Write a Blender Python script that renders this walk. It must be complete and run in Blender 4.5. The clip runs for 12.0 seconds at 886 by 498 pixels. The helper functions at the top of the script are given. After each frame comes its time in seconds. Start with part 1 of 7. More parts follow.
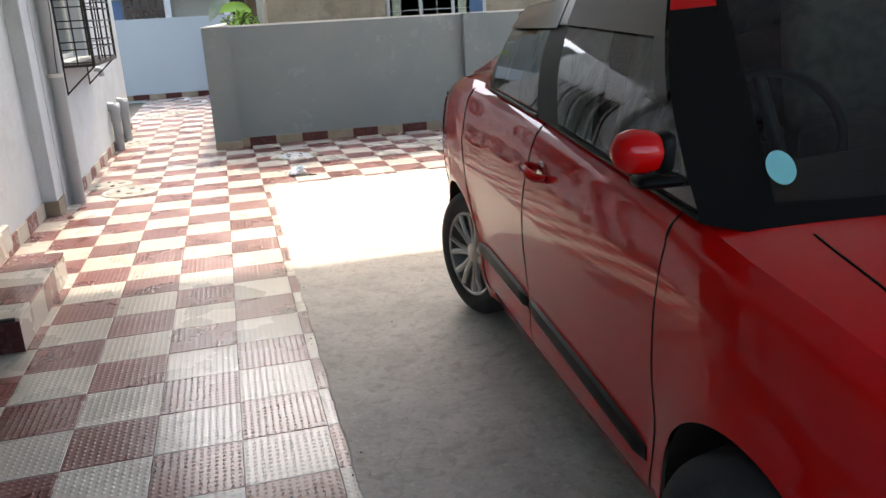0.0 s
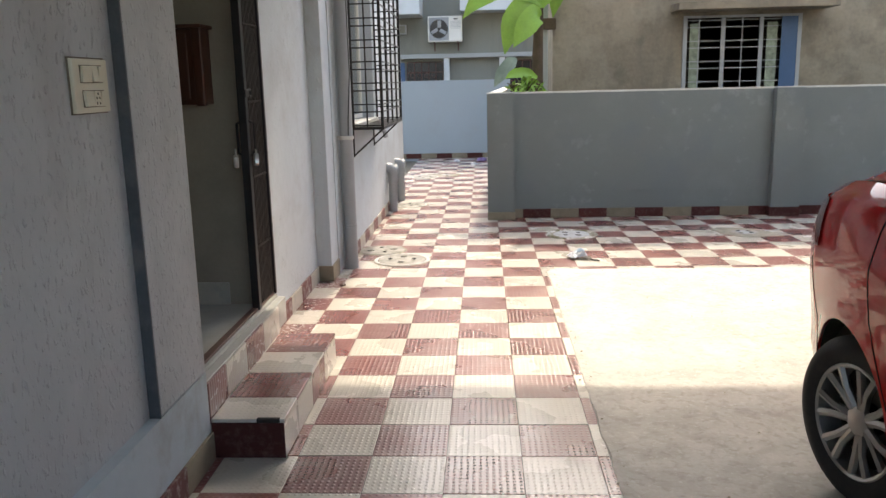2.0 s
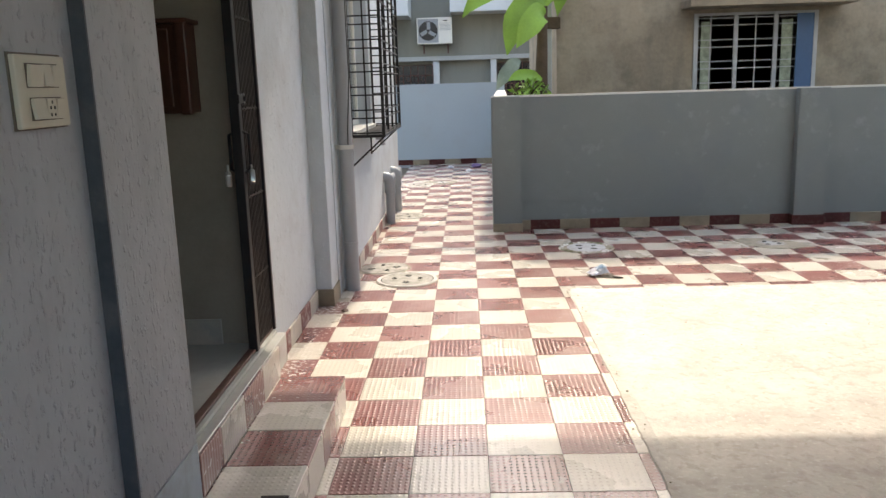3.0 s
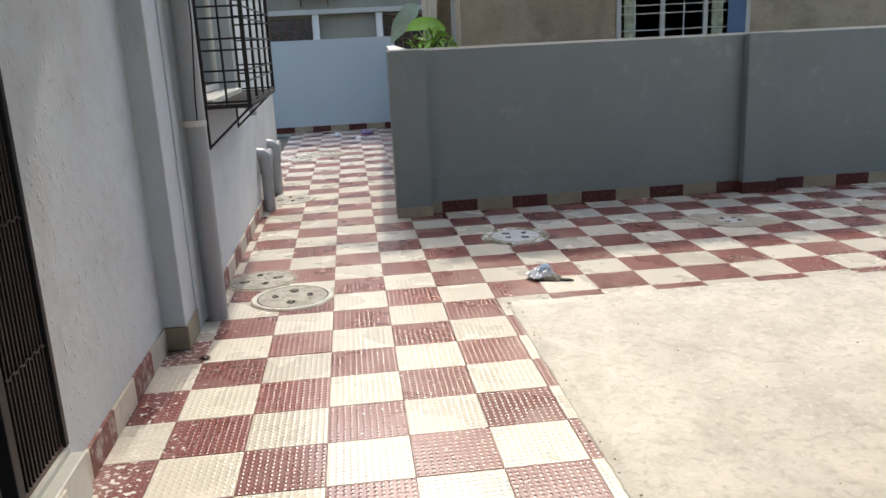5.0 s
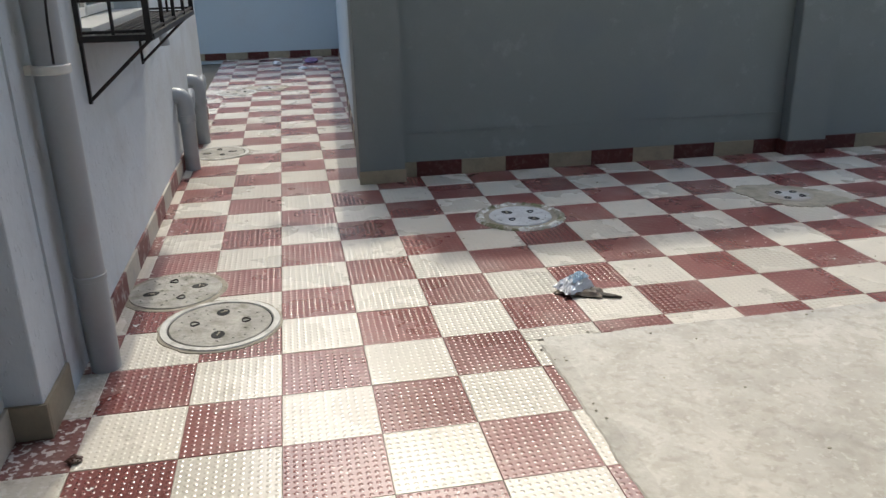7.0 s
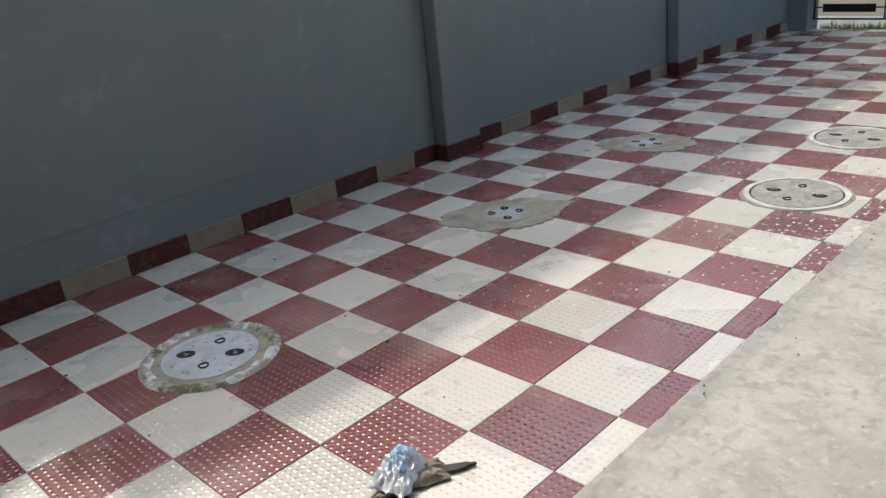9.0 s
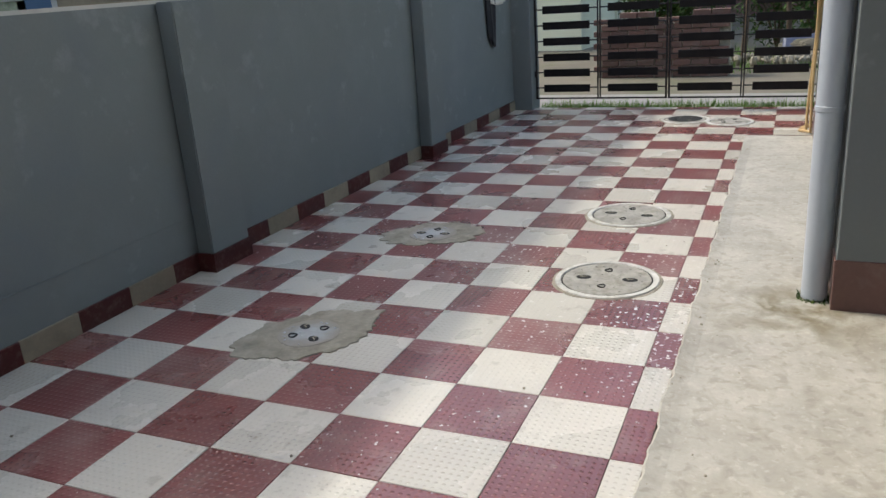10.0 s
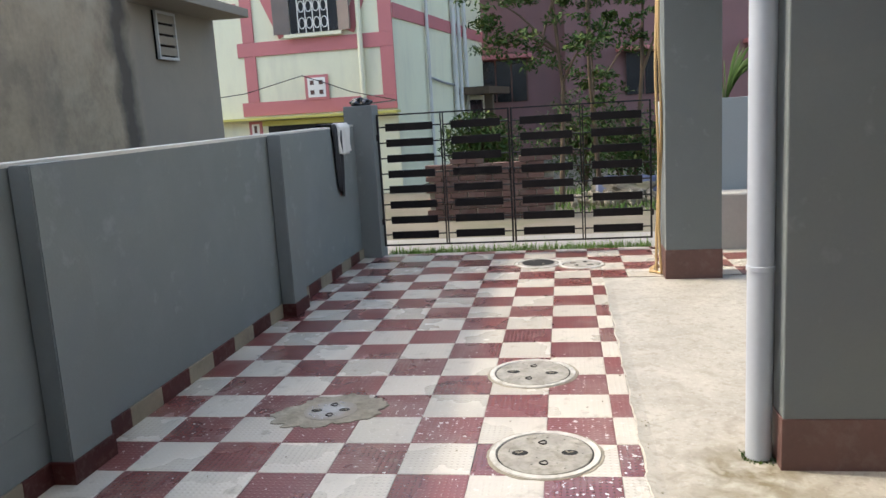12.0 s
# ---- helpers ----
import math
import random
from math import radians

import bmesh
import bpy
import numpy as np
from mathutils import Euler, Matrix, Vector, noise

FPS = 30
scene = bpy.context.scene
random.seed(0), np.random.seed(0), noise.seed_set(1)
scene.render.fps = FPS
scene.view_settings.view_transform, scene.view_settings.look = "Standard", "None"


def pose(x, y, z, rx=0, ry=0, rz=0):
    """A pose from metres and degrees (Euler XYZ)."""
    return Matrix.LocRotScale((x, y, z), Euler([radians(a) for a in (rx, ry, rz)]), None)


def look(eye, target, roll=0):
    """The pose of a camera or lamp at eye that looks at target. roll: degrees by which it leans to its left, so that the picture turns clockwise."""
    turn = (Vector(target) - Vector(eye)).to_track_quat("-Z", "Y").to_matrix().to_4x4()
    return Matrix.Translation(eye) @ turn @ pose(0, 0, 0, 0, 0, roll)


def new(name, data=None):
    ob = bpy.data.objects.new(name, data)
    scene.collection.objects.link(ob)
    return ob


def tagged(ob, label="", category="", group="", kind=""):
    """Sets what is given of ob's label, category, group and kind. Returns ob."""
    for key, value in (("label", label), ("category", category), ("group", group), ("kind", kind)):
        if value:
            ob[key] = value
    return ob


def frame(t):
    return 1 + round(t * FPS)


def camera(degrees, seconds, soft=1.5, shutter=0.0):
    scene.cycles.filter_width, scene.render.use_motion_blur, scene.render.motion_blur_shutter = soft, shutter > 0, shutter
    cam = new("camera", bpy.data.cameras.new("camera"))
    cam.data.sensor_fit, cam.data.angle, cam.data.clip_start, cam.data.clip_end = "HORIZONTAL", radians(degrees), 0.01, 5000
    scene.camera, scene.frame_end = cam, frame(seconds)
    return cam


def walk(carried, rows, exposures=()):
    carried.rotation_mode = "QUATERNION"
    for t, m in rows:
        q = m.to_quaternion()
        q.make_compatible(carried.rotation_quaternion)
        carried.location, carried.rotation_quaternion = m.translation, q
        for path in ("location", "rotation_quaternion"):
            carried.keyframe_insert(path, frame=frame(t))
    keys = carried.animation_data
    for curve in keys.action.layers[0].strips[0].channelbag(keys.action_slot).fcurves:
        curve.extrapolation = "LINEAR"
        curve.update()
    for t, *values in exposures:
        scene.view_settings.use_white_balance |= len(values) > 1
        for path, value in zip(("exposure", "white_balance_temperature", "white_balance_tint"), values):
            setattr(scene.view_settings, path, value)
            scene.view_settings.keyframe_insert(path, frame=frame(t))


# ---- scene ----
cam = camera(58.0, 12.0)
PATH = [
    (0, (0.404, -6.558, 1.43), (0.874, -4.703, 0.851), -3.1),
    (0.5, (0.251, -6.348, 1.449), (0.49, -4.437, 0.91), 0.1),
    (1, (0.133, -6.201, 1.468), (0.192, -4.264, 0.974), 1.4),
    (1.5, (0.114, -5.986, 1.476), (0.021, -4.035, 1.048), -0.5),
    (2, (0.166, -5.696, 1.475), (0.06, -3.741, 1.066), -1.3),
    (2.5, (0.06, -5.402, 1.454), (-0.034, -3.444, 1.059), -1.5),
    (2.7, (-0.005, -5.291, 1.474), (-0.092, -3.332, 1.079), -1.6),
    (4.3, (-0.144, -4.209, 1.466), (0.002, -2.273, 0.984), -2.2),
    (4.5, (-0.183, -4.030, 1.453), (-0.005, -2.098, 0.965), -2.3),
    (5, (-0.127, -3.613, 1.419), (0.077, -1.689, 0.911), -2.8),
    (5.5, (-0.136, -3.273, 1.392), (0.149, -1.375, 0.832), -2.2),
    (6, (-0.223, -2.861, 1.412), (0.129, -0.983, 0.820), -2.0),
    (6.5, (-0.184, -2.443, 1.383), (0.127, -0.578, 0.732), -1.7),
    (6.7, (-0.190, -2.315, 1.377), (0.109, -0.457, 0.699), -1.2),
    (8.3, (-0.137, -0.985, 1.341), (0.827, 0.623, 0.644), -5.0),
    (8.5, (-0.142, -0.817, 1.329), (0.931, 0.71, 0.61), -5.4),
    (9, (-0.132, -0.463, 1.344), (1.151, 0.873, 0.591), -6.1),
    (9.5, (0.021, -0.116, 1.344), (1.488, 1.028, 0.608), -5.5),
    (10, (0.107, 0.186, 1.355), (1.836, 0.963, 0.716), -4.1),
    (10.5, (0.161, 0.437, 1.403), (2.005, 0.977, 0.846), -3.3),
    (11, (0.289, 0.597, 1.418), (2.165, 1.072, 0.912), -3.9),
    (11.5, (0.355, 0.695, 1.457), (2.283, 1.051, 1.06), -3.8),
    (12, (0.322, 0.786, 1.473), (2.267, 1.095, 1.123), -3.4),
]
walk(cam, [(t, look(eye, target, roll)) for t, eye, target, roll in PATH],
     exposures=[(0, 2.54, 7200, 10), (0.5, 2.45, 7200, 10), (1.5, 2.24, 7300, 10), (2.5, 2.19, 7400, 10), (4.5, 1.82, 6950, 8), (5.5, 1.61, 6800, 7), (6.5, 1.32, 6550, 6), (8.5, 1.46, 6550, 6), (9.5, 1.46, 6650, 6), (10.0, 1.44, 6700, 6), (10.5, 1.60, 6750, 7), (12, 1.86, 7000, 9)])

# ---- world and light ----
SUN_WAY = Vector((0.15, 0.83, 1.0)).normalized()
world = bpy.data.worlds.new("sky")
scene.world = world
world.use_nodes = True
wn = world.node_tree.nodes
wl = world.node_tree.links
sky = wn.new("ShaderNodeTexSky")
sky.sky_type = "NISHITA"
sky.sun_disc = False
sky.sun_elevation = math.asin(SUN_WAY.z)
sky.sun_rotation = math.atan2(SUN_WAY.x, SUN_WAY.y)
sky.air_density, sky.dust_density, sky.ozone_density = 1.0, 2.5, 1.0
wl.new(sky.outputs[0], wn["Background"].inputs[0])
wn["Background"].inputs[1].default_value = 0.155
sun_data = bpy.data.lights.new("sun", "SUN")
sun_data.energy, sun_data.angle, sun_data.color = 0.90, radians(1.2), (1.0, 0.94, 0.85)
sun = new("sun", sun_data)
sun.matrix_world = look(SUN_WAY * 30, (0, 0, 0))


# ---- materials ----
def mat(name, col, rough=0.7, var=0.12, scale=3.0, grain=60.0, bump=0.15, metal=0.0, dirt=None, dirt_amount=0.0,
        dirt_scale=1.3, coat=0.0, spec=0.5, per_object=0.0, streak=False):
    """Painted or mineral surface: two scales of colour change, fine relief and optional dirt patches."""
    m = bpy.data.materials.new(name)
    m.use_nodes = True
    n, l = m.node_tree.nodes, m.node_tree.links
    b = n["Principled BSDF"]
    geo = n.new("ShaderNodeNewGeometry")
    mp = n.new("ShaderNodeMapping")
    l.new(geo.outputs["Position"], mp.inputs[0])
    big = n.new("ShaderNodeTexNoise")
    big.inputs["Scale"].default_value = scale
    big.inputs["Detail"].default_value = 5
    fine = n.new("ShaderNodeTexNoise")
    fine.inputs["Scale"].default_value = grain
    fine.inputs["Detail"].default_value = 3
    l.new(mp.outputs[0], big.inputs[0])
    l.new(mp.outputs[0], fine.inputs[0])
    add = n.new("ShaderNodeMath")
    add.operation = "MULTIPLY_ADD"
    l.new(fine.outputs[0], add.inputs[0])
    add.inputs[1].default_value = 0.4
    l.new(big.outputs[0], add.inputs[2])
    ramp = n.new("ShaderNodeMapRange")
    ramp.inputs["From Min"].default_value, ramp.inputs["From Max"].default_value = 0.35, 1.05
    ramp.inputs["To Min"].default_value, ramp.inputs["To Max"].default_value = 1 - var, 1 + var
    l.new(add.outputs[0], ramp.inputs[0])
    val = ramp.outputs[0]
    if per_object:
        info = n.new("ShaderNodeObjectInfo")
        pr = n.new("ShaderNodeMapRange")
        pr.inputs["To Min"].default_value, pr.inputs["To Max"].default_value = 1 - per_object, 1 + per_object
        l.new(info.outputs["Random"], pr.inputs[0])
        mu = n.new("ShaderNodeMath")
        mu.operation = "MULTIPLY"
        l.new(val, mu.inputs[0])
        l.new(pr.outputs[0], mu.inputs[1])
        val = mu.outputs[0]
    mul = n.new("ShaderNodeMix")
    mul.data_type, mul.blend_type = "RGBA", "MULTIPLY"
    mul.inputs[0].default_value = 1
    mul.inputs[6].default_value = (*col, 1)
    l.new(val, mul.inputs[7])
    out = mul.outputs[2]
    if dirt:
        dn = n.new("ShaderNodeTexNoise")
        dn.inputs["Scale"].default_value = dirt_scale
        dn.inputs["Detail"].default_value = 8
        dn.inputs["Roughness"].default_value = 0.65
        if streak:
            m2 = n.new("ShaderNodeMapping")
            m2.inputs["Scale"].default_value = (1, 1, 0.22)
            l.new(geo.outputs["Position"], m2.inputs[0])
            l.new(m2.outputs[0], dn.inputs[0])
        else:
            l.new(mp.outputs[0], dn.inputs[0])
        dr = n.new("ShaderNodeMapRange")
        dr.inputs["From Min"].default_value, dr.inputs["From Max"].default_value = 0.5, 0.72
        dr.inputs["To Max"].default_value = dirt_amount
        l.new(dn.outputs[0], dr.inputs[0])
        mx = n.new("ShaderNodeMix")
        mx.data_type = "RGBA"
        l.new(dr.outputs[0], mx.inputs[0])
        l.new(out, mx.inputs[6])
        mx.inputs[7].default_value = (*dirt, 1)
        out = mx.outputs[2]
    l.new(out, b.inputs["Base Color"])
    b.inputs["Metallic"].default_value = metal
    b.inputs["Coat Weight"].default_value = coat
    b.inputs["Coat Roughness"].default_value = 0.05
    b.inputs["Specular IOR Level"].default_value = spec
    rr = n.new("ShaderNodeMapRange")
    rr.inputs["To Min"].default_value, rr.inputs["To Max"].default_value = max(rough - 0.1, 0.02), min(rough + 0.1, 1)
    l.new(big.outputs[0], rr.inputs[0])
    l.new(rr.outputs[0], b.inputs["Roughness"])
    if bump:
        bp = n.new("ShaderNodeBump")
        bp.inputs["Strength"].default_value = bump
        bp.inputs["Distance"].default_value = 0.01
        l.new(add.outputs[0], bp.inputs["Height"])
        l.new(bp.outputs[0], b.inputs["Normal"])
    return m


def dot_tile(name, col, var, speck, rough, relief, worn):
    """Glazed outdoor tile with rows of small raised dots, light dust and paint specks."""
    m = mat(name, col, rough, var, 2.2, 45, 0.0, dirt=(0.46, 0.41, 0.35), dirt_amount=0.30, dirt_scale=2.4, per_object=0.10, coat=0.36)
    m.node_tree.nodes["Principled BSDF"].inputs["Coat Roughness"].default_value = 0.13
    n, l = m.node_tree.nodes, m.node_tree.links
    b = n["Principled BSDF"]
    geo = n.new("ShaderNodeNewGeometry")
    frac = n.new("ShaderNodeVectorMath")
    frac.operation = "FRACTION"
    sc = n.new("ShaderNodeVectorMath")
    sc.operation = "SCALE"
    sc.inputs["Scale"].default_value = 12 / 0.302
    l.new(geo.outputs["Position"], sc.inputs[0])
    l.new(sc.outputs[0], frac.inputs[0])
    sub = n.new("ShaderNodeVectorMath")
    sub.operation = "SUBTRACT"
    sub.inputs[1].default_value = (0.5, 0.5, 0)
    l.new(frac.outputs[0], sub.inputs[0])
    flat = n.new("ShaderNodeVectorMath")
    flat.operation = "MULTIPLY"
    flat.inputs[1].default_value = (1, 1, 0)
    l.new(sub.outputs[0], flat.inputs[0])
    ln = n.new("ShaderNodeVectorMath")
    ln.operation = "LENGTH"
    l.new(flat.outputs[0], ln.inputs[0])
    dome = n.new("ShaderNodeMapRange")
    dome.interpolation_type = "SMOOTHSTEP"
    dome.inputs["From Min"].default_value, dome.inputs["From Max"].default_value = 0.33, 0.08
    l.new(ln.outputs["Value"], dome.inputs[0])
    bp = n.new("ShaderNodeBump")
    bp.inputs["Strength"].default_value = relief
    bp.inputs["Distance"].default_value = 0.0035
    l.new(dome.outputs[0], bp.inputs["Height"])
    l.new(bp.outputs[0], b.inputs["Normal"])
    l.new(bp.outputs[0], b.inputs["Coat Normal"])
    # worn dots and dried paint specks
    old = b.inputs["Base Color"].links[0].from_socket
    sp = n.new("ShaderNodeTexNoise")
    sp.inputs["Scale"].default_value = 38
    sp.inputs["Detail"].default_value = 2
    l.new(geo.outputs["Position"], sp.inputs[0])
    zone = n.new("ShaderNodeTexNoise")
    zone.inputs["Scale"].default_value = 0.55
    l.new(geo.outputs["Position"], zone.inputs[0])
    s2 = n.new("ShaderNodeMath")
    s2.operation = "MULTIPLY_ADD"
    l.new(zone.outputs[0], s2.inputs[0])
    s2.inputs[1].default_value = 0.5
    l.new(sp.outputs[0], s2.inputs[2])
    # more splashes where the yard was painted
    spot = n.new("ShaderNodeVectorMath")
    spot.operation = "DISTANCE"
    spot.inputs[1].default_value = (3.7, 0.85, 0)
    l.new(geo.outputs["Position"], spot.inputs[0])
    near = n.new("ShaderNodeMapRange")
    near.inputs["From Min"].default_value, near.inputs["From Max"].default_value = 2.1, 0.6
    near.inputs["To Max"].default_value = 0.125
    l.new(spot.outputs["Value"], near.inputs[0])
    s3 = n.new("ShaderNodeMath")
    s3.operation = "ADD"
    l.new(s2.outputs[0], s3.inputs[0])
    l.new(near.outputs[0], s3.inputs[1])
    # and along the foot of the house wall
    sx = n.new("ShaderNodeSeparateXYZ")
    l.new(geo.outputs["Position"], sx.inputs[0])
    foot = n.new("ShaderNodeMapRange")
    foot.inputs["From Min"].default_value, foot.inputs["From Max"].default_value = -0.72, -1.0
    foot.inputs["To Max"].default_value = 0.19
    l.new(sx.outputs[0], foot.inputs[0])
    s4 = n.new("ShaderNodeMath")
    s4.operation = "ADD"
    l.new(s3.outputs[0], s4.inputs[0])
    l.new(foot.outputs[0], s4.inputs[1])
    s2 = s4
    sr = n.new("ShaderNodeMapRange")
    sr.inputs["From Min"].default_value, sr.inputs["From Max"].default_value = 1.0, 1.03
    sr.inputs["To Max"].default_value = speck
    l.new(s2.outputs[0], sr.inputs[0])
    mx = n.new("ShaderNodeMix")
    mx.data_type = "RGBA"
    l.new(sr.outputs[0], mx.inputs[0])
    l.new(old, mx.inputs[6])
    mx.inputs[7].default_value = (0.72, 0.70, 0.66, 1)
    # glaze worn pale on top of the dots, patchily
    wear = n.new("ShaderNodeMath")
    wear.operation = "MULTIPLY"
    top = n.new("ShaderNodeMapRange")
    top.inputs["From Min"].default_value, top.inputs["From Max"].default_value = 0.20, 0.10
    l.new(ln.outputs["Value"], top.inputs[0])
    wz = n.new("ShaderNodeTexNoise")
    wz.inputs["Scale"].default_value = 3.0
    wz.inputs["Detail"].default_value = 6
    l.new(geo.outputs["Position"], wz.inputs[0])
    wr = n.new("ShaderNodeMapRange")
    wr.inputs["From Min"].default_value, wr.inputs["From Max"].default_value = 0.42, 0.66
    wr.inputs["To Max"].default_value = worn
    l.new(wz.outputs[0], wr.inputs[0])
    l.new(top.outputs[0], wear.inputs[0])
    l.new(wr.outputs[0], wear.inputs[1])
    mw = n.new("ShaderNodeMix")
    mw.data_type = "RGBA"
    l.new(wear.outputs[0], mw.inputs[0])
    l.new(mx.outputs[2], mw.inputs[6])
    mw.inputs[7].default_value = (0.50, 0.42, 0.38, 1)
    l.new(mw.outputs[2], b.inputs["Base Color"])
    return m


def glass(name, tint=(0.75, 0.8, 0.8), rough=0.0):
    m = bpy.data.materials.new(name)
    m.use_nodes = True
    b = m.node_tree.nodes["Principled BSDF"]
    b.inputs["Base Color"].default_value = (*tint, 1)
    b.inputs["Transmission Weight"].default_value = 1
    b.inputs["Roughness"].default_value = rough
    b.inputs["IOR"].default_value = 1.45
    return m


M_CREAM = dot_tile("cream_tile", (0.53, 0.495, 0.42), 0.1, 0.4, 0.28, 0.36, 0.2)
M_MAROON = dot_tile("maroon_tile", (0.175, 0.053, 0.046), 0.26, 0.85, 0.28, 0.40, 0.22)
M_GROUT = mat("grout", (0.24, 0.20, 0.17), 0.9, 0.25, 4.0)
M_CONC = mat("concrete", (0.41, 0.39, 0.335), 0.55, 0.26, 2.6, 55, 0.6, dirt=(0.24, 0.225, 0.19), dirt_amount=0.6, dirt_scale=1.1)
def worn_cement(m):
    """Trowel swirls, hairline cracks and the damp mossy spot at the foot of the downpipe."""
    n, l = m.node_tree.nodes, m.node_tree.links
    b = n["Principled BSDF"]
    old = b.inputs["Base Color"].links[0].from_socket
    geo = n.new("ShaderNodeNewGeometry")

    def tex(scale, detail, distort):
        k = n.new("ShaderNodeTexNoise")
        k.inputs["Scale"].default_value, k.inputs["Detail"].default_value, k.inputs["Distortion"].default_value = scale, detail, distort
        l.new(geo.outputs["Position"], k.inputs[0])
        return k.outputs[0]

    def span(sock, lo, hi, top):
        r = n.new("ShaderNodeMapRange")
        r.inputs["From Min"].default_value, r.inputs["From Max"].default_value, r.inputs["To Max"].default_value = lo, hi, top
        l.new(sock, r.inputs[0])
        return r.outputs[0]

    def over(fac, col):
        nonlocal old
        mx = n.new("ShaderNodeMix")
        mx.data_type = "RGBA"
        l.new(fac, mx.inputs[0])
        l.new(old, mx.inputs[6])
        mx.inputs[7].default_value = (*col, 1)
        old = mx.outputs[2]

    def times(a, c):
        k = n.new("ShaderNodeMath")
        k.operation = "MULTIPLY"
        l.new(a, k.inputs[0])
        l.new(c, k.inputs[1])
        return k.outputs[0]

    over(span(tex(1.3, 9, 1.6), 0.48, 0.66, 0.40), (0.29, 0.275, 0.235))
    over(span(tex(7.0, 9, 1.0), 0.50, 0.64, 0.42), (0.27, 0.245, 0.195))
    over(span(tex(1.8, 9, 2.2), 0.54, 0.70, 0.32), (0.50, 0.48, 0.43))
    over(span(tex(24.0, 8, 0.5), 0.53, 0.66, 0.50), (0.24, 0.215, 0.17))
    over(span(tex(40.0, 6, 0.3), 0.58, 0.68, 0.45), (0.52, 0.50, 0.44))
    sweep = n.new("ShaderNodeTexWave")
    sweep.wave_type = "RINGS"
    sweep.rings_direction = "Z"
    for key, v in (("Scale", 1.1), ("Distortion", 14.0), ("Detail", 8.0), ("Detail Scale", 1.3), ("Detail Roughness", 0.75)):
        sweep.inputs[key].default_value = v
    l.new(geo.outputs["Position"], sweep.inputs["Vector"])
    over(times(span(sweep.outputs["Fac"], 0.80, 1.0, 0.26), span(tex(1.6, 4, 0), 0.46, 0.64, 1.0)), (0.27, 0.255, 0.215))
    over(times(span(sweep.outputs["Fac"], 0.16, 0.0, 0.22), span(tex(1.9, 4, 0), 0.48, 0.64, 1.0)), (0.52, 0.50, 0.45))
    crack = n.new("ShaderNodeTexVoronoi")
    crack.feature = "DISTANCE_TO_EDGE"
    crack.inputs["Scale"].default_value = 0.75
    wob = n.new("ShaderNodeVectorMath")
    wob.operation = "MULTIPLY_ADD"
    nz = n.new("ShaderNodeTexNoise")
    nz.inputs["Scale"].default_value = 2.5
    nz.inputs["Detail"].default_value = 6
    l.new(geo.outputs["Position"], nz.inputs[0])
    l.new(nz.outputs["Color"], wob.inputs[0])
    wob.inputs[1].default_value = (0.7, 0.7, 0)
    l.new(geo.outputs["Position"], wob.inputs[2])
    l.new(wob.outputs[0], crack.inputs["Vector"])
    over(times(span(crack.outputs["Distance"], 0.010, 0.001, 0.30), span(tex(0.9, 3, 0), 0.48, 0.6, 1.0)), (0.16, 0.145, 0.12))
    spot = n.new("ShaderNodeVectorMath")
    spot.operation = "DISTANCE"
    spot.inputs[1].default_value = (3.36, 0.12, 0)
    l.new(geo.outputs["Position"], spot.inputs[0])
    over(times(span(spot.outputs["Value"], 0.40, 0.08, 0.95), span(tex(7.0, 9, 0.4), 0.42, 0.60, 1.0)), (0.15, 0.125, 0.065))
    over(times(span(spot.outputs["Value"], 0.24, 0.08, 0.5), span(tex(14.0, 8, 0.3), 0.54, 0.64, 1.0)), (0.46, 0.44, 0.38))
    l.new(old, b.inputs["Base Color"])


worn_cement(M_CONC)
M_WALL = mat("grey_wall_paint", (0.150, 0.170, 0.169), 0.62, 0.08, 1.2, 70, 0.15, dirt=(0.22, 0.24, 0.245), dirt_amount=0.25, dirt_scale=2.2)
M_WALL_BLUE = mat("pale_blue_grey_paint", (0.31, 0.37, 0.41), 0.65, 0.06, 1.2, 70, 0.12, dirt=(0.30, 0.31, 0.32), dirt_amount=0.4, dirt_scale=1.5)
M_HOUSE = mat("house_grey_paint", (0.475, 0.515, 0.54), 0.65, 0.08, 1.4, 22, 0.6, dirt=(0.30, 0.29, 0.28), dirt_amount=0.35, dirt_scale=1.6)
M_COPING = mat("coping_cement", (0.55, 0.54, 0.50), 0.8, 0.12, 3, 50, 0.2, dirt=(0.3, 0.29, 0.26), dirt_amount=0.5)
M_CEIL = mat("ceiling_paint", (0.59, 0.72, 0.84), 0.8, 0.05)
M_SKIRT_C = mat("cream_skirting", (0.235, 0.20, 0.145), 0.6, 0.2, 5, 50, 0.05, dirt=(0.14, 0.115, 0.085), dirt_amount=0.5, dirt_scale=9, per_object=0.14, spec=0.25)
M_SKIRT_M = mat("maroon_skirting", (0.060, 0.013, 0.011), 0.55, 0.25, 5, 50, 0.05, dirt=(0.36, 0.32, 0.28), dirt_amount=0.15, dirt_scale=26, per_object=0.15, spec=0.25)
M_SKIRT_PALE = mat("paint_smeared_cream_skirting", (0.47, 0.43, 0.36), 0.6, 0.2, 5, 50, 0.08, dirt=(0.30, 0.30, 0.29), dirt_amount=0.6, dirt_scale=9, per_object=0.1, spec=0.3)
M_SKIRT_SPLASH = mat("paint_splashed_maroon_skirting", (0.15, 0.05, 0.045), 0.55, 0.25, 5, 50, 0.05, dirt=(0.52, 0.50, 0.47), dirt_amount=0.95, dirt_scale=16, per_object=0.15, spec=0.3)
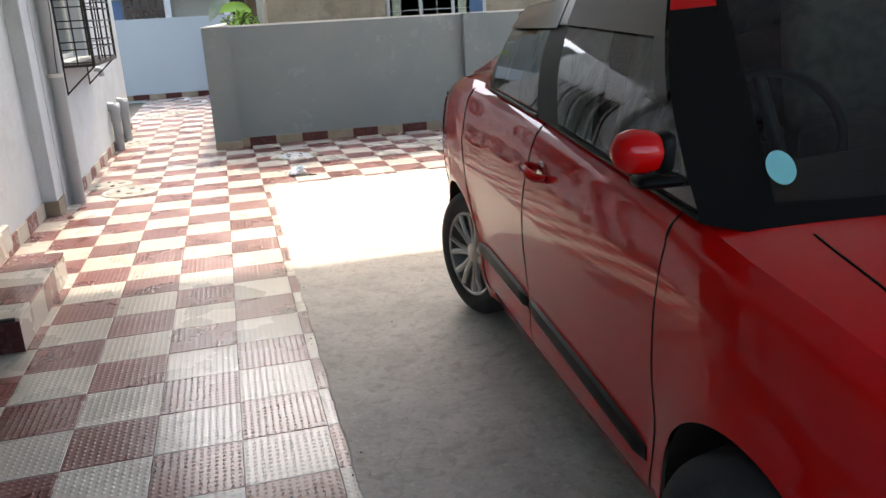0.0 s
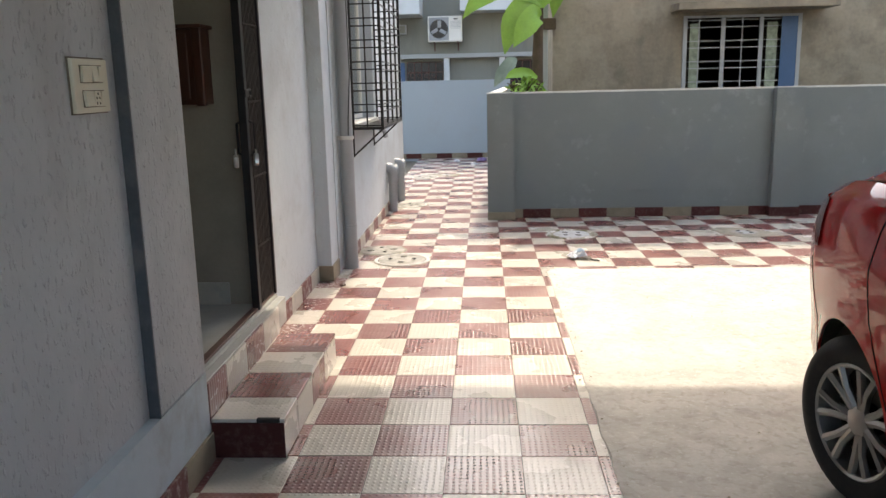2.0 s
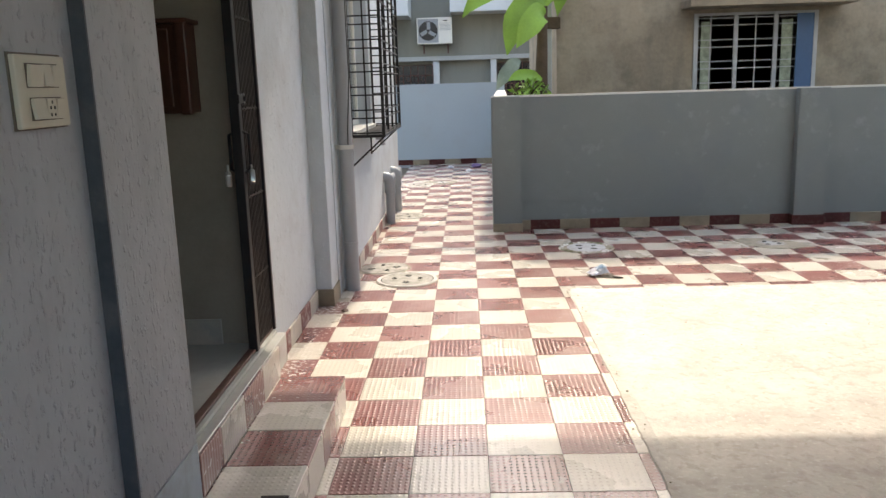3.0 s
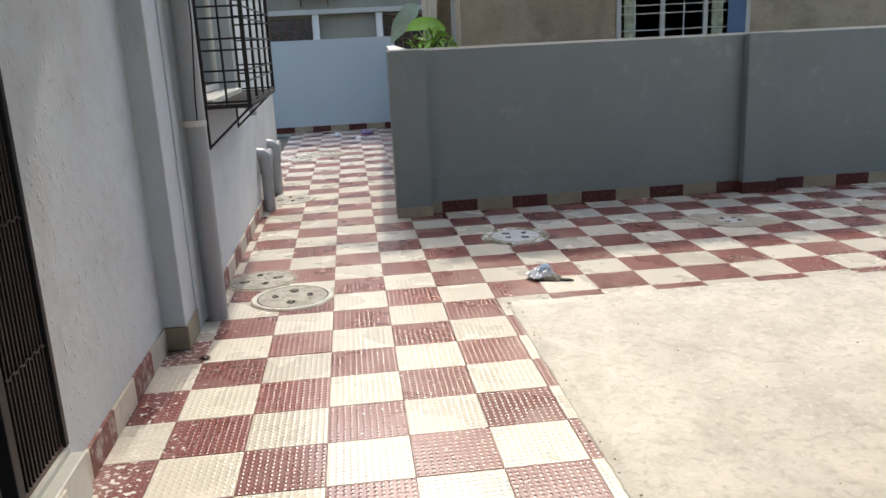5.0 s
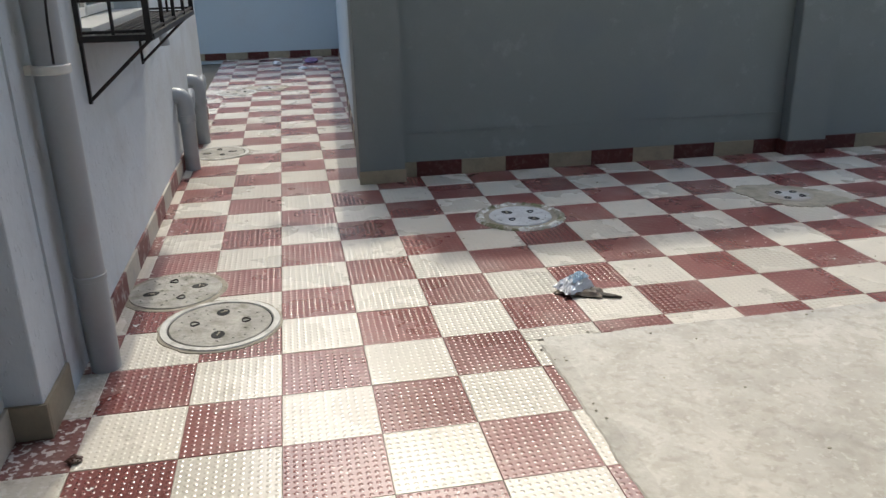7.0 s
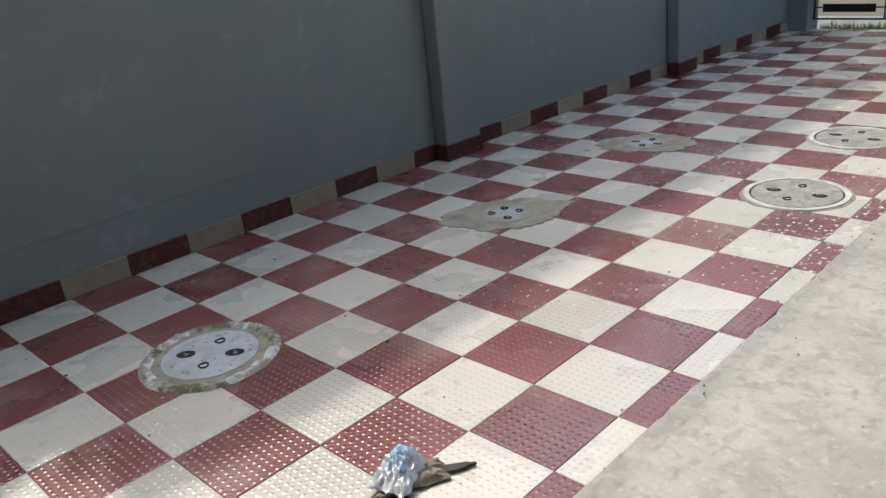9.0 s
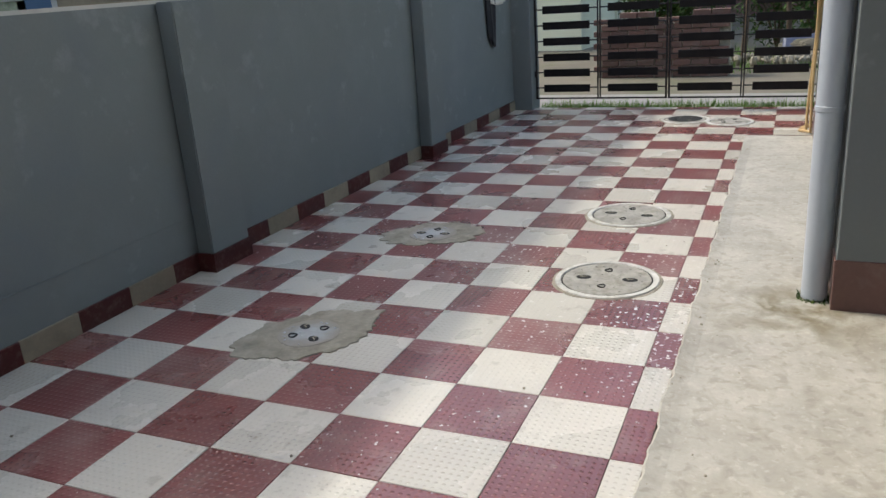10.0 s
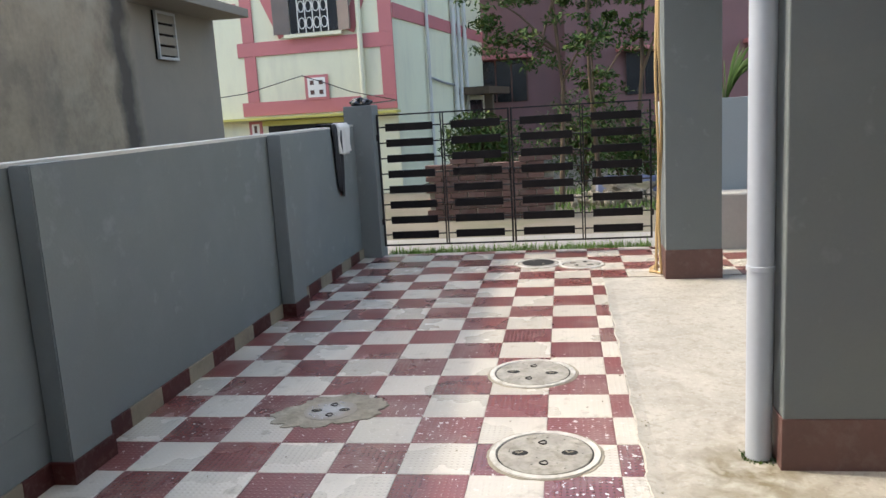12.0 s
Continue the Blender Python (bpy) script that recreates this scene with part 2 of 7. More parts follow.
M_PLINTH = mat("maroon_plinth", (0.125, 0.064, 0.056), 0.5, 0.2, 4, 50, 0.05, dirt=(0.22, 0.17, 0.15), dirt_amount=0.4, dirt_scale=10)
M_PVC = mat("grey_pvc", (0.30, 0.31, 0.315), 0.42, 0.07, 2.5, 50, 0.03, dirt=(0.22, 0.22, 0.21), dirt_amount=0.25)
M_PVC_BLUE = mat("blue_grey_pvc", (0.40, 0.44, 0.49), 0.42, 0.05, 2.5, 50, 0.03)
M_BLACK = mat("black_iron", (0.018, 0.017, 0.017), 0.45, 0.2, 8, 60, 0.08, metal=0.0, dirt=(0.08, 0.04, 0.025), dirt_amount=0.25, dirt_scale=9, spec=0.25)
M_CEMENT = mat("grey_cement", (0.265, 0.240, 0.185), 0.85, 0.4, 12, 50, 0.7, dirt=(0.14, 0.12, 0.08), dirt_amount=0.8, dirt_scale=9)
M_COVER = mat("manhole_cement", (0.30, 0.285, 0.25), 0.8, 0.35, 11, 60, 0.8, dirt=(0.12, 0.115, 0.075), dirt_amount=0.85, dirt_scale=12)
M_RING = mat("pale_cement_ring", (0.50, 0.49, 0.45), 0.75, 0.25, 14, 60, 0.5, dirt=(0.26, 0.24, 0.19), dirt_amount=0.7, dirt_scale=9)
M_BAND = mat("pale_blue_plinth_paint", (0.40, 0.45, 0.47), 0.7, 0.1, 2.0, 14, 0.5, dirt=(0.26, 0.22, 0.19), dirt_amount=0.6, dirt_scale=4.5)
M_NEAR = mat("trowelled_grey_plaster", (0.40, 0.40, 0.395), 0.7, 0.12, 2.0, 13, 0.7, dirt=(0.25, 0.235, 0.22), dirt_amount=0.45, dirt_scale=3.0, streak=True)
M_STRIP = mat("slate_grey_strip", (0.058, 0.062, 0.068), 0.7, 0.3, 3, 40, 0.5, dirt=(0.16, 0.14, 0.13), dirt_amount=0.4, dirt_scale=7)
M_HOLE = mat("dark_hole", (0.012, 0.012, 0.011), 0.9, 0.1)
M_STEEL = mat("bright_steel", (0.6, 0.6, 0.58), 0.3, 0.08, 10, 60, 0.05, metal=1.0)
M_OLD_PLASTER = mat("weathered_plaster", (0.285, 0.235, 0.17), 0.85, 0.34, 1.7, 24, 0.5, dirt=(0.135, 0.12, 0.105), dirt_amount=0.7, dirt_scale=1.6, streak=True)
M_SWITCH = mat("aged_cream_plastic", (0.60, 0.54, 0.41), 0.4, 0.06)
M_WHITE = mat("white_plastic", (0.74, 0.72, 0.66), 0.4, 0.04)
M_WOOD = mat("brown_wood", (0.062, 0.020, 0.010), 0.45, 0.3, 6, 30, 0.1)
M_MARBLE = mat("marble_floor", (0.48, 0.48, 0.44), 0.25, 0.16, 3, 12, 0.0, dirt=(0.28, 0.28, 0.26), dirt_amount=0.5, dirt_scale=3)
M_ROOM = mat("room_paint", (0.30, 0.26, 0.20), 0.8, 0.12, 2.0, dirt=(0.09, 0.085, 0.07), dirt_amount=0.4)
M_EARTH = mat("street_earth", (0.125, 0.11, 0.08), 0.95, 0.3, 0.8, 20, 0.5, dirt=(0.07, 0.085, 0.03), dirt_amount=0.8, dirt_scale=0.9)
M_GRASS = mat("grass_green", (0.10, 0.19, 0.035), 0.7, 0.35, 9, 60, 0.1, per_object=0.2)
M_LEAF = mat("tree_leaf", (0.038, 0.074, 0.018), 0.65, 0.3, 2.5, 30, 0.05, spec=0.15)
M_BANANA = mat("banana_leaf", (0.20, 0.36, 0.04), 0.45, 0.2, 5, 40, 0.05)
M_BARK = mat("bark", (0.105, 0.075, 0.05), 0.9, 0.3, 8, 40, 0.6, spec=0.2)
M_PINK = mat("dusty_pink_paint", (0.19, 0.098, 0.095), 0.8, 0.16, 1.0, 30, 0.2, dirt=(0.14, 0.085, 0.08), dirt_amount=0.5, streak=True)
M_CREAM_WALL = mat("cream_wall_paint", (0.70, 0.69, 0.50), 0.75, 0.07, 1.0, 40, 0.12, dirt=(0.42, 0.41, 0.34), dirt_amount=0.4, streak=True)
M_CORAL = mat("coral_band_paint", (0.48, 0.16, 0.16), 0.7, 0.09, 1.5, 40, 0.1, dirt=(0.36, 0.14, 0.14), dirt_amount=0.4)
M_YELLOW = mat("yellow_paint", (0.50, 0.46, 0.12), 0.7, 0.1)
M_GREY_PALE = mat("pale_cement", (0.40, 0.40, 0.38), 0.8, 0.12, 1.4, 30, 0.2, dirt=(0.36, 0.36, 0.33), dirt_amount=0.4)



def leaf_mix(m, tip, part_of=0.3):
    """Some leaves yellowish, each leaf of its own tone."""
    n, l = m.node_tree.nodes, m.node_tree.links
    b = n["Principled BSDF"]
    old = b.inputs["Base Color"].links[0].from_socket
    geo = n.new("ShaderNodeNewGeometry")
    r = n.new("ShaderNodeMapRange")
    r.inputs["From Min"].default_value, r.inputs["From Max"].default_value, r.inputs["To Max"].default_value = 1 - part_of, 1, 0.85
    l.new(geo.outputs["Random Per Island"], r.inputs[0])
    mx = n.new("ShaderNodeMix")
    mx.data_type = "RGBA"
    l.new(r.outputs[0], mx.inputs[0])
    l.new(old, mx.inputs[6])
    mx.inputs[7].default_value = (*tip, 1)
    l.new(mx.outputs[2], b.inputs["Base Color"])


leaf_mix(M_LEAF, (0.11, 0.13, 0.03))


def scuffed(m, col, scale, lo, hi, amount, zone_scale):
    """Scattered rubbed spots of another tone, thicker in some places."""
    n, l = m.node_tree.nodes, m.node_tree.links
    b = n["Principled BSDF"]
    old = b.inputs["Base Color"].links[0].from_socket
    geo = n.new("ShaderNodeNewGeometry")
    a = n.new("ShaderNodeTexNoise")
    a.inputs["Scale"].default_value, a.inputs["Detail"].default_value, a.inputs["Roughness"].default_value = scale, 6, 0.6
    z = n.new("ShaderNodeTexNoise")
    z.inputs["Scale"].default_value, z.inputs["Detail"].default_value = zone_scale, 3
    l.new(geo.outputs["Position"], a.inputs[0])
    l.new(geo.outputs["Position"], z.inputs[0])
    s = n.new("ShaderNodeMath")
    s.operation = "MULTIPLY_ADD"
    l.new(z.outputs[0], s.inputs[0])
    s.inputs[1].default_value = 0.4
    l.new(a.outputs[0], s.inputs[2])
    r = n.new("ShaderNodeMapRange")
    r.inputs["From Min"].default_value, r.inputs["From Max"].default_value, r.inputs["To Max"].default_value = lo, hi, amount
    l.new(s.outputs[0], r.inputs[0])
    mx = n.new("ShaderNodeMix")
    mx.data_type = "RGBA"
    l.new(r.outputs[0], mx.inputs[0])
    l.new(old, mx.inputs[6])
    mx.inputs[7].default_value = (*col, 1)
    l.new(mx.outputs[2], b.inputs["Base Color"])


scuffed(M_WALL, (0.27, 0.29, 0.29), 8.0, 0.82, 0.94, 0.35, 1.3)
scuffed(M_WALL, (0.135, 0.155, 0.17), 2.5, 0.72, 0.90, 0.5, 0.6)
for _m, _d in ((M_NEAR, 0.016), (M_HOUSE, 0.012)):
    _m.node_tree.nodes["Bump"].inputs["Distance"].default_value = _d


def lumps(m, scale, lo, hi, dist):
    """Sparse blobs and drips of plaster standing proud of the wall."""
    n, l = m.node_tree.nodes, m.node_tree.links
    geo = n.new("ShaderNodeNewGeometry")
    mp = n.new("ShaderNodeMapping")
    mp.inputs["Scale"].default_value = (1, 1, 0.6)
    l.new(geo.outputs["Position"], mp.inputs[0])
    k = n.new("ShaderNodeTexNoise")
    k.inputs["Scale"].default_value, k.inputs["Detail"].default_value = scale, 3
    l.new(mp.outputs[0], k.inputs[0])
    r = n.new("ShaderNodeMapRange")
    r.interpolation_type = "SMOOTHSTEP"
    r.inputs["From Min"].default_value, r.inputs["From Max"].default_value = lo, hi
    l.new(k.outputs[0], r.inputs[0])
    bp = n.new("ShaderNodeBump")
    bp.inputs["Strength"].default_value, bp.inputs["Distance"].default_value = 0.8, dist
    l.new(r.outputs[0], bp.inputs["Height"])
    l.new(n["Bump"].outputs[0], bp.inputs["Normal"])
    l.new(bp.outputs[0], n["Principled BSDF"].inputs["Normal"])


lumps(M_NEAR, 52.0, 0.55, 0.72, 0.006)
lumps(M_HOUSE, 40.0, 0.60, 0.74, 0.004)
scuffed(M_NEAR, (0.45, 0.45, 0.44), 7.0, 0.76, 0.90, 0.4, 1.5)
scuffed(M_NEAR, (0.17, 0.16, 0.15), 30.0, 0.90, 0.95, 0.6, 2.0)
scuffed(M_HOUSE, (0.36, 0.36, 0.36), 4.0, 0.74, 0.90, 0.4, 0.7)
scuffed(M_OLD_PLASTER, (0.38, 0.33, 0.25), 3.2, 0.68, 0.86, 0.5, 1.0)
scuffed(M_OLD_PLASTER, (0.13, 0.112, 0.085), 4.0, 0.72, 0.88, 0.45, 0.8)
scuffed(M_CREAM, (0.30, 0.27, 0.21), 9.0, 0.80, 0.88, 0.45, 1.1)
scuffed(M_CREAM, (0.36, 0.36, 0.34), 24.0, 0.90, 0.93, 0.7, 2.0)
scuffed(M_CREAM, (0.10, 0.09, 0.07), 70.0, 0.93, 0.96, 0.8, 3.0)
scuffed(M_MAROON, (0.30, 0.22, 0.19), 17.0, 0.86, 0.92, 0.5, 1.6)
scuffed(M_RING, (0.22, 0.20, 0.15), 10.0, 0.72, 0.86, 0.6, 2.0)


# ---- mesh helpers ----
def add_box(bm, x0, y0, z0, x1, y1, z1, bevel=0.0, m=None):
    x0, x1 = min(x0, x1), max(x0, x1)
    y0, y1 = min(y0, y1), max(y0, y1)
    z0, z1 = min(z0, z1), max(z0, z1)
    v = [bm.verts.new(p) for p in ((x0, y0, z0), (x1, y0, z0), (x1, y1, z0), (x0, y1, z0), (x0, y0, z1), (x1, y0, z1), (x1, y1, z1), (x0, y1, z1))]
    f = [bm.faces.new([v[i] for i in q]) for q in ((3, 2, 1, 0), (4, 5, 6, 7), (0, 1, 5, 4), (1, 2, 6, 5), (2, 3, 7, 6), (3, 0, 4, 7))]
    if m is not None:
        bmesh.ops.transform(bm, matrix=m, verts=v)
    if bevel:
        e = list({k for q in f for k in q.edges})
        bmesh.ops.bevel(bm, geom=e, offset=bevel, segments=2, profile=0.5, affect="EDGES")
    return v


def box(*a, **k):
    bm = bmesh.new()
    add_box(bm, *a, **k)
    return bm


def boxes(rows, bevel=0.0):
    bm = bmesh.new()
    for r in rows:
        add_box(bm, *r, bevel=bevel)
    return bm


def add_rod(bm, a, b, r, seg=8, r2=None):
    a, b = Vector(a), Vector(b)
    d = b - a
    m = Matrix.Translation((a + b) / 2) @ d.to_track_quat("Z", "Y").to_matrix().to_4x4()
    g = bmesh.ops.create_cone(bm, cap_ends=True, segments=seg, radius1=r, radius2=r if r2 is None else r2, depth=d.length, matrix=m)
    return g["verts"]


def rod(a, b, r, seg=8, r2=None):
    bm = bmesh.new()
    add_rod(bm, a, b, r, seg, r2)
    return bm


def add_tube(bm, pts, r, seg=10, cap=True):
    """A pipe along a line of points; r is a number or one radius a point."""
    pts = [Vector(p) for p in pts]
    rr = r if isinstance(r, (list, tuple)) else [r] * len(pts)
    rings = []
    up = None
    for i, p in enumerate(pts):
        d = (pts[min(i + 1, len(pts) - 1)] - pts[max(i - 1, 0)]).normalized()
        if up is None:
            up = Vector((0, 0, 1)) if abs(d.z) < 0.9 else Vector((1, 0, 0))
        s = d.cross(up).normalized()
        up = s.cross(d).normalized()
        rings.append([bm.verts.new(p + rr[i] * (math.cos(a) * s + math.sin(a) * up)) for a in (2 * math.pi * k / seg for k in range(seg))])
    for a, b in zip(rings, rings[1:]):
        for k in range(seg):
            bm.faces.new((a[k], a[(k + 1) % seg], b[(k + 1) % seg], b[k]))
    if cap:
        bm.faces.new(rings[0][::-1])
        bm.faces.new(rings[-1])


def tube(pts, r, seg=10, cap=True):
    bm = bmesh.new()
    add_tube(bm, pts, r, seg, cap)
    return bm


def add_lathe(bm, prof, m=None, seg=32):
    """A solid of revolution round z from (radius, height) pairs."""
    m = m or Matrix()
    rings = [[bm.verts.new(m @ Vector((r * math.cos(2 * math.pi * k / seg), r * math.sin(2 * math.pi * k / seg), z))) for k in range(seg)] for r, z in prof]
    for a, b in zip(rings, rings[1:]):
        for k in range(seg):
            bm.faces.new((a[k], a[(k + 1) % seg], b[(k + 1) % seg], b[k]))
    return rings


def smooth_mesh(bm, angle=40):
    lim = radians(angle)
    for f in bm.faces:
        f.smooth = True
    for e in bm.edges:
        if len(e.link_faces) == 2 and e.calc_face_angle(0) > lim:
            e.smooth = False


def part(name, bm, material, parent=None, label="", smooth=0):
    bmesh.ops.recalc_face_normals(bm, faces=bm.faces[:])
    if smooth:
        smooth_mesh(bm, smooth)
    me = bpy.data.meshes.new(name)
    bm.to_mesh(me)
    bm.free()
    for k in (material if isinstance(material, (list, tuple)) else [material]):
        me.materials.append(k)
    ob = new(name, me)
    if parent is not None:
        ob.parent = parent
    if label:
        ob["label"] = label
    return ob


def thing(name, label, category, at=(0, 0, 0), group="", kind="", m=None):
    ob = new(name)
    ob.empty_display_size = 0.1
    ob.matrix_world = m if m is not None else Matrix.Translation(at)
    return tagged(ob, label, category, group, kind)


def struct(name, bm, material, label, smooth=0):
    return tagged(part(name, bm, material, None, "", smooth), label, kind="structure")


# ---- large structure ----
P = 0.302
def wall_y(x):
    """Front face of the boundary wall, which runs slightly askew."""
    return 2.968 - 0.024 * max(0.0, x - 3.3)


def side_x(y):
    return 0.20 + 0.0455 * (y - 2.86)


def skew_wall(bm, a, b, thick, z0, z1):
    """An upright wall from a to b (plan points), thickness to the left of the way from a to b."""
    a, b = Vector((*a, 0)), Vector((*b, 0))
    d = (b - a).normalized()
    s = Vector((-d.y, d.x, 0)) * thick
    lo = [a, b, b + s, a + s]
    v0 = [bm.verts.new((p.x, p.y, z0)) for p in lo]
    v1 = [bm.verts.new((p.x, p.y, z1)) for p in lo]
    bm.faces.new(v0[::-1])
    bm.faces.new(v1)
    for i in range(4):
        bm.faces.new((v0[i], v0[(i + 1) % 4], v1[(i + 1) % 4], v1[i]))


# ground sheet to the horizon
gm = bmesh.new()
for x0, x1 in ((-600, 8.42), (8.42, 600)):
    vs = [gm.verts.new(p) for p in ((x0, -600, -0.06), (x1, -600, -0.06), (x1, 600, -0.06), (x0, 600, -0.06))]
    gm.faces.new(vs)
struct("ground", gm, M_EARTH, "dusty pale earth street and open ground")

# concrete parking bay
struct("concrete_floor", boxes([(0.64, -10.0, -0.12, 6.94, 0.50, -0.006), (6.94, -10.0, -0.12, 8.3, -3.0, -0.006)]), M_CONC, "worn pale cement floor of the parking bay")

# boundary wall with pilasters
bw = thing("wall_north", "grey painted boundary wall with pilasters", "wall", kind="structure")
bm = bmesh.new()
skew_wall(bm, (0.44, wall_y(0.44)), (3.3, wall_y(3.3)), 0.13, -0.05, 1.335)
skew_wall(bm, (3.3, wall_y(3.3)), (8.12, wall_y(8.12)), 0.13, -0.05, 1.335)
part("wall_panel", bm, M_WALL, bw)
part("plaster_ridge", box(0.50, wall_y(1) - 0.0035, 0.285, 3.18, wall_y(1) - 0.0005, 0.291), M_WALL, bw)
for xa, xb in ((0.20, 0.49), (3.19, 3.49), (5.86, 6.14)):
    bm = bmesh.new()
    skew_wall(bm, (xa, wall_y(xa) - 0.105), (xb, wall_y(xb) - 0.105), 0.27 if xa < 1 else 0.10, -0.05, 1.342)
    bmesh.ops.bevel(bm, geom=bm.edges[:], offset=0.006, segments=2, affect="EDGES")
    part("pilaster", bm, M_WALL, bw)
bm = bmesh.new()
skew_wall(bm, (0.2, wall_y(0.2)), (3.3, wall_y(3.3)), 0.135, 1.335, 1.352)
skew_wall(bm, (3.3, wall_y(3.3)), (8.12, wall_y(8.12)), 0.135, 1.335, 1.352)
part("coping", bm, M_COPING, bw)
ws = thing("wall_side", "pale blue-grey painted side boundary wall", "wall", kind="structure")
bm = bmesh.new()
skew_wall(bm, (side_x(10.2) + 0.02, 10.2), (side_x(3.14) + 0.02, 3.14), 0.13, -0.05, 1.335)
part("wall_panel", bm, M_WALL_BLUE, ws)
bm = bmesh.new()
skew_wall(bm, (side_x(10.2) + 0.015, 10.2), (side_x(3.14) + 0.015, 3.14), 0.14, 1.335, 1.352)
part("coping", bm, M_COPING, ws)
struct("wall_far", box(-6, 10.12, -0.05, side_x(10.1) + 0.15, 10.26, 1.505), M_WALL_BLUE, "pale blue-grey wall closing the far end of the passage")

# gate post
gpst = thing("gate_post", "square grey painted gate post at the end of the wall", "post", kind="structure")
part("shaft", box(8.12, 2.655, -0.05, 8.40, 2.945, 1.53, bevel=0.008), M_WALL, gpst)

# columns of the parking bay
for x0, x1, y0, y1, hz in ((3.41, 3.86, -0.50, -0.017, 0.205), (6.84, 7.14, -0.425, 0.008, 0.232)):
    c = thing("column", "grey painted square column with a maroon plinth", "column", kind="structure")
    part("shaft", box(x0, y0, -0.05, x1, y1, 2.88, bevel=0.006), M_WALL, c)
    part("plinth", box(x0 - 0.006, y0 - 0.006, -0.05, x1 + 0.006, y1 + 0.006, hz, bevel=0.004), M_PLINTH, c, "maroon painted plinth")
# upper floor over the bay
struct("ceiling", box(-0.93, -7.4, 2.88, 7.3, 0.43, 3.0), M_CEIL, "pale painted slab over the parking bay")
# Unseen beam, added only to cut off the ceiling's reflection in the tiles.
struct("added_beam", box(-0.93, -7.38, 2.62, -0.50, 0.12, 2.879), M_WALL, "unseen grey beam added to bound the sheen on the tiles")
struct("upper_wall", box(-5.0, -7.38, 3.0, 7.28, 0.41, 6.2), M_HOUSE, "grey painted upper storey of the house")
struct("wall_back", box(-1.2, -10.15, -0.05, 8.5, -10.0, 1.45), M_WALL_BLUE, "grey painted compound wall behind the parking bay")
# compound wall beside the gate
struct("wall_east", boxes([(8.32, -10.0, -0.05, 8.46, -0.12, 1.40)]), M_WALL_BLUE, "blue-grey compound wall next to the gate")
struct("low_ledge", boxes([(8.02, -10.0, -0.05, 8.317, -0.45, 0.53)], bevel=0.02), M_GREY_PALE, "pale cement ledge along the compound wall")

# house wall along the passage, with doorway and window opening
DY0, DY1, DZ = -2.75, -1.42, 2.32
hw = thing("wall_west", "grey plastered house wall along the passage", "wall", kind="structure")
part("wall_panel", box(-1.20, -10.0, -0.05, -0.985, -3.19, 2.88), M_NEAR, hw)
part("pilaster", box(-1.18, -3.19, 0.375, -0.945, DY0, 2.88, bevel=0.006), M_NEAR, hw)
part("recess_strip", box(-0.984, -3.200, 0.373, -0.9455, -3.192, 2.88), M_STRIP, hw, "dark slate-grey edge strip")
part("plinth_band", boxes([(-1.18, -10.0, -0.05, -0.945, -3.19, 0.372), (-1.18, -3.19, -0.05, -0.945, DY0, 0.372)]), M_BAND, hw, "pale blue painted plinth with rusty stains")
part("lintel", box(-1.18, DY0, DZ, -1.0, DY1, 2.88), M_NEAR, hw)
part("wall_panel", box(-1.30, DY1, -0.05, -1.115, 0.205, 2.88), M_HOUSE, hw)
part("pilaster", box(-1.30, 0.205, -0.05, -1.005, 0.47, 6.2, bevel=0.006), M_HOUSE, hw)
part("wall_panel", box(-1.30, 0.47, -0.05, -0.998, 0.70, 6.2), M_HOUSE, hw)
WY0, WY1, WZ0, WZ1 = 1.34, 2.66, 1.13, 2.45
part("wall_panel", boxes([(-1.20, 0.70, -0.05, -0.97, WY0, 6.2), (-1.20, WY1, -0.05, -0.97, 5.55, 6.2),
                          (-1.20, WY0, -0.05, -0.97, WY1, WZ0), (-1.20, WY0, WZ1, -0.97, WY1, 6.2)]), M_HOUSE, hw)
part("end_wall", box(-5.0, 5.40, -0.05, -1.20, 5.55, 6.2), M_HOUSE, hw)
# rooms behind the wall
struct("room_shell", boxes([(-3.2, -3.6, 0.29, -3.05, 2.2, 2.9), (-3.05, -3.75, 0.29, -1.205, -3.6, 2.9), (-3.05, -1.62, 0.29, -1.06, -1.45, 2.9),
                            (-3.2, 3.4, 0.0, -3.05, 5.4, 2.9), (-3.2, 2.2, 0.0, -3.05, 3.4, 2.9)]), M_ROOM, "pale painted inner walls of the house")
struct("room_floor", boxes([(-3.05, -3.6, 0.2, -1.31, -1.62, 0.335), (-1.31, DY0, 0.2, -1.0, DY1, 0.335)]), M_MARBLE, "dull marble floor inside the doorway")
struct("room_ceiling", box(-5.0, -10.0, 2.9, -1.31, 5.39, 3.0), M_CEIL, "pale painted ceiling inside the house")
struct("house_floor", box(-5.0, -0.6, 0.1, -1.31, 5.39, 0.3), M_MARBLE, "marble floor of the front room")
struct("wall_west_back", box(-5.1, -10.0, -0.05, -5.0, 5.55, 6.2), M_HOUSE, "grey plastered outer wall of the house")
struct("room_skirting", box(-3.04, -1.634, 0.336, -1.20, -1.6215, 0.455), M_SKIRT_PALE, "pale dusty skirting inside the room")
struct("threshold_rail", box(-1.050, DY0 + 0.002, 0.3355, -1.015, DY1 - 0.002, 0.3500, bevel=0.003), M_WOOD, "rust brown rail of the folding grille in the floor")
struct("threshold", box(-1.0, DY0, 0.18, -0.955, DY1 + 0.0, 0.322, bevel=0.004), M_MARBLE, "marble doorway threshold")


# ---- doorway: step, folded grille, cabinet, switches ----
def slab_tile(parent, x0, y0, z0, x1, y1, z1, red, name="tile"):
    part(name, box(x0, y0, z0, x1, y1, z1, bevel=0.003), M_MAROON if red else M_CREAM, parent)


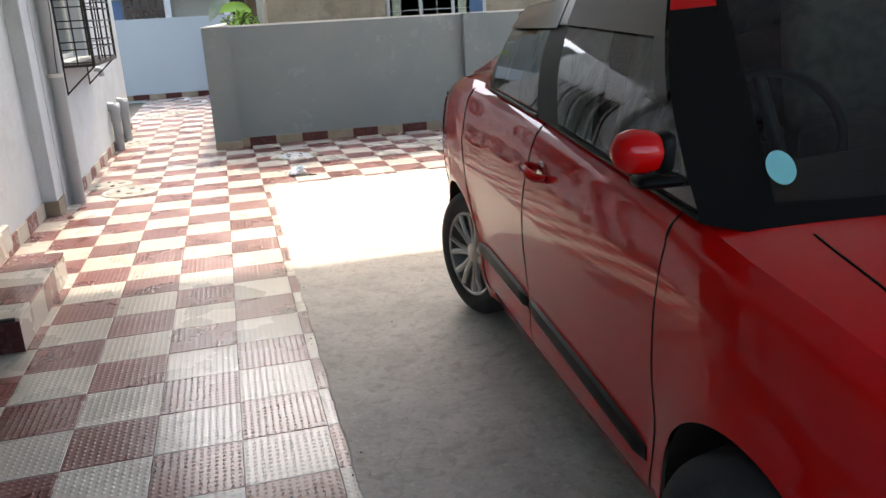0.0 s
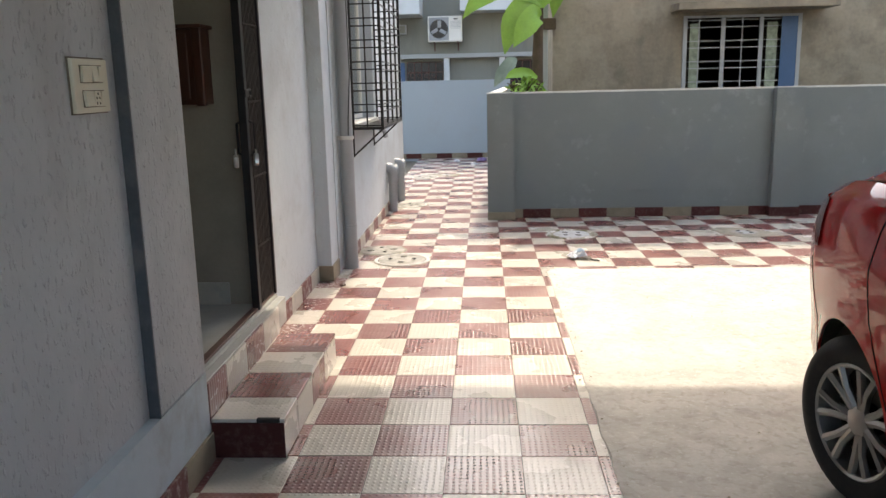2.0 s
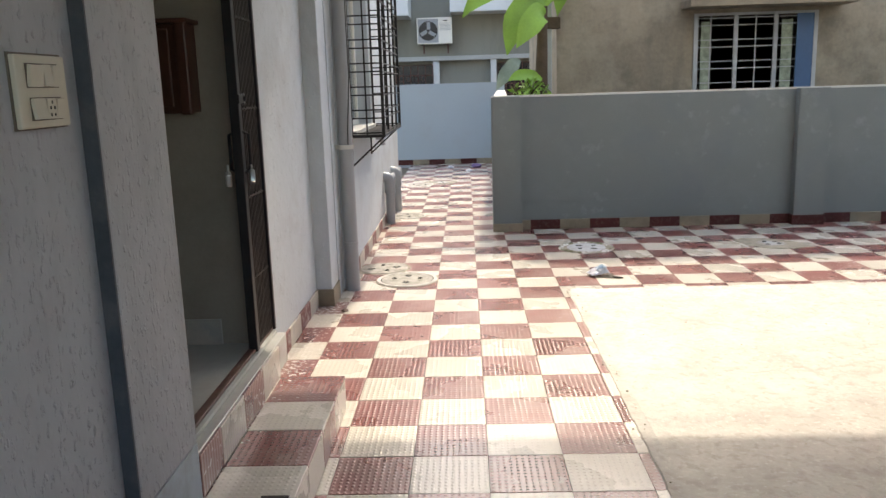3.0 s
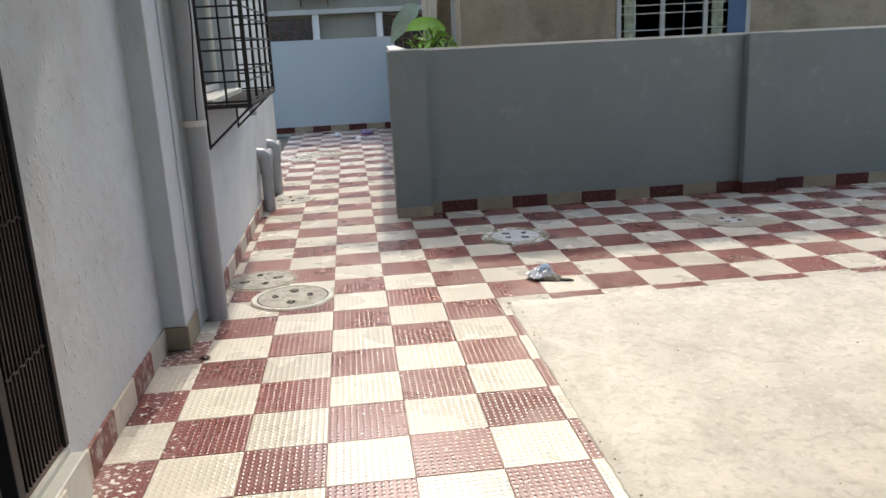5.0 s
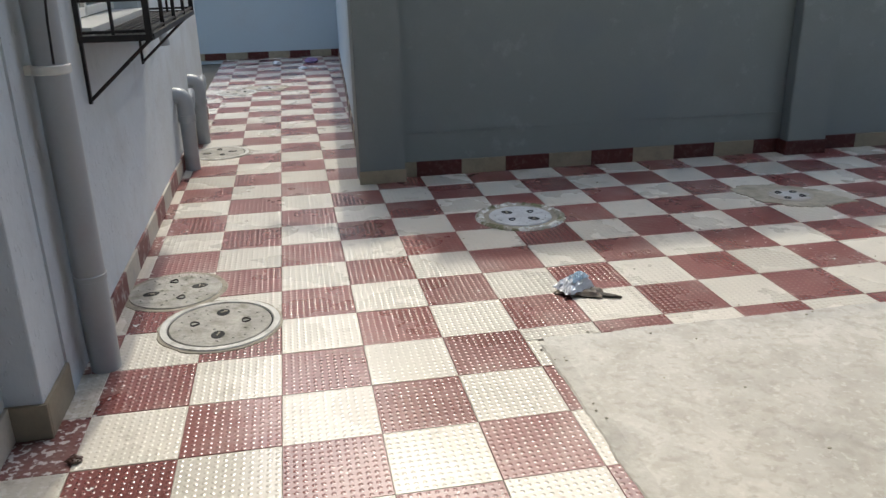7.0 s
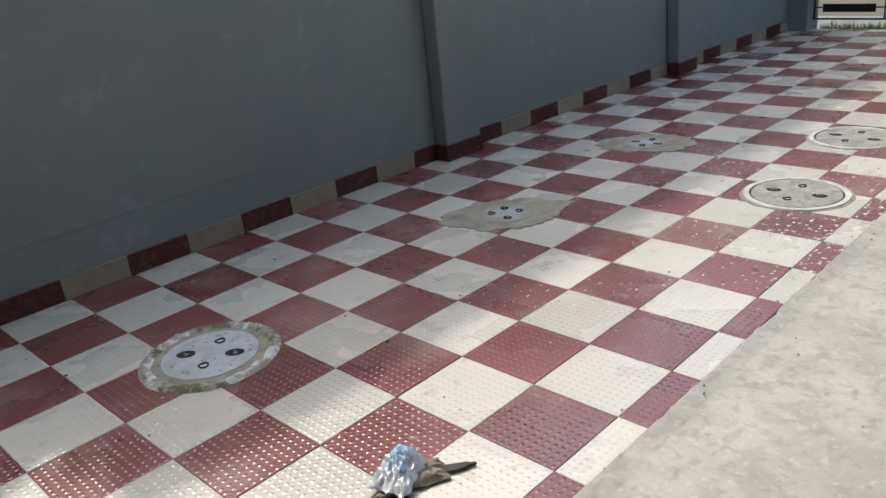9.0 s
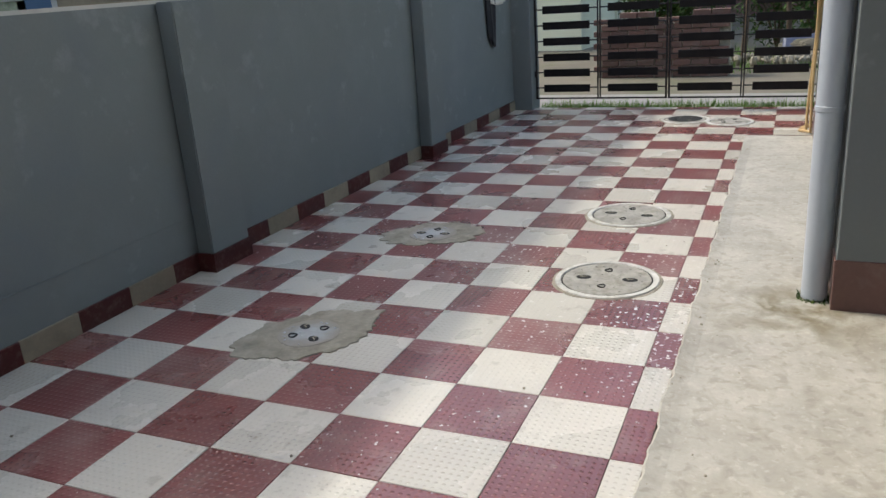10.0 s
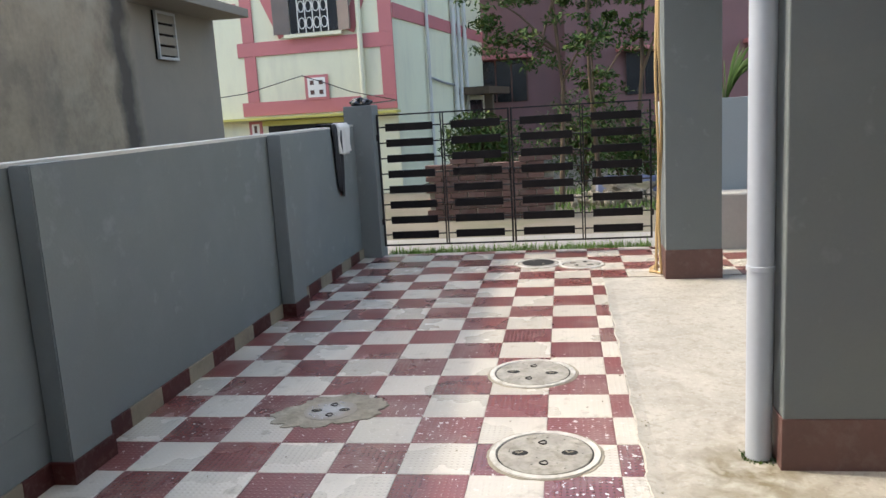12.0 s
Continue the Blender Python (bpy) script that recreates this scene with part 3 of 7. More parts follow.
def doorstep():
    r = thing("doorstep", "single doorstep clad in cream and maroon dotted tiles", "step")
    part("core", box(-0.944, -2.728, 0, -0.660, -1.632, 0.150), M_CEMENT, r)
    ys = [-2.74, -2.51, -2.21, -1.92, -1.62]
    for k in range(4):
        slab_tile(r, -0.944, ys[k] + 0.001, 0.152, -0.646, ys[k + 1] - 0.001, 0.168, k % 2 == 1)
        slab_tile(r, -0.659, ys[k] + 0.001, 0.001, -0.647, ys[k + 1] - 0.001, 0.150, k % 2 == 0 and k > 0)
        slab_tile(r, -0.956, ys[k] + 0.001, 0.170, -0.944, ys[k + 1] - 0.001, 0.318, k % 2 == 0)
    part("riser", box(-0.944, -2.741, 0.001, -0.648, -2.729, 0.150, bevel=0.002), M_SKIRT_M, r, "dark maroon riser tile")
    part("chip", box(-0.76, -2.744, 0.152, -0.665, -2.722, 0.1695, bevel=0.004), M_HOLE, r, "broken dark tile edge")


doorstep()


M_IRON = mat("rust_brown_iron", (0.034, 0.026, 0.022), 0.6, 0.35, 8, 60, 0.15, dirt=(0.085, 0.052, 0.038), dirt_amount=0.5, dirt_scale=6, spec=0.25)


def folded_grille():
    r = thing("folding_grille", "black collapsible steel door grille folded against the jamb", "door")
    part("end_channel", box(-1.045, -1.755, 0.338, -1.005, -1.715, 2.30, bevel=0.003), M_BLACK, r)
    for k in range(12):
        y = -1.700 + 0.0235 * k
        part("upright", box(-1.034, y, 0.342, -1.016, y + 0.008, 2.29), M_IRON, r)
    for z in (0.66, 1.02, 1.40, 1.78, 2.14):
        bm = bmesh.new()
        for k in range(11):
            y = -1.696 + 0.0235 * k
            add_rod(bm, (-1.012, y, z + 0.005 * (-1) ** k), (-1.012, y + 0.0235, z - 0.005 * (-1) ** k), 0.0035, 6)
        part("lattice", bm, M_IRON, r)
    part("end_channel", box(-1.045, -1.425, 0.338, -1.005, -1.400, 2.30, bevel=0.003), M_BLACK, r)
    hasp = part("hasp", box(-1.004, -1.770, 1.424, -0.996, -1.706, 1.462, bevel=0.003), M_BLACK, r)
    part("eye", tube([Vector((-1.0, -1.692 + 0.018 * math.cos(a), 1.443 + 0.018 * math.sin(a))) for a in (2 * math.pi * k / 16 for k in range(17))], 0.0065, 8), M_BLACK, hasp)
    for x, dy in ((-0.985, 0.030), (-1.058, -0.012)):
        part("handle", tube([(-1.02, -1.735 , 1.315), (x, -1.735 + dy, 1.295), (x, -1.735 + dy, 1.15), (-1.02, -1.735, 1.125)], 0.007, 8), M_BLACK, r)
    for x, y, tilt in ((-1.058, -1.800, 14), (-0.985, -1.705, -20)):
        m = Matrix.Translation((x, y, 1.140)) @ pose(0, 0, 0, tilt, 0, 20)
        bm = bmesh.new()
        add_box(bm, -0.012, -0.025, -0.055, 0.012, 0.025, 0.0, bevel=0.006, m=m)
        lock = tagged(part("padlock", bm, M_STEEL, None, "", 40), "shiny steel padlock hanging on the door grille", "padlock", "padlocks on the grille")
        part("shackle", tube([m @ Vector((0, 0.016 * math.cos(a), -0.002 + 0.036 * math.sin(a))) for a in (math.pi * k / 10 for k in range(11))], 0.004, 8), M_STEEL, lock)


folded_grille()
cab = thing("wall_cabinet", "dark brown wooden wall cabinet inside the doorway", "cabinet")
part("body", box(-1.66, -1.76, 1.392, -1.205, -1.622, 1.755, bevel=0.004), M_WOOD, cab)
part("door", box(-1.63, -1.775, 1.42, -1.27, -1.762, 1.735, bevel=0.004), M_WOOD, cab)
part("stile", box(-1.245, -1.775, 1.385, -1.195, -1.735, 1.775, bevel=0.008), M_WOOD, cab)
part("cornice", box(-1.68, -1.79, 1.757, -1.185, -1.622, 1.775, bevel=0.004), M_WOOD, cab)
sb = thing("switch_plate", "cream plastic switch plate with a socket on the wall", "switch")
part("plate", box(-0.985, -3.483, 1.410, -0.969, -3.276, 1.563, bevel=0.004), M_SWITCH, sb)
# Dark brown that imitates the shadow gap round plate and rockers.
M_SHADOW_GAP = mat("painted_shadow_gap", (0.15, 0.12, 0.085), 0.7, 0.2)
part("shadow_backing", box(-0.986, -3.4875, 1.4065, -0.9805, -3.2725, 1.5675), M_SHADOW_GAP, sb, "painted shadow line round the plate")
for y0, y1, z0, z1, lean in ((-3.445, -3.392, 1.497, 1.543, 6), (-3.389, -3.355, 1.497, 1.543, -6), (-3.351, -3.317, 1.497, 1.543, 6), (-3.440, -3.392, 1.428, 1.472, -6), (-3.389, -3.352, 1.428, 1.472, 0), (-3.349, -3.315, 1.428, 1.472, 6)):
    # Thin frame coloured as the shadow line round each rocker.
    part("rocker_shadow", box(-0.9692, y0 - 0.0025, z0 - 0.0025, -0.9680, y1 + 0.0025, z1 + 0.0025), M_SHADOW_GAP, sb, "painted shadow outline round the rocker")
    bm = bmesh.new()
    hz = (z1 - z0) / 2
    add_box(bm, 0, y0, -hz, 0.009, y1, hz, 0.0015, pose(-0.9678, 0, (z0 + z1) / 2, 0, lean, 0))
    part("rocker", bm, M_SWITCH, sb)
for dy, dz in ((-3.3705, 1.464), (-3.379, 1.452), (-3.362, 1.452), (-3.379, 1.437), (-3.362, 1.437)):
    # Near-black bits on the socket face imitate the shade in its holes.
    part("socket_hole", box(-0.9592, dy - 0.003, dz - 0.0035, -0.9582, dy + 0.0025, dz + 0.003), M_HOLE, sb)


# ---- pipes on the house wall ----
def ring(bm, x, y, z0, z1, r, seg=24):
    add_lathe(bm, [(r - 0.006, z0), (r, z0 + 0.003), (r, z1 - 0.003), (r - 0.006, z1)], Matrix.Translation((x, y, 0)), seg)


def drain_pipe(x, y, r, top, material, label, joints, wall_x=None):
    d = thing("drain_pipe", label, "pipe", (x, y, 0))
    part("tube", tube([(0, 0, 0.0), (0, 0, top * 0.5), (0, 0, top)], r, 24), material, d, "", 40)
    for z in joints:
        bm = bmesh.new()
        ring(bm, 0, 0, z - 0.002, z + 0.022, r + 0.0035)
        part("socket", bm, material, d, "", 40)
    return d


dp = drain_pipe(-0.925, 0.645, 0.052, 6.0, M_PVC, "grey plastic rainwater pipe on the house wall", (0.345, 3.2))
bm = bmesh.new()
ring(bm, 0, 0, 1.045, 1.075, 0.060)
add_box(bm, -0.13, -0.028, 1.045, -0.045, -0.012, 1.075)
part("clamp", bm, M_COPING, dp, "pale metal pipe clamp", 40)
tagged(part("cable", tube([(-0.868, 0.59, 2.9), (-0.872, 0.588, 2.0), (-0.870, 0.592, 1.55), (-0.895, 0.585, 1.2), (-0.90, 0.59, 1.08)], 0.004, 6), M_BLACK, None, "", 40), "thin black cable hanging down the rainwater pipe", "cable")
for y, h in ((3.565, 0.475), (4.44, 0.45)):
    v = thing("waste_pipe", "short grey waste pipe bending out of the wall into the ground", "pipe", (-0.905, y, 0), "waste pipes on the house wall")
    part("tube", tube([(0, 0, -0.02), (0, 0, h - 0.08)], 0.050, 20), M_PVC, v, "", 40)
    pts = [(0, 0, h - 0.10), (0, 0, h - 0.02), (-0.006, 0, h + 0.015), (-0.022, 0, h + 0.033), (-0.045, 0, h + 0.038), (-0.09, 0, h + 0.038)]
    part("elbow", tube(pts, 0.057, 20), M_PVC, v, "", 40)
    bm = bmesh.new()
    ring(bm, 0, 0, h - 0.14, h - 0.09, 0.060)
    part("socket", bm, M_PVC, v, "", 40)
    part("second_elbow", tube([(-0.02, 0.12, h + 0.02), (0.03, 0.10, h + 0.04), (0.03, 0.06, h + 0.01), (0.02, 0.05, h - 0.05)], 0.035, 14), M_PVC, v, "", 40)
tagged(part("vent_stub", tube([(-0.99, 3.0, 0.98), (-0.93, 3.0, 0.98), (-0.905, 3.0, 0.965), (-0.90, 3.0, 0.90)], 0.028, 14), M_PVC, None, "", 40), "small grey vent pipe stub on the house wall", "pipe")


# ---- window with a projecting cage ----
def cage_window():
    w = thing("window_1", "house window with white frame behind a black cage", "window", kind="structure")
    part("sill", box(-1.20, WY0 - 0.03, WZ0 - 0.03, -0.93, WY1 + 0.03, WZ0 + 0.005, bevel=0.004), M_GREY_PALE, w)
    for y in (WY0 + 0.02, (WY0 + WY1) / 2, WY1 - 0.02):
        part("frame", box(-1.13, y - 0.02, WZ0 + 0.006, -1.09, y + 0.02, WZ1, bevel=0.003), M_WHITE, w)
    for z in (WZ0 + 0.03, WZ1 - 0.025):
        part("frame", box(-1.13, WY0 + 0.041, z - 0.02, -1.09, WY1 - 0.041, z + 0.02, bevel=0.003), M_WHITE, w)
    for y0, y1 in ((WY0 + 0.04, (WY0 + WY1) / 2 - 0.02), ((WY0 + WY1) / 2 + 0.02, WY1 - 0.04)):
        g = part("pane", box(-1.113, y0, WZ0 + 0.05, -1.108, y1, WZ1 - 0.045), M_PANE, w)
        g.visible_shadow = False
    c = thing("window_cage", "black iron window cage standing off the house wall", "grille")
    X0, X1, Y0, Y1, Z0, Z1 = -0.965, -0.705, 1.22, 2.79, 1.10, 2.48
    for y in (Y0, Y1):
        part("post", box(X1 - 0.012, y - 0.012, Z0, X1 + 0.012, y + 0.012, Z1), M_BLACK, c)
        part("post", box(X0, y - 0.010, Z0, X0 + 0.018, y + 0.010, Z1), M_BLACK, c)
        part("post", box((X0 + X1) / 2 - 0.006, y - 0.006, Z0, (X0 + X1) / 2 + 0.006, y + 0.006, Z1), M_BLACK, c)
    for k in (1, 2, 3):
        y = Y0 + (Y1 - Y0) * k / 4
        part("post", box(X1 - 0.008, y - 0.008, Z0, X1 + 0.008, y + 0.008, Z1), M_BLACK, c)
    n = 15
    for k in range(n + 1):
        z = Z0 + 0.03 + (Z1 - Z0 - 0.04) * k / n + (0.018 if k % 2 else -0.008)
        bm = bmesh.new()
        add_tube(bm, [(X0, Y0, z), (X1, Y0, z), (X1, Y1, z), (X0, Y1, z)], 0.0065, 6)
        part("bar", bm, M_BLACK, c)
    for k in range(10):
        x = X0 + 0.02 + (X1 - X0 - 0.03) * k / 9
        part("floor_bar", box(x - 0.006, Y0, Z0 - 0.006, x + 0.006, Y1, Z0 + 0.006), M_BLACK, c)
    for y in (Y0, Y1):
        part("floor_frame", box(X0, y - 0.014, Z0 - 0.014, X1 + 0.012, y + 0.014, Z0 + 0.010), M_BLACK, c)
    part("floor_frame", box(X1 - 0.014, Y0 + 0.015, Z0 - 0.014, X1 + 0.014, Y1 - 0.015, Z0 + 0.010), M_BLACK, c)
    for y in (Y0 + 0.03, Y1 - 0.25):
        part("brace", tube([(X1, y, Z0 - 0.01), (-0.965, y, 0.86)], 0.008, 6), M_BLACK, c)
        part("brace_foot", box(-0.97, y - 0.010, 0.85, -0.958, y + 0.010, 1.09), M_BLACK, c)


M_PANE = glass("window_pane", (0.80, 0.86, 0.86))
cage_window()


# ---- manholes ----
def wobble_disc(bm, rx, ry, z0, z1, wob, seed, seg=48, m=None, rag=0.0):
    """A low pad of wavy outline, ragged where asked."""
    rnd = random.Random(seed)
    ph = [rnd.uniform(0, 6.28) for _ in range(9)]
    lo, hi = [], []
    for k in range(seg):
        a = 2 * math.pi * k / seg
        f = 1 + wob * sum(math.sin((i + 2) * a + ph[i]) / (i + 1.5) for i in range(9))
        if rag:
            q = Vector((math.cos(a), math.sin(a), seed))
            f += rag * noise.noise(q * 3.1) + rag * 0.6 * noise.noise(q * 8.3) + rag * 0.3 * noise.noise(q * 19)
        p = Vector((rx * f * math.cos(a), ry * f * math.sin(a), 0))
        lo.append(p + Vector((0, 0, z0)))
        hi.append(Vector((p.x * 0.985, p.y * 0.985, z1)))
    m = m or Matrix()
    a = [bm.verts.new(m @ p) for p in lo]
    b = [bm.verts.new(m @ p) for p in hi]
    bm.faces.new(b)
    for k in range(seg):
        bm.faces.new((a[k], a[(k + 1) % seg], b[(k + 1) % seg], b[k]))


def crust_ring(bm, r0, r1, z, seed, seg=84, rows=6):
    """A lumpy ring of mortar between two radii."""
    loops = []
    for i in range(rows + 1):
        u = i / rows
        lp = []
        for k in range(seg):
            a = 2 * math.pi * k / seg
            q = Vector((math.cos(a), math.sin(a), seed))
            r = r0 + (r1 - r0) * u + 0.012 * noise.noise(q * 4 + Vector((0, 0, u))) * (1 - u * 0.5)
            h = z * math.sin(math.pi * min(max(u, 0.0), 1.0)) ** 0.6 * (0.75 + 0.9 * noise.noise(Vector((r * q.x * 45, r * q.y * 45, seed))))
            lp.append(bm.verts.new((r * q.x, r * q.y, max(h, -0.001) + 0.001)))
        loops.append(lp)
    for i in range(rows):
        for k in range(seg):
            j = (k + 1) % seg
            bm.faces.new((loops[i][k], loops[i][j], loops[i + 1][j], loops[i + 1][k]))


M_MOSS = mat("moss_and_dirt", (0.13, 0.115, 0.06), 0.95, 0.5, 16, 60, 0.6, dirt=(0.34, 0.32, 0.27), dirt_amount=0.8, dirt_scale=9)
M_CRUST = mat("crusty_mortar", (0.56, 0.56, 0.53), 0.9, 0.3, 16, 60, 0.8, dirt=(0.13, 0.12, 0.05), dirt_amount=0.9, dirt_scale=5)
scuffed(M_CRUST, (0.11, 0.105, 0.045), 9.0, 0.66, 0.74, 0.95, 3.0)
scuffed(M_CRUST, (0.28, 0.26, 0.21), 28.0, 0.68, 0.76, 0.9, 5.0)
M_BLUISH = mat("blue_grey_cement", (0.40, 0.415, 0.42), 0.8, 0.22, 14, 60, 0.5, dirt=(0.25, 0.23, 0.19), dirt_amount=0.7, dirt_scale=9)


def blend_rim(m, r0, r1, col):
    """The cover's cement runs out unevenly into the brownish mortar round it."""
    n, l = m.node_tree.nodes, m.node_tree.links
    b = n["Principled BSDF"]
    old = b.inputs["Base Color"].links[0].from_socket
    tc = n.new("ShaderNodeTexCoord")
    nz = n.new("ShaderNodeTexNoise")
    nz.inputs["Scale"].default_value, nz.inputs["Detail"].default_value = 14, 7
    l.new(tc.outputs["Object"], nz.inputs[0])
    ln = n.new("ShaderNodeVectorMath")
    ln.operation = "LENGTH"
    l.new(tc.outputs["Object"], ln.inputs[0])
    s = n.new("ShaderNodeMath")
    s.operation = "MULTIPLY_ADD"
    l.new(nz.outputs[0], s.inputs[0])
    s.inputs[1].default_value = 0.14
    l.new(ln.outputs["Value"], s.inputs[2])
    r = n.new("ShaderNodeMapRange")
    r.inputs["From Min"].default_value, r.inputs["From Max"].default_value = r0 + 0.07, r1 + 0.07
    l.new(s.outputs[0], r.inputs[0])
    mx = n.new("ShaderNodeMix")
    mx.data_type = "RGBA"
    l.new(r.outputs[0], mx.inputs[0])
    l.new(old, mx.inputs[6])
    mx.inputs[7].default_value = (*col, 1)
    l.new(mx.outputs[2], b.inputs["Base Color"])


M_PATCH_LID = mat("patched_cover_cement", (0.345, 0.35, 0.345), 0.8, 0.22, 14, 60, 0.5, dirt=(0.25, 0.23, 0.19), dirt_amount=0.6, dirt_scale=9)
blend_rim(M_PATCH_LID, 0.05, 0.115, (0.27, 0.245, 0.20))


def manhole(x, y, r, turn, label, pad=None, seed=1, style="rim"):
    """style: rim (pale ring round a grey lid), plain (no ring), crust (lumpy mossy mortar), patch (ragged mortar pad)."""
    mh = thing("manhole_cover", label, "manhole", m=pose(x, y, 0, 0, 0, turn), group="manholes in the yard")
    rnd = random.Random(seed * 7 + 1)
    lid_mat, z = M_COVER, 0.003
    if style == "patch":
        bm = bmesh.new()
        wobble_disc(bm, pad[0], pad[1], -0.002, 0.005, pad[2], seed, 140, pose(0, 0, 0, 0, 0, pad[3] - turn), 0.17)
        part("cement_patch", bm, M_CEMENT, mh, "rough brownish cement patch round the cover", 30)
        lid_mat, z = M_PATCH_LID, 0.0028
    elif style == "crust":
        bm = bmesh.new()
        wobble_disc(bm, r * 1.2, r * 1.2, -0.002, 0.0035, 0.01, seed, 60)
        part("cement_bed", bm, M_CEMENT, mh, "brownish cement bed", 30)
        bm = bmesh.new()
        crust_ring(bm, r * 1.14, pad[0], 0.015, seed)
        part("crust_ring", bm, M_CRUST, mh, "crusty pale mortar ring with moss", 50)
        lid_mat, z = M_BLUISH, 0.005
    else:
        bm = bmesh.new()
        wobble_disc(bm, r * 1.06, r * 1.05, -0.002, 0.0022, 0.012, seed, 72, None, 0.03)
        part("cement_smear", bm, M_CEMENT, mh, "grey cement smeared on the tiles", 30)
        if style == "rim":
            bm = bmesh.new()
            add_lathe(bm, [(r, 0.001), (r - 0.003, 0.007), (r - 0.026, 0.008), (r - 0.030, 0.002)], None, 56)
            part("frame_ring", bm, M_RING, mh, "pale worn cement rim", 30)
            bm = bmesh.new()
            add_lathe(bm, [(r - 0.029, 0.0032), (r - 0.038, 0.0032)], None, 56)
            part("gap", bm, M_HOLE, mh, "dark gap round the lid")
            r -= 0.034
        else:
            r -= 0.012
    bm = bmesh.new()
    if style == "patch":
        wobble_disc(bm, r, r * 0.97, z - 0.003, z + 0.004, 0.02, seed + 2, 60)
    else:
        rings = add_lathe(bm, [(r, z - 0.003), (r - 0.004, z + 0.0035), (r * 0.5, z + 0.004), (0.004, z + 0.004)], None, 44)
        bm.faces.new(rings[-1])
    part("lid", bm, lid_mat, mh, "", 30)
    hr = 0.025 if style == "patch" else 0.031
    for a in (0.0, math.pi):
        bm = bmesh.new()
        g = add_lathe(bm, [(hr, z + 0.0046), (hr - 0.005, z + 0.0056), (0.002, z + 0.0052)], Matrix.Translation((r * 0.52 * math.cos(a), r * 0.52 * math.sin(a), 0)) @ Matrix.Diagonal((1.15, 0.85, 1, 1)), 18)
        bm.faces.new(g[-1])
        # No hole is cut: its shade is this near-black disc on the lid.
        hole = part("lifting_hole", bm, M_HOLE, mh, "near-black disc imitating a shaded lifting hole")
        bm = bmesh.new()
        cx, cy = r * 0.52 * math.cos(a), r * 0.52 * math.sin(a)
        add_box(bm, -0.016, -0.003, 0, 0.012, 0.003, 0.0022, 0.001, pose(cx, cy, z + 0.0054, 0, 0, rnd.uniform(0, 180)))
        add_box(bm, -0.012, -0.006, 0, 0.004, 0.002, 0.0022, 0.001, pose(cx + 0.008, cy - 0.005, z + 0.0054, 0, 0, rnd.uniform(0, 180)))
        part("debris", bm, M_CEMENT, hole, "bits of grit in the hole")
    for a in (1.5, 4.8):
        c = Vector((r * 0.5 * math.cos(a), r * 0.5 * math.sin(a), z + 0.007))
        part("lifting_ring", tube([c + Vector((0.017 * math.cos(t), 0.017 * math.sin(t), 0.002 * math.sin(2 * t))) for t in (2 * math.pi * k / 14 for k in range(15))], 0.003, 6), M_BLACK, mh)
    bm = bmesh.new()
    for rr, cnt in ((0.28, 7), (0.58, 12), (0.8, 18)):
        for k in range(cnt):
            a = 2 * math.pi * k / cnt + rnd.uniform(-0.12, 0.12)
            px, py = r * rr * math.cos(a) * rnd.uniform(0.94, 1.05), r * rr * math.sin(a) * rnd.uniform(0.94, 1.05)
            if rnd.random() < 0.3 or math.hypot(abs(px) - r * 0.52, py) < 0.05:
                continue
            s = rnd.uniform(0.006, 0.011)
            bmesh.ops.create_icosphere(bm, subdivisions=1, radius=1, matrix=pose(px, py, z + 0.004, 0, 0, rnd.uniform(0, 180)) @ Matrix.Diagonal((s, s * 0.6, 0.0028, 1)))
    tagged(part("studs", bm, lid_mat if style != "patch" else M_BLUISH, mh, "", 60), kind="stuff")
    return mh


manhole(-0.762, 1.315, 0.212, 14, "round cement manhole cover beside the rainwater pipe", seed=21, style="plain")
manhole(-0.542, 0.915, 0.236, 88, "round cement manhole cover in the passage", seed=22)
manhole(1.00, 1.965, 0.175, -51, "round cement manhole cover with a broken mossy rim", (0.250, 0.240, 0.015), 4, "crust")
manhole(2.645, 1.96, 0.135, 46, "small manhole cover set in a ragged cement patch", (0.300, 0.215, 0.09, -40.6), 8, "patch")
manhole(4.00, 1.99, 0.135, -86, "small manhole cover set in a ragged cement patch", (0.285, 0.205, 0.09, -57), 12, "patch")
manhole(3.52, 0.91, 0.236, 92, "round cement manhole cover with a pale rim")
manhole(4.55, 1.0, 0.236, 84, "round cement manhole cover with a pale rim")
mhx = manhole(7.60, 1.06, 0.215, 30, "manhole near the gate with its dark cover")
manhole(7.50, 0.67, 0.20, 60, "round cement manhole cover near the gate")
manhole(-0.755, 4.02, 0.215, 10, "round cement manhole cover below the window")
manhole(-0.78, 6.95, 0.22, 80, "round cement manhole cover far down the passage")
manhole(-0.45, 7.2, 0.16, 10, "small manhole cover in a ragged cement patch", (0.26, 0.2, 0.1, 0), 17, "patch")
bm = bmesh.new()
g = add_lathe(bm, [(0.15, 0.0085), (0.14, 0.0092), (0.003, 0.0092)], Matrix.Translation((0, 0, 0)), 30)
bm.faces.new(g[-1])
# Raised disc; near-black colour imitates the shade of a sunken lid.
part("dark_lid", bm, M_HOLE, mhx, "near-black disc imitating a sunken lid")


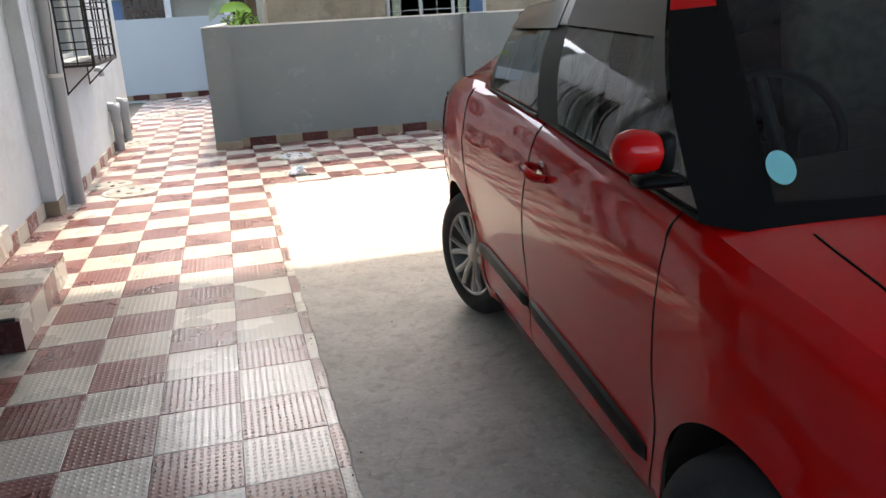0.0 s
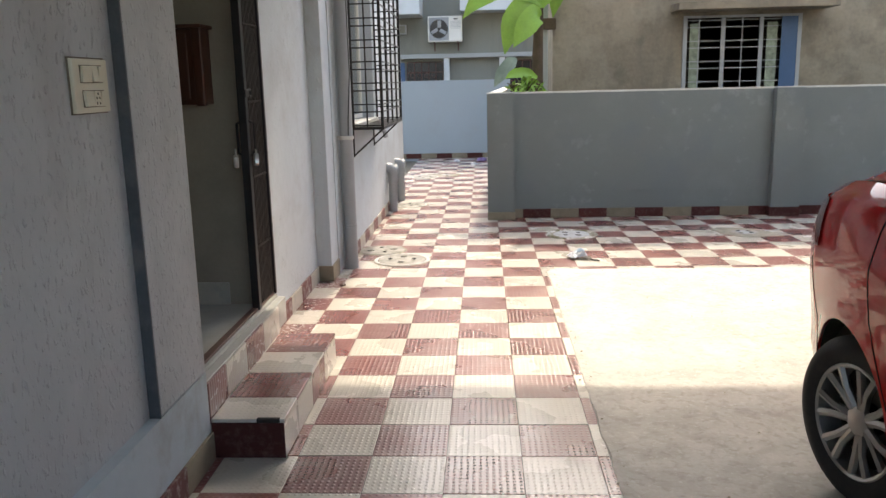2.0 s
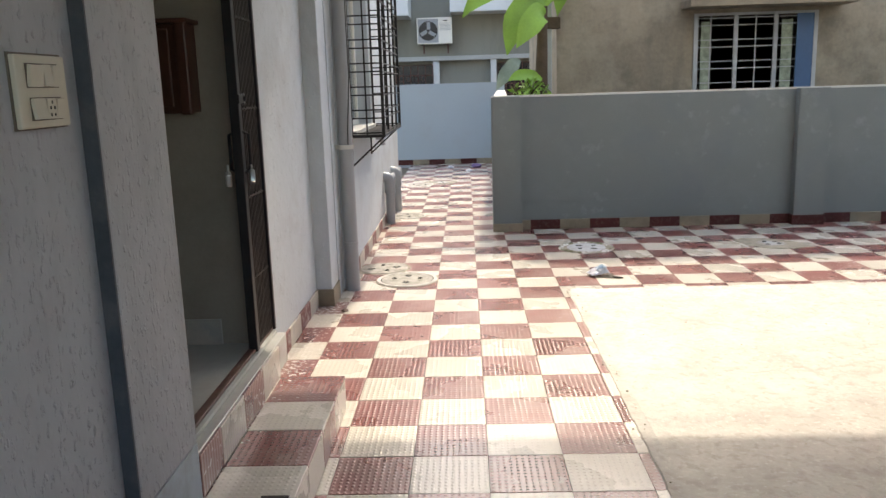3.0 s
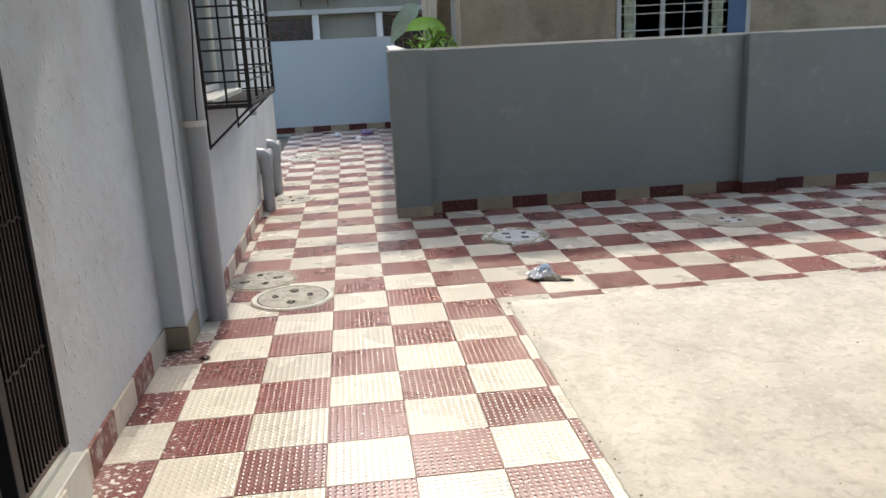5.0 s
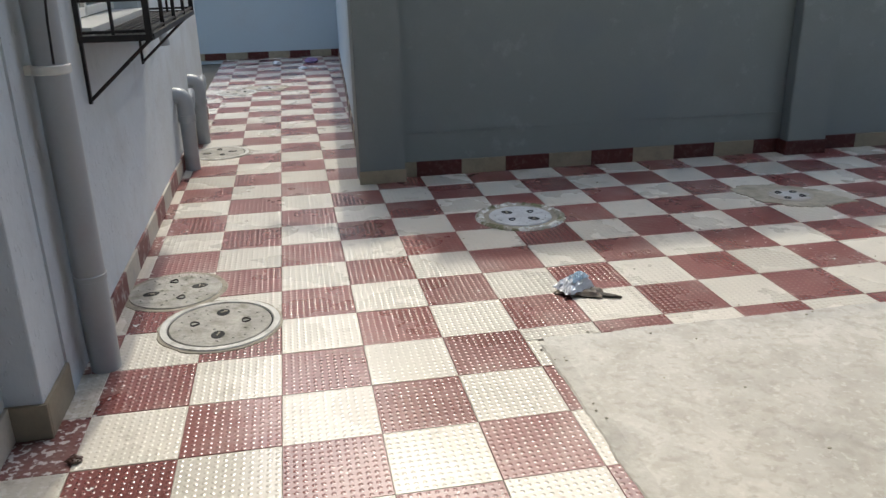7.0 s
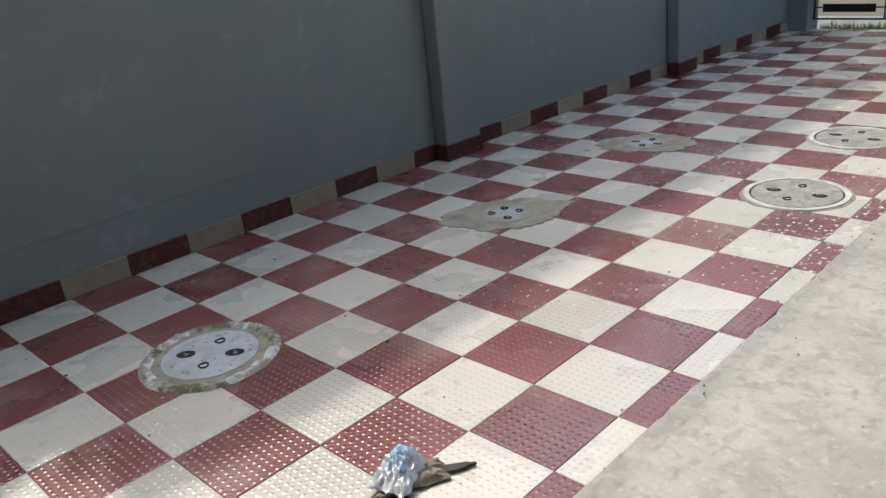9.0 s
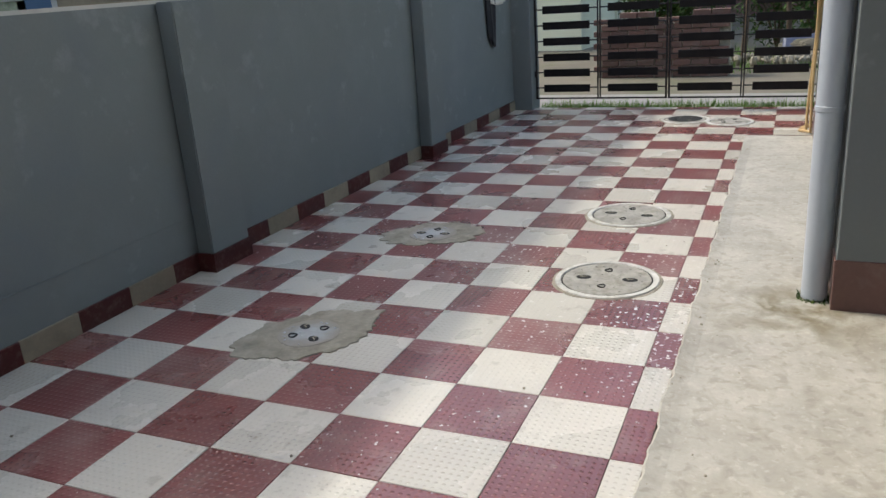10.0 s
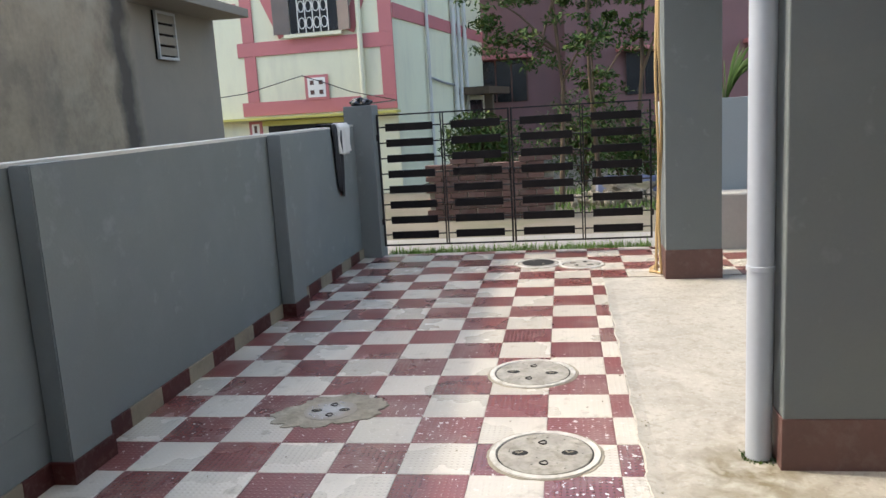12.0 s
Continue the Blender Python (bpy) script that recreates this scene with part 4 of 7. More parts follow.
# ---- litter ----
def crumple(bm, c, size, seed, squash=0.6):
    """A crushed wrapper: sharp folds in a rough lump with a flat underside."""
    rnd = random.Random(seed)
    folds = [(Vector((rnd.gauss(0, 1), rnd.gauss(0, 1), rnd.gauss(0, 1))).normalized(), rnd.uniform(2.0, 5.5), rnd.uniform(0, 6)) for _ in range(7)]
    g = bmesh.ops.create_icosphere(bm, subdivisions=4, radius=1.0)
    for v in g["verts"]:
        d = v.co.normalized()
        k = 1 + 0.38 * noise.noise(d * 1.6 + Vector((seed, 0, 0)))
        for way, freq, ph in folds:
            k += 0.085 * (abs(((d.dot(way) * freq + ph) % 2.0) - 1.0) - 0.5)
        v.co = Vector(c) + Vector((d.x * size[0] * k, d.y * size[1] * k, max(-size[2] * 0.62, d.z * size[2] * k)))


M_FOIL = mat("crumpled_foil", (0.68, 0.69, 0.70), 0.35, 0.35, 26, 70, 0.6, metal=0.3, dirt=(0.16, 0.22, 0.33), dirt_amount=0.75, dirt_scale=11)
M_PRINT = mat("blue_printed_wrapper", (0.30, 0.42, 0.52), 0.4, 0.4, 18, 60, 0.4, dirt=(0.60, 0.62, 0.62), dirt_amount=0.8, dirt_scale=14)
M_TORN = mat("torn_brown_paper", (0.20, 0.165, 0.125), 0.85, 0.5, 22, 60, 0.5, dirt=(0.50, 0.48, 0.44), dirt_amount=0.7, dirt_scale=16)


def crushed_sheet(bm, m, sx, sy, height, seed, nx=22, ny=16):
    """A stiff wrapper pushed together: creased facets, ragged rim, touching the ground at its edge."""
    g = []
    for i in range(nx + 1):
        col = []
        for j in range(ny + 1):
            u, v = -1 + 2 * i / nx, -1 + 2 * j / ny
            edge = max(0.0, 1 - max(abs(u), abs(v)) ** 3)
            h = height * edge * (0.55 + 0.35 * u)
            for k in range(4):
                w = Vector((math.cos(seed + k * 1.9), math.sin(seed + k * 1.9)))
                h += 0.010 * abs(((w.x * u + w.y * v) * (1.3 + 0.7 * k) + seed * 0.37 * k) % 1.0 - 0.5) * (0.5 + edge)
            r = 1 + 0.16 * noise.noise(Vector((u * 2.1, v * 2.1, seed)))
            col.append(bm.verts.new(m @ Vector((u * sx * r, v * sy * r, max(0.001, h)))))
        g.append(col)
    for i in range(nx):
        for j in range(ny):
            bm.faces.new((g[i][j], g[i + 1][j], g[i + 1][j + 1], g[i][j + 1]))


fo = thing("crumpled_packet", "crumpled silver and blue foil packet lying on torn brown paper", "litter", (0.945, 0.905, 0.004))
bm = bmesh.new()
crushed_sheet(bm, pose(0.010, -0.020, 0.0, 0, 0, -28), 0.095, 0.050, 0.014, 2)
part("torn_paper", bm, M_TORN, fo, "torn brown paper under the foil")
bm = bmesh.new()
crushed_sheet(bm, pose(-0.012, 0.0, 0.012, 0, 0, 20), 0.072, 0.058, 0.062, 5)
part("foil", bm, M_FOIL, fo)
bm = bmesh.new()
crushed_sheet(bm, pose(0.006, 0.006, 0.050, -8, -12, 14), 0.042, 0.034, 0.018, 9, 10, 8)
part("print", bm, M_PRINT, fo, "blue printed face of the packet")
bm = bmesh.new()
wobble_disc(bm, 0.085, 0.016, 0.0, 0.009, 0.06, 7, 60, pose(0.075, -0.062, 0.0, 0, 0, -36), 0.3)
part("scrap", bm, mat("dark_scrap", (0.05, 0.042, 0.034), 0.8, 0.3, 20, 60, 0.3), fo, "dark flat scrap")
for k, (x, y, s) in enumerate(((-0.90, 0.05, 0.022), (-0.35, 9.3, 0.06), (-0.02, 8.7, 0.05), (0.12, 9.35, 0.09))):
    bm = bmesh.new()
    crumple(bm, (0, 0, s * 0.3), (s, s * 0.8, s * 0.5), 11 + k)
    ob = part("litter", bm, (M_WOOD, M_FOIL, M_FOIL, mat("purple_rag", (0.22, 0.16, 0.30), 0.9))[k], None)
    ob.location = (x, y, 0.002)
    tagged(ob, ("small brown pebble on the tiles", "scrap of white paper on the tiles", "scrap of white paper on the tiles", "crumpled purple rag on the far tiles")[k], "litter")
rnd = random.Random(21)
bm = bmesh.new()
for _ in range(240):
    x, y = rnd.choice(((rnd.uniform(0.7, 6.5), rnd.uniform(0.45, 0.54)), (rnd.uniform(0.62, 0.70), rnd.uniform(-5, 0.5)), (rnd.uniform(0.2, 5), rnd.uniform(0.6, 2.8)), (rnd.uniform(0.8, 4.0), rnd.uniform(-3.5, 0.4))))
    s = rnd.uniform(0.002, 0.007)
    g = bmesh.ops.create_icosphere(bm, subdivisions=1, radius=s, matrix=Matrix.Translation((x, y, s * 0.4 + 0.001)) @ Matrix.Diagonal((1, rnd.uniform(0.6, 1), 0.6, 1)))
tagged(part("pebbles", bm, M_CEMENT), "tiny stones and mortar crumbs on the floor", "gravel", kind="stuff")
# ragged cement lip lapping on to the tile edge
bm = bmesh.new()
prev = None
for k in range(261):
    x = 0.67 + 6.25 * k / 260
    e = 0.510 + 0.016 * noise.noise(Vector((x * 5, 0, 3))) + 0.008 * noise.noise(Vector((x * 23, 0, 9)))
    cur = [bm.verts.new(p) for p in ((x, 0.40, -0.010), (x, 0.46, -0.0045), (x, e - 0.008, 0.0035), (x, e, -0.002))]
    if prev:
        for q in range(3):
            bm.faces.new((prev[q], cur[q], cur[q + 1], prev[q + 1]))
    prev = cur
prev = None
for k in range(241):
    y = -5.6 + 6.05 * k / 240
    e = 0.645 + 0.010 * noise.noise(Vector((2, y * 5, 3))) + 0.006 * noise.noise(Vector((2, y * 23, 9)))
    cur = [bm.verts.new(p) for p in ((0.76, y, -0.010), (0.70, y, -0.0045), (e + 0.008, y, 0.0035), (e, y, -0.002))]
    if prev:
        for q in range(3):
            bm.faces.new((prev[q], cur[q], cur[q + 1], prev[q + 1]))
    prev = cur
struct("mortar_edge", bm, M_CONC, "ragged cement lip between tiles and parking bay", 40)


# ---- gate, cloth, hose and downpipe ----
def gate():
    X = 8.25
    for y0, y1, mid in ((1.315, 2.645, 1.985), (-0.035, 1.305, 0.622)):
        g = thing("gate_leaf", "black iron gate leaf with rows of flat slats", "gate", group="gate leaves")
        part("frame", boxes([(X - 0.010, y0, 0.095, X + 0.010, y0 + 0.018, 1.43), (X - 0.010, y1 - 0.018, 0.095, X + 0.010, y1, 1.43),
                             (X - 0.010, y0 + 0.019, 0.095, X + 0.010, y1 - 0.019, 0.110), (X - 0.010, y0 + 0.019, 1.415, X + 0.010, y1 - 0.019, 1.43),
                             (X - 0.010, mid - 0.018, 0.111, X + 0.010, mid - 0.006, 1.414), (X - 0.010, mid + 0.006, 0.111, X + 0.010, mid + 0.018, 1.414)]), M_BLACK, g)
        for a, b in ((y0 + 0.018, mid - 0.018), (mid + 0.018, y1 - 0.018)):
            for k in range(8):
                z = 0.205 + 0.156 * k
                part("rod", rod((X, a, z + 0.006), (X, b, z + 0.006), 0.007, 6), M_BLACK, g)
                part("slat", box(X - 0.022, a + 0.072, z - 0.036, X - 0.008, b - 0.072, z + 0.040, bevel=0.003), M_SLAT, g)
        for z in (0.35, 1.2):
            part("hinge", rod((X, y1 + 0.004 if y0 > 1 else y0 - 0.004, z - 0.03), (X, y1 + 0.004 if y0 > 1 else y0 - 0.004, z + 0.03), 0.014, 8), M_BLACK, g)
    la = thing("gate_latch", "round iron latch joining the gate leaves", "latch", (8.228, 1.31, 0.82))
    part("ring", tube([Vector((0, 0.03 * math.cos(t), 0.03 * math.sin(t))) for t in (2 * math.pi * k / 16 for k in range(17))], 0.006, 6), M_BLACK, la)


M_SLAT = mat("dark_brown_slat", (0.011, 0.009, 0.009), 0.6, 0.25, 5, 50, 0.08, dirt=(0.05, 0.042, 0.04), dirt_amount=0.2, dirt_scale=8, spec=0.2)
gate()


def draped(name, x0, x1, drop_front, drop_back, material, label, seed, lean=0.0):
    """Cloth laid over the wall top, with folds."""
    bm = bmesh.new()
    rnd = random.Random(seed)
    ph = rnd.uniform(0, 6)
    g = []
    y0 = wall_y((x0 + x1) / 2)
    for i in range(15):
        u = i / 14
        x = x0 + (x1 - x0) * u
        line = []
        for k in range(19):
            v = k / 18
            fold = 0.014 * math.sin(9 * u + ph) * (0.3 + abs(v - 0.6)) + 0.008 * math.sin(17 * u + 5 * v)
            if v < 0.6:
                t = 1 - v / 0.6
                p = (x + 0.03 * t * math.sin(3 * u + ph) - lean * t * (u - 0.6) * (x1 - x0), y0 - 0.018 - abs(fold) * 1.4, 1.358 - drop_front * t * (1 + 0.06 * math.sin(5 * u + ph)))
            elif v < 0.75:
                p = (x, y0 - 0.018 + 0.17 * (v - 0.6) / 0.15, 1.362 + 0.010 + abs(fold) * 0.5)
            else:
                t = (v - 0.75) / 0.25
                p = (x, y0 + 0.152 + abs(fold), 1.358 - drop_back * t)
            line.append(bm.verts.new(p))
        g.append(line)
    for a, b in zip(g, g[1:]):
        for k in range(18):
            bm.faces.new((a[k], b[k], b[k + 1], a[k + 1]))
    ob = part(name, bm, material, None, "", 60)
    s = ob.modifiers.new("thick", "SOLIDIFY")
    s.thickness = 0.006
    return tagged(ob, label, "cloth")


draped("towel", 7.52, 7.90, 0.26, 0.15, mat("white_cloth", (0.60, 0.58, 0.54), 0.95, 0.1, 8, 90, 0.3), "white towel hung over the boundary wall", 2)
draped("dark_cloth", 7.36, 7.66, 0.62, 0.05, mat("black_cloth", (0.018, 0.018, 0.020), 0.95, 0.1, 8, 90, 0.3), "long black cloth hanging down the boundary wall", 5, 0.55)
M_HOSE = mat("yellow_hose", (0.52, 0.36, 0.17), 0.5, 0.12, 6, 50, 0.05)
hose = thing("garden_hose", "faded yellow hose hanging down the column to the tiles", "hose")
for dy, dx in ((0.0, 0.0), (0.022, 0.02)):
    pts = []
    for k in range(40):
        z = 2.86 - 2.84 * k / 39
        pts.append((6.96 + dx + 0.05 * math.sin(z * 2.3 + dx * 40), 0.030 + dy + 0.012 * math.sin(z * 4 + dx * 60), z))
    pts += [(7.06, 0.09 + dy, 0.014), (7.20, 0.07 + dy, 0.014), (7.30, 0.02 + dy, 0.014)]
    part("tube", tube(pts, 0.011, 8), M_HOSE, hose, "", 40)
dp2 = drain_pipe(3.52, 0.047, 0.0505, 2.9, M_PVC_BLUE, "blue-grey rainwater pipe beside the column", (0.775,))
part("conduit", tube([(0.045, -0.058, 0.06), (0.045, -0.058, 2.86)], 0.007, 8), M_PVC, dp2, "thin cable beside the pipe")


rnd = random.Random(63)
gv, gf = [], []
for _ in range(420):
    a, r = rnd.uniform(0, 6.28), abs(rnd.gauss(0, 0.035))
    x, y = (3.60 + r * math.cos(a), -0.002 + abs(r * math.sin(a)) * 0.8) if rnd.random() < 0.7 else (3.52 + (0.052 + r * 0.3) * math.cos(a), 0.047 + (0.052 + r * 0.3) * math.sin(a))
    b, w, hgt = rnd.uniform(0, 6.28), rnd.uniform(0.002, 0.005), rnd.uniform(0.002, 0.012)
    k = len(gv)
    gv += [(x - w * math.cos(b), y - w * math.sin(b), -0.006), (x + w * math.cos(b), y + w * math.sin(b), -0.006), (x + rnd.uniform(-0.01, 0.01), y + rnd.uniform(-0.01, 0.01), hgt)]
    gf.append((k, k + 1, k + 2))
me = bpy.data.meshes.new("moss")
me.from_pydata(gv, [], gf)
me.materials.append(M_LEAF)
tagged(new("moss", me), "dark green moss at the foot of the rainwater pipe", "moss", kind="stuff")


# ---- the parked car ----
def gloss(name, col, rough, coat=1.0, metal=0.0):
    m = mat(name, col, rough, 0.03, 2.0, 200, 0.0, metal=metal, coat=coat, spec=0.15 if coat > 0.9 else 0.5)
    return m


M_RED = gloss("red_car_paint", (0.52, 0.002, 0.002), 0.55, 0.82)
M_RED.node_tree.nodes["Principled BSDF"].inputs["Coat Roughness"].default_value = 0.012
M_RED.node_tree.nodes["Principled BSDF"].inputs["Coat IOR"].default_value = 1.45
M_RED.node_tree.nodes["Principled BSDF"].inputs["Specular IOR Level"].default_value = 0.02
M_TRIM = gloss("black_car_trim", (0.006, 0.0055, 0.005), 0.4, 0.0)
M_TRIM.node_tree.nodes["Principled BSDF"].inputs["Specular IOR Level"].default_value = 0.09
M_VISOR = gloss("smoked_visor", (0.014, 0.011, 0.009), 0.10, 0.4)
M_VISOR.node_tree.nodes["Principled BSDF"].inputs["Specular IOR Level"].default_value = 0.25
M_RUBBER = mat("tyre_rubber", (0.022, 0.021, 0.020), 0.8, 0.2, 6, 60, 0.3, dirt=(0.09, 0.08, 0.07), dirt_amount=0.5, dirt_scale=6)
M_RIM = gloss("silver_rim", (0.48, 0.47, 0.44), 0.32, 0.3, 0.85)
M_CARGLASS = glass("car_glass", (0.64, 0.66, 0.60))
M_CABIN = mat("cabin_plastic", (0.036, 0.030, 0.022), 0.8, 0.1, spec=0.2)
M_SEAT = mat("seat_cloth", (0.045, 0.048, 0.036), 0.9, 0.3, 10, 120, 0.3)
scuffed(M_SEAT, (0.17, 0.19, 0.15), 34.0, 0.70, 0.74, 0.3, 6.0)
M_STICKER = mat("teal_sticker", (0.20, 0.50, 0.47), 0.5, 0.05)
M_LAMP = gloss("red_lamp_lens", (0.33, 0.012, 0.012), 0.12)


def curve_of(xs, ys):
    """A smooth curve through a few points."""
    xs, ys = np.array(xs, float), np.array(ys, float)
    t = np.gradient(ys, xs)

    def f(x):
        x = min(max(x, xs[0]), xs[-1])
        i = min(int(np.searchsorted(xs, x, side="right")) - 1, len(xs) - 2)
        h = xs[i + 1] - xs[i]
        u = (x - xs[i]) / h
        return float((2 * u**3 - 3 * u**2 + 1) * ys[i] + (u**3 - 2 * u**2 + u) * h * t[i] + (3 * u**2 - 2 * u**3) * ys[i + 1] + (u**3 - u**2) * h * t[i + 1])
    return f


CAR_LEN, AXLE_F, AXLE_R, WHEEL_R, ARCH_R = 3.88, 0.77, 3.20, 0.296, 0.350
half_w = curve_of([0, 0.06, 0.2, 0.45, 0.8, 1.3, 2.0, 2.7, 3.2, 3.5, 3.70, 3.83, 3.88],
                  [0.50, 0.62, 0.745, 0.83, 0.864, 0.855, 0.852, 0.858, 0.868, 0.856, 0.825, 0.765, 0.68])
belt_z = curve_of([0, 0.1, 0.3, 0.6, 1.0, 1.3, 2.0, 2.8, 3.3, 3.6, 3.84], [0.60, 0.68, 0.79, 0.885, 0.945, 0.985, 1.050, 1.105, 1.115, 1.07, 1.0])
floor_z = curve_of([0, 0.4, 1.2, 2.8, 3.5, 3.84], [0.24, 0.21, 0.19, 0.19, 0.25, 0.33])
section = curve_of([0, 0.10, 0.22, 0.36, 0.52, 0.66, 0.80, 0.90, 0.96, 1], [0.925, 0.965, 0.972, 0.982, 0.998, 1.0, 0.984, 0.962, 0.935, 0.885])


def side_n(s, z):
    """Half width of the body at length s and height z."""
    a, b = floor_z(s), belt_z(s)
    u = min(max((z - a) / (b - a), 0), 1)
    n = half_w(s) * section(u)
    n += 0.035 * math.exp(-((s - 3.25) / 0.33) ** 2) * max(0, u - 0.55) * 1.6
    n += 0.020 * math.exp(-((s - 0.85) / 0.35) ** 2) * max(0, u - 0.6)
    for c in (AXLE_F, AXLE_R):
        d = math.hypot(s - c, z - WHEEL_R)
        n += 0.014 * math.exp(-((d - ARCH_R) / 0.055) ** 2)
    return n


def car():
    m = pose(2.036, -6.28, 0, 0, 0, 86.16)
    root = thing("car", "glossy red hatchback with black pillars parked on the cement bay", "car", m=m)
    # sides, hood and ends of the lower body
    bm = bmesh.new()
    NS, NR = 168, 30
    for sg in (1, -1):
        grid = []
        for i in range(NS + 1):
            s = CAR_LEN * i / NS
            a, b = floor_z(s), belt_z(s)
            col = []
            for j in range(NR + 1):
                z = a + (b - a) * j / NR
                col.append(bm.verts.new((s, sg * side_n(s, z), z)))
            grid.append(col)
        for i in range(NS):
            for j in range(NR):
                q = (grid[i][j], grid[i + 1][j], grid[i + 1][j + 1], grid[i][j + 1])
                c = sum((v.co for v in q), Vector()) / 4
                if min(math.hypot(c.x - AXLE_F, c.z - WHEEL_R), math.hypot(c.x - AXLE_R, c.z - WHEEL_R)) < ARCH_R:
                    continue
                bm.faces.new(q)
        # wheel openings follow a true arc
        for col in grid:
            for v in col:
                if not v.link_faces:
                    continue
                for c in (AXLE_F, AXLE_R):
                    d = math.hypot(v.co.x - c, v.co.z - WHEEL_R)
                    if d < ARCH_R + 0.022 and any(len(e.link_faces) == 1 for e in v.link_edges) and v.co.z > floor_z(v.co.x) + 0.004:
                        k = ARCH_R / max(d, 0.01)
                        s, z = c + (v.co.x - c) * k, WHEEL_R + (v.co.z - WHEEL_R) * k
                        v.co = Vector((s, sg * side_n(s, z), z))
    bmesh.ops.delete(bm, geom=[v for v in bm.verts if not v.link_faces], context="VERTS")
    NH = 20
    rows = []
    for i in range(45):
        line = []
        for k in range(NH + 1):
            v = -1 + 2 * k / NH
            s = (0.87 + 0.29 * v * v) * i / 44
            w, b = side_n(s, belt_z(s)), belt_z(s)
            crown = (1 - abs(v) ** 2.2) * (0.02 + 0.042 * min(1, s / 0.5))
            line.append(bm.verts.new((s - 0.05 * (1 - v * v) * max(0, 1 - s / 0.6), v * w, b + crown)))
        rows.append(line)
    for a, b in zip(rows, rows[1:]):
        for k in range(NH):
            bm.faces.new((a[k], a[k + 1], b[k + 1], b[k]))
    for s, way in ((0.0, -1), (CAR_LEN, 1)):
        rows = []
        for j in range(NR + 1):
            z = floor_z(s) + (belt_z(s) - floor_z(s)) * j / NR
            w = side_n(s, z)
            rows.append([bm.verts.new((s + way * 0.06 * (1 - v * v), v * w, z)) for v in (-1 + 2 * k / 12 for k in range(13))])
        for a, b in zip(rows, rows[1:]):
            for k in range(12):
                bm.faces.new((a[k], a[k + 1], b[k + 1], b[k]))
    # rear shelf under the hatch glass
    rows = []
    for i in range(10):
        s = 3.30 + 0.54 * i / 9
        w, b = side_n(s, belt_z(s)), belt_z(s)
        rows.append([bm.verts.new((s + 0.06 * (1 - v * v) * (s > 3.8), v * w, b + 0.012 * (1 - v * v))) for v in (-1 + 2 * k / 12 for k in range(13))])
    for a, b in zip(rows, rows[1:]):
        for k in range(12):
            bm.faces.new((a[k], a[k + 1], b[k + 1], b[k]))
    bmesh.ops.remove_doubles(bm, verts=bm.verts[:], dist=0.0008)
    part("body", bm, M_RED, root, "", 75)

    # glasshouse: columns from belt to roof rail
    keys = [((0.88, 0.0, 0.985), (1.55, 0.0, 1.470)), ((1.02, 0.69, 0.955), (1.61, 0.50, 1.447)), ((1.08, 0.795, 0.972), (1.66, 0.588, 1.438)),
            ((1.97, 0.795, 1.045), (2.275, 0.605, 1.448)), ((2.18, 0.795, 1.060), (2.43, 0.605, 1.440)), ((2.735, 0.802, 1.098), (2.885, 0.60, 1.415)),
            ((3.46, 0.755, 1.095), (3.20, 0.550, 1.385)), ((3.64, 0.62, 1.075), (3.36, 0.47, 1.365)), ((3.75, 0.0, 1.08), (3.42, 0.0, 1.395))]
    keys = [(Vector(a), Vector(b)) for a, b in keys]
    steps = [10, 3, 14, 2, 12, 5, 4, 8]
    rows_n = 14
    names = ["windscreen", "a_pillar", "front_window", "b_pillar", "rear_window", "c_pillar", "rear_pillar", "hatch_glass"]

    def wall_point(seg, u, v):
        a = keys[seg][0].lerp(keys[seg + 1][0], u)
        b = keys[seg][1].lerp(keys[seg + 1][1], u)
        if seg == 0:
            a.x -= 0.05 * math.sin(math.pi * u) * 0.6
            b.x -= 0.03 * math.sin(math.pi * u) * 0.6
        p = a.lerp(b, v)
        out = Vector((0, 1, 0)) if 1 <= seg <= 6 else (Vector((-1, 0.3, 0.6)).normalized() if seg == 0 else Vector((0.9, 0.2, 0.3)))
        fade = (1 - u, u, 1, 1, 1, 1 - 3.2 * u, -2.2 * (1 - u), u)[seg]
        return p + out * fade * (0.035 if 1 <= seg <= 6 else 0.02) * math.sin(math.pi * v)

    def panel(seg, v0, v1, sg, u0=0.0, u1=1.0, off=0.0):
        bm = bmesh.new()
        n = max(2, int(steps[seg] * (u1 - u0)))
        r = max(2, int(rows_n * (v1 - v0)))
        g = []
        for i in range(n + 1):
            u = u0 + (u1 - u0) * i / n
            col = []
            for j in range(r + 1):
                p = wall_point(seg, u, v0 + (v1 - v0) * j / r)
                p.y = (p.y + off) * sg
                col.append(bm.verts.new(p))
            g.append(col)
        for i in range(n):
            for j in range(r):
                bm.faces.new((g[i][j], g[i + 1][j], g[i + 1][j + 1], g[i][j + 1]))
        return bm

    def slant(sg, a0, a1, b0, b1, n=8, r=14):
        """A piece of the rear pillar between two leaning edges."""
        bm = bmesh.new()
        g = []
        for i in range(n + 1):
            col = []
            for j in range(r + 1):
                v = j / r
                lo, hi = a0 + (a1 - a0) * v, b0 + (b1 - b0) * v
                p = wall_point(5, lo + (hi - lo) * i / n, v)
                col.append(bm.verts.new((p.x, p.y * sg, p.z)))
            g.append(col)
        for i in range(n):
            for j in range(r):
                bm.faces.new((g[i][j], g[i + 1][j], g[i + 1][j + 1], g[i][j + 1]))
        return bm

    def joined(list_bm):
        out = bmesh.new()
        for b in list_bm:
            me = bpy.data.meshes.new("join")
            b.to_mesh(me)
            b.free()
            out.from_mesh(me)
            bpy.data.meshes.remove(me)
        bmesh.ops.remove_doubles(out, verts=out.verts[:], dist=0.0006)
        return out

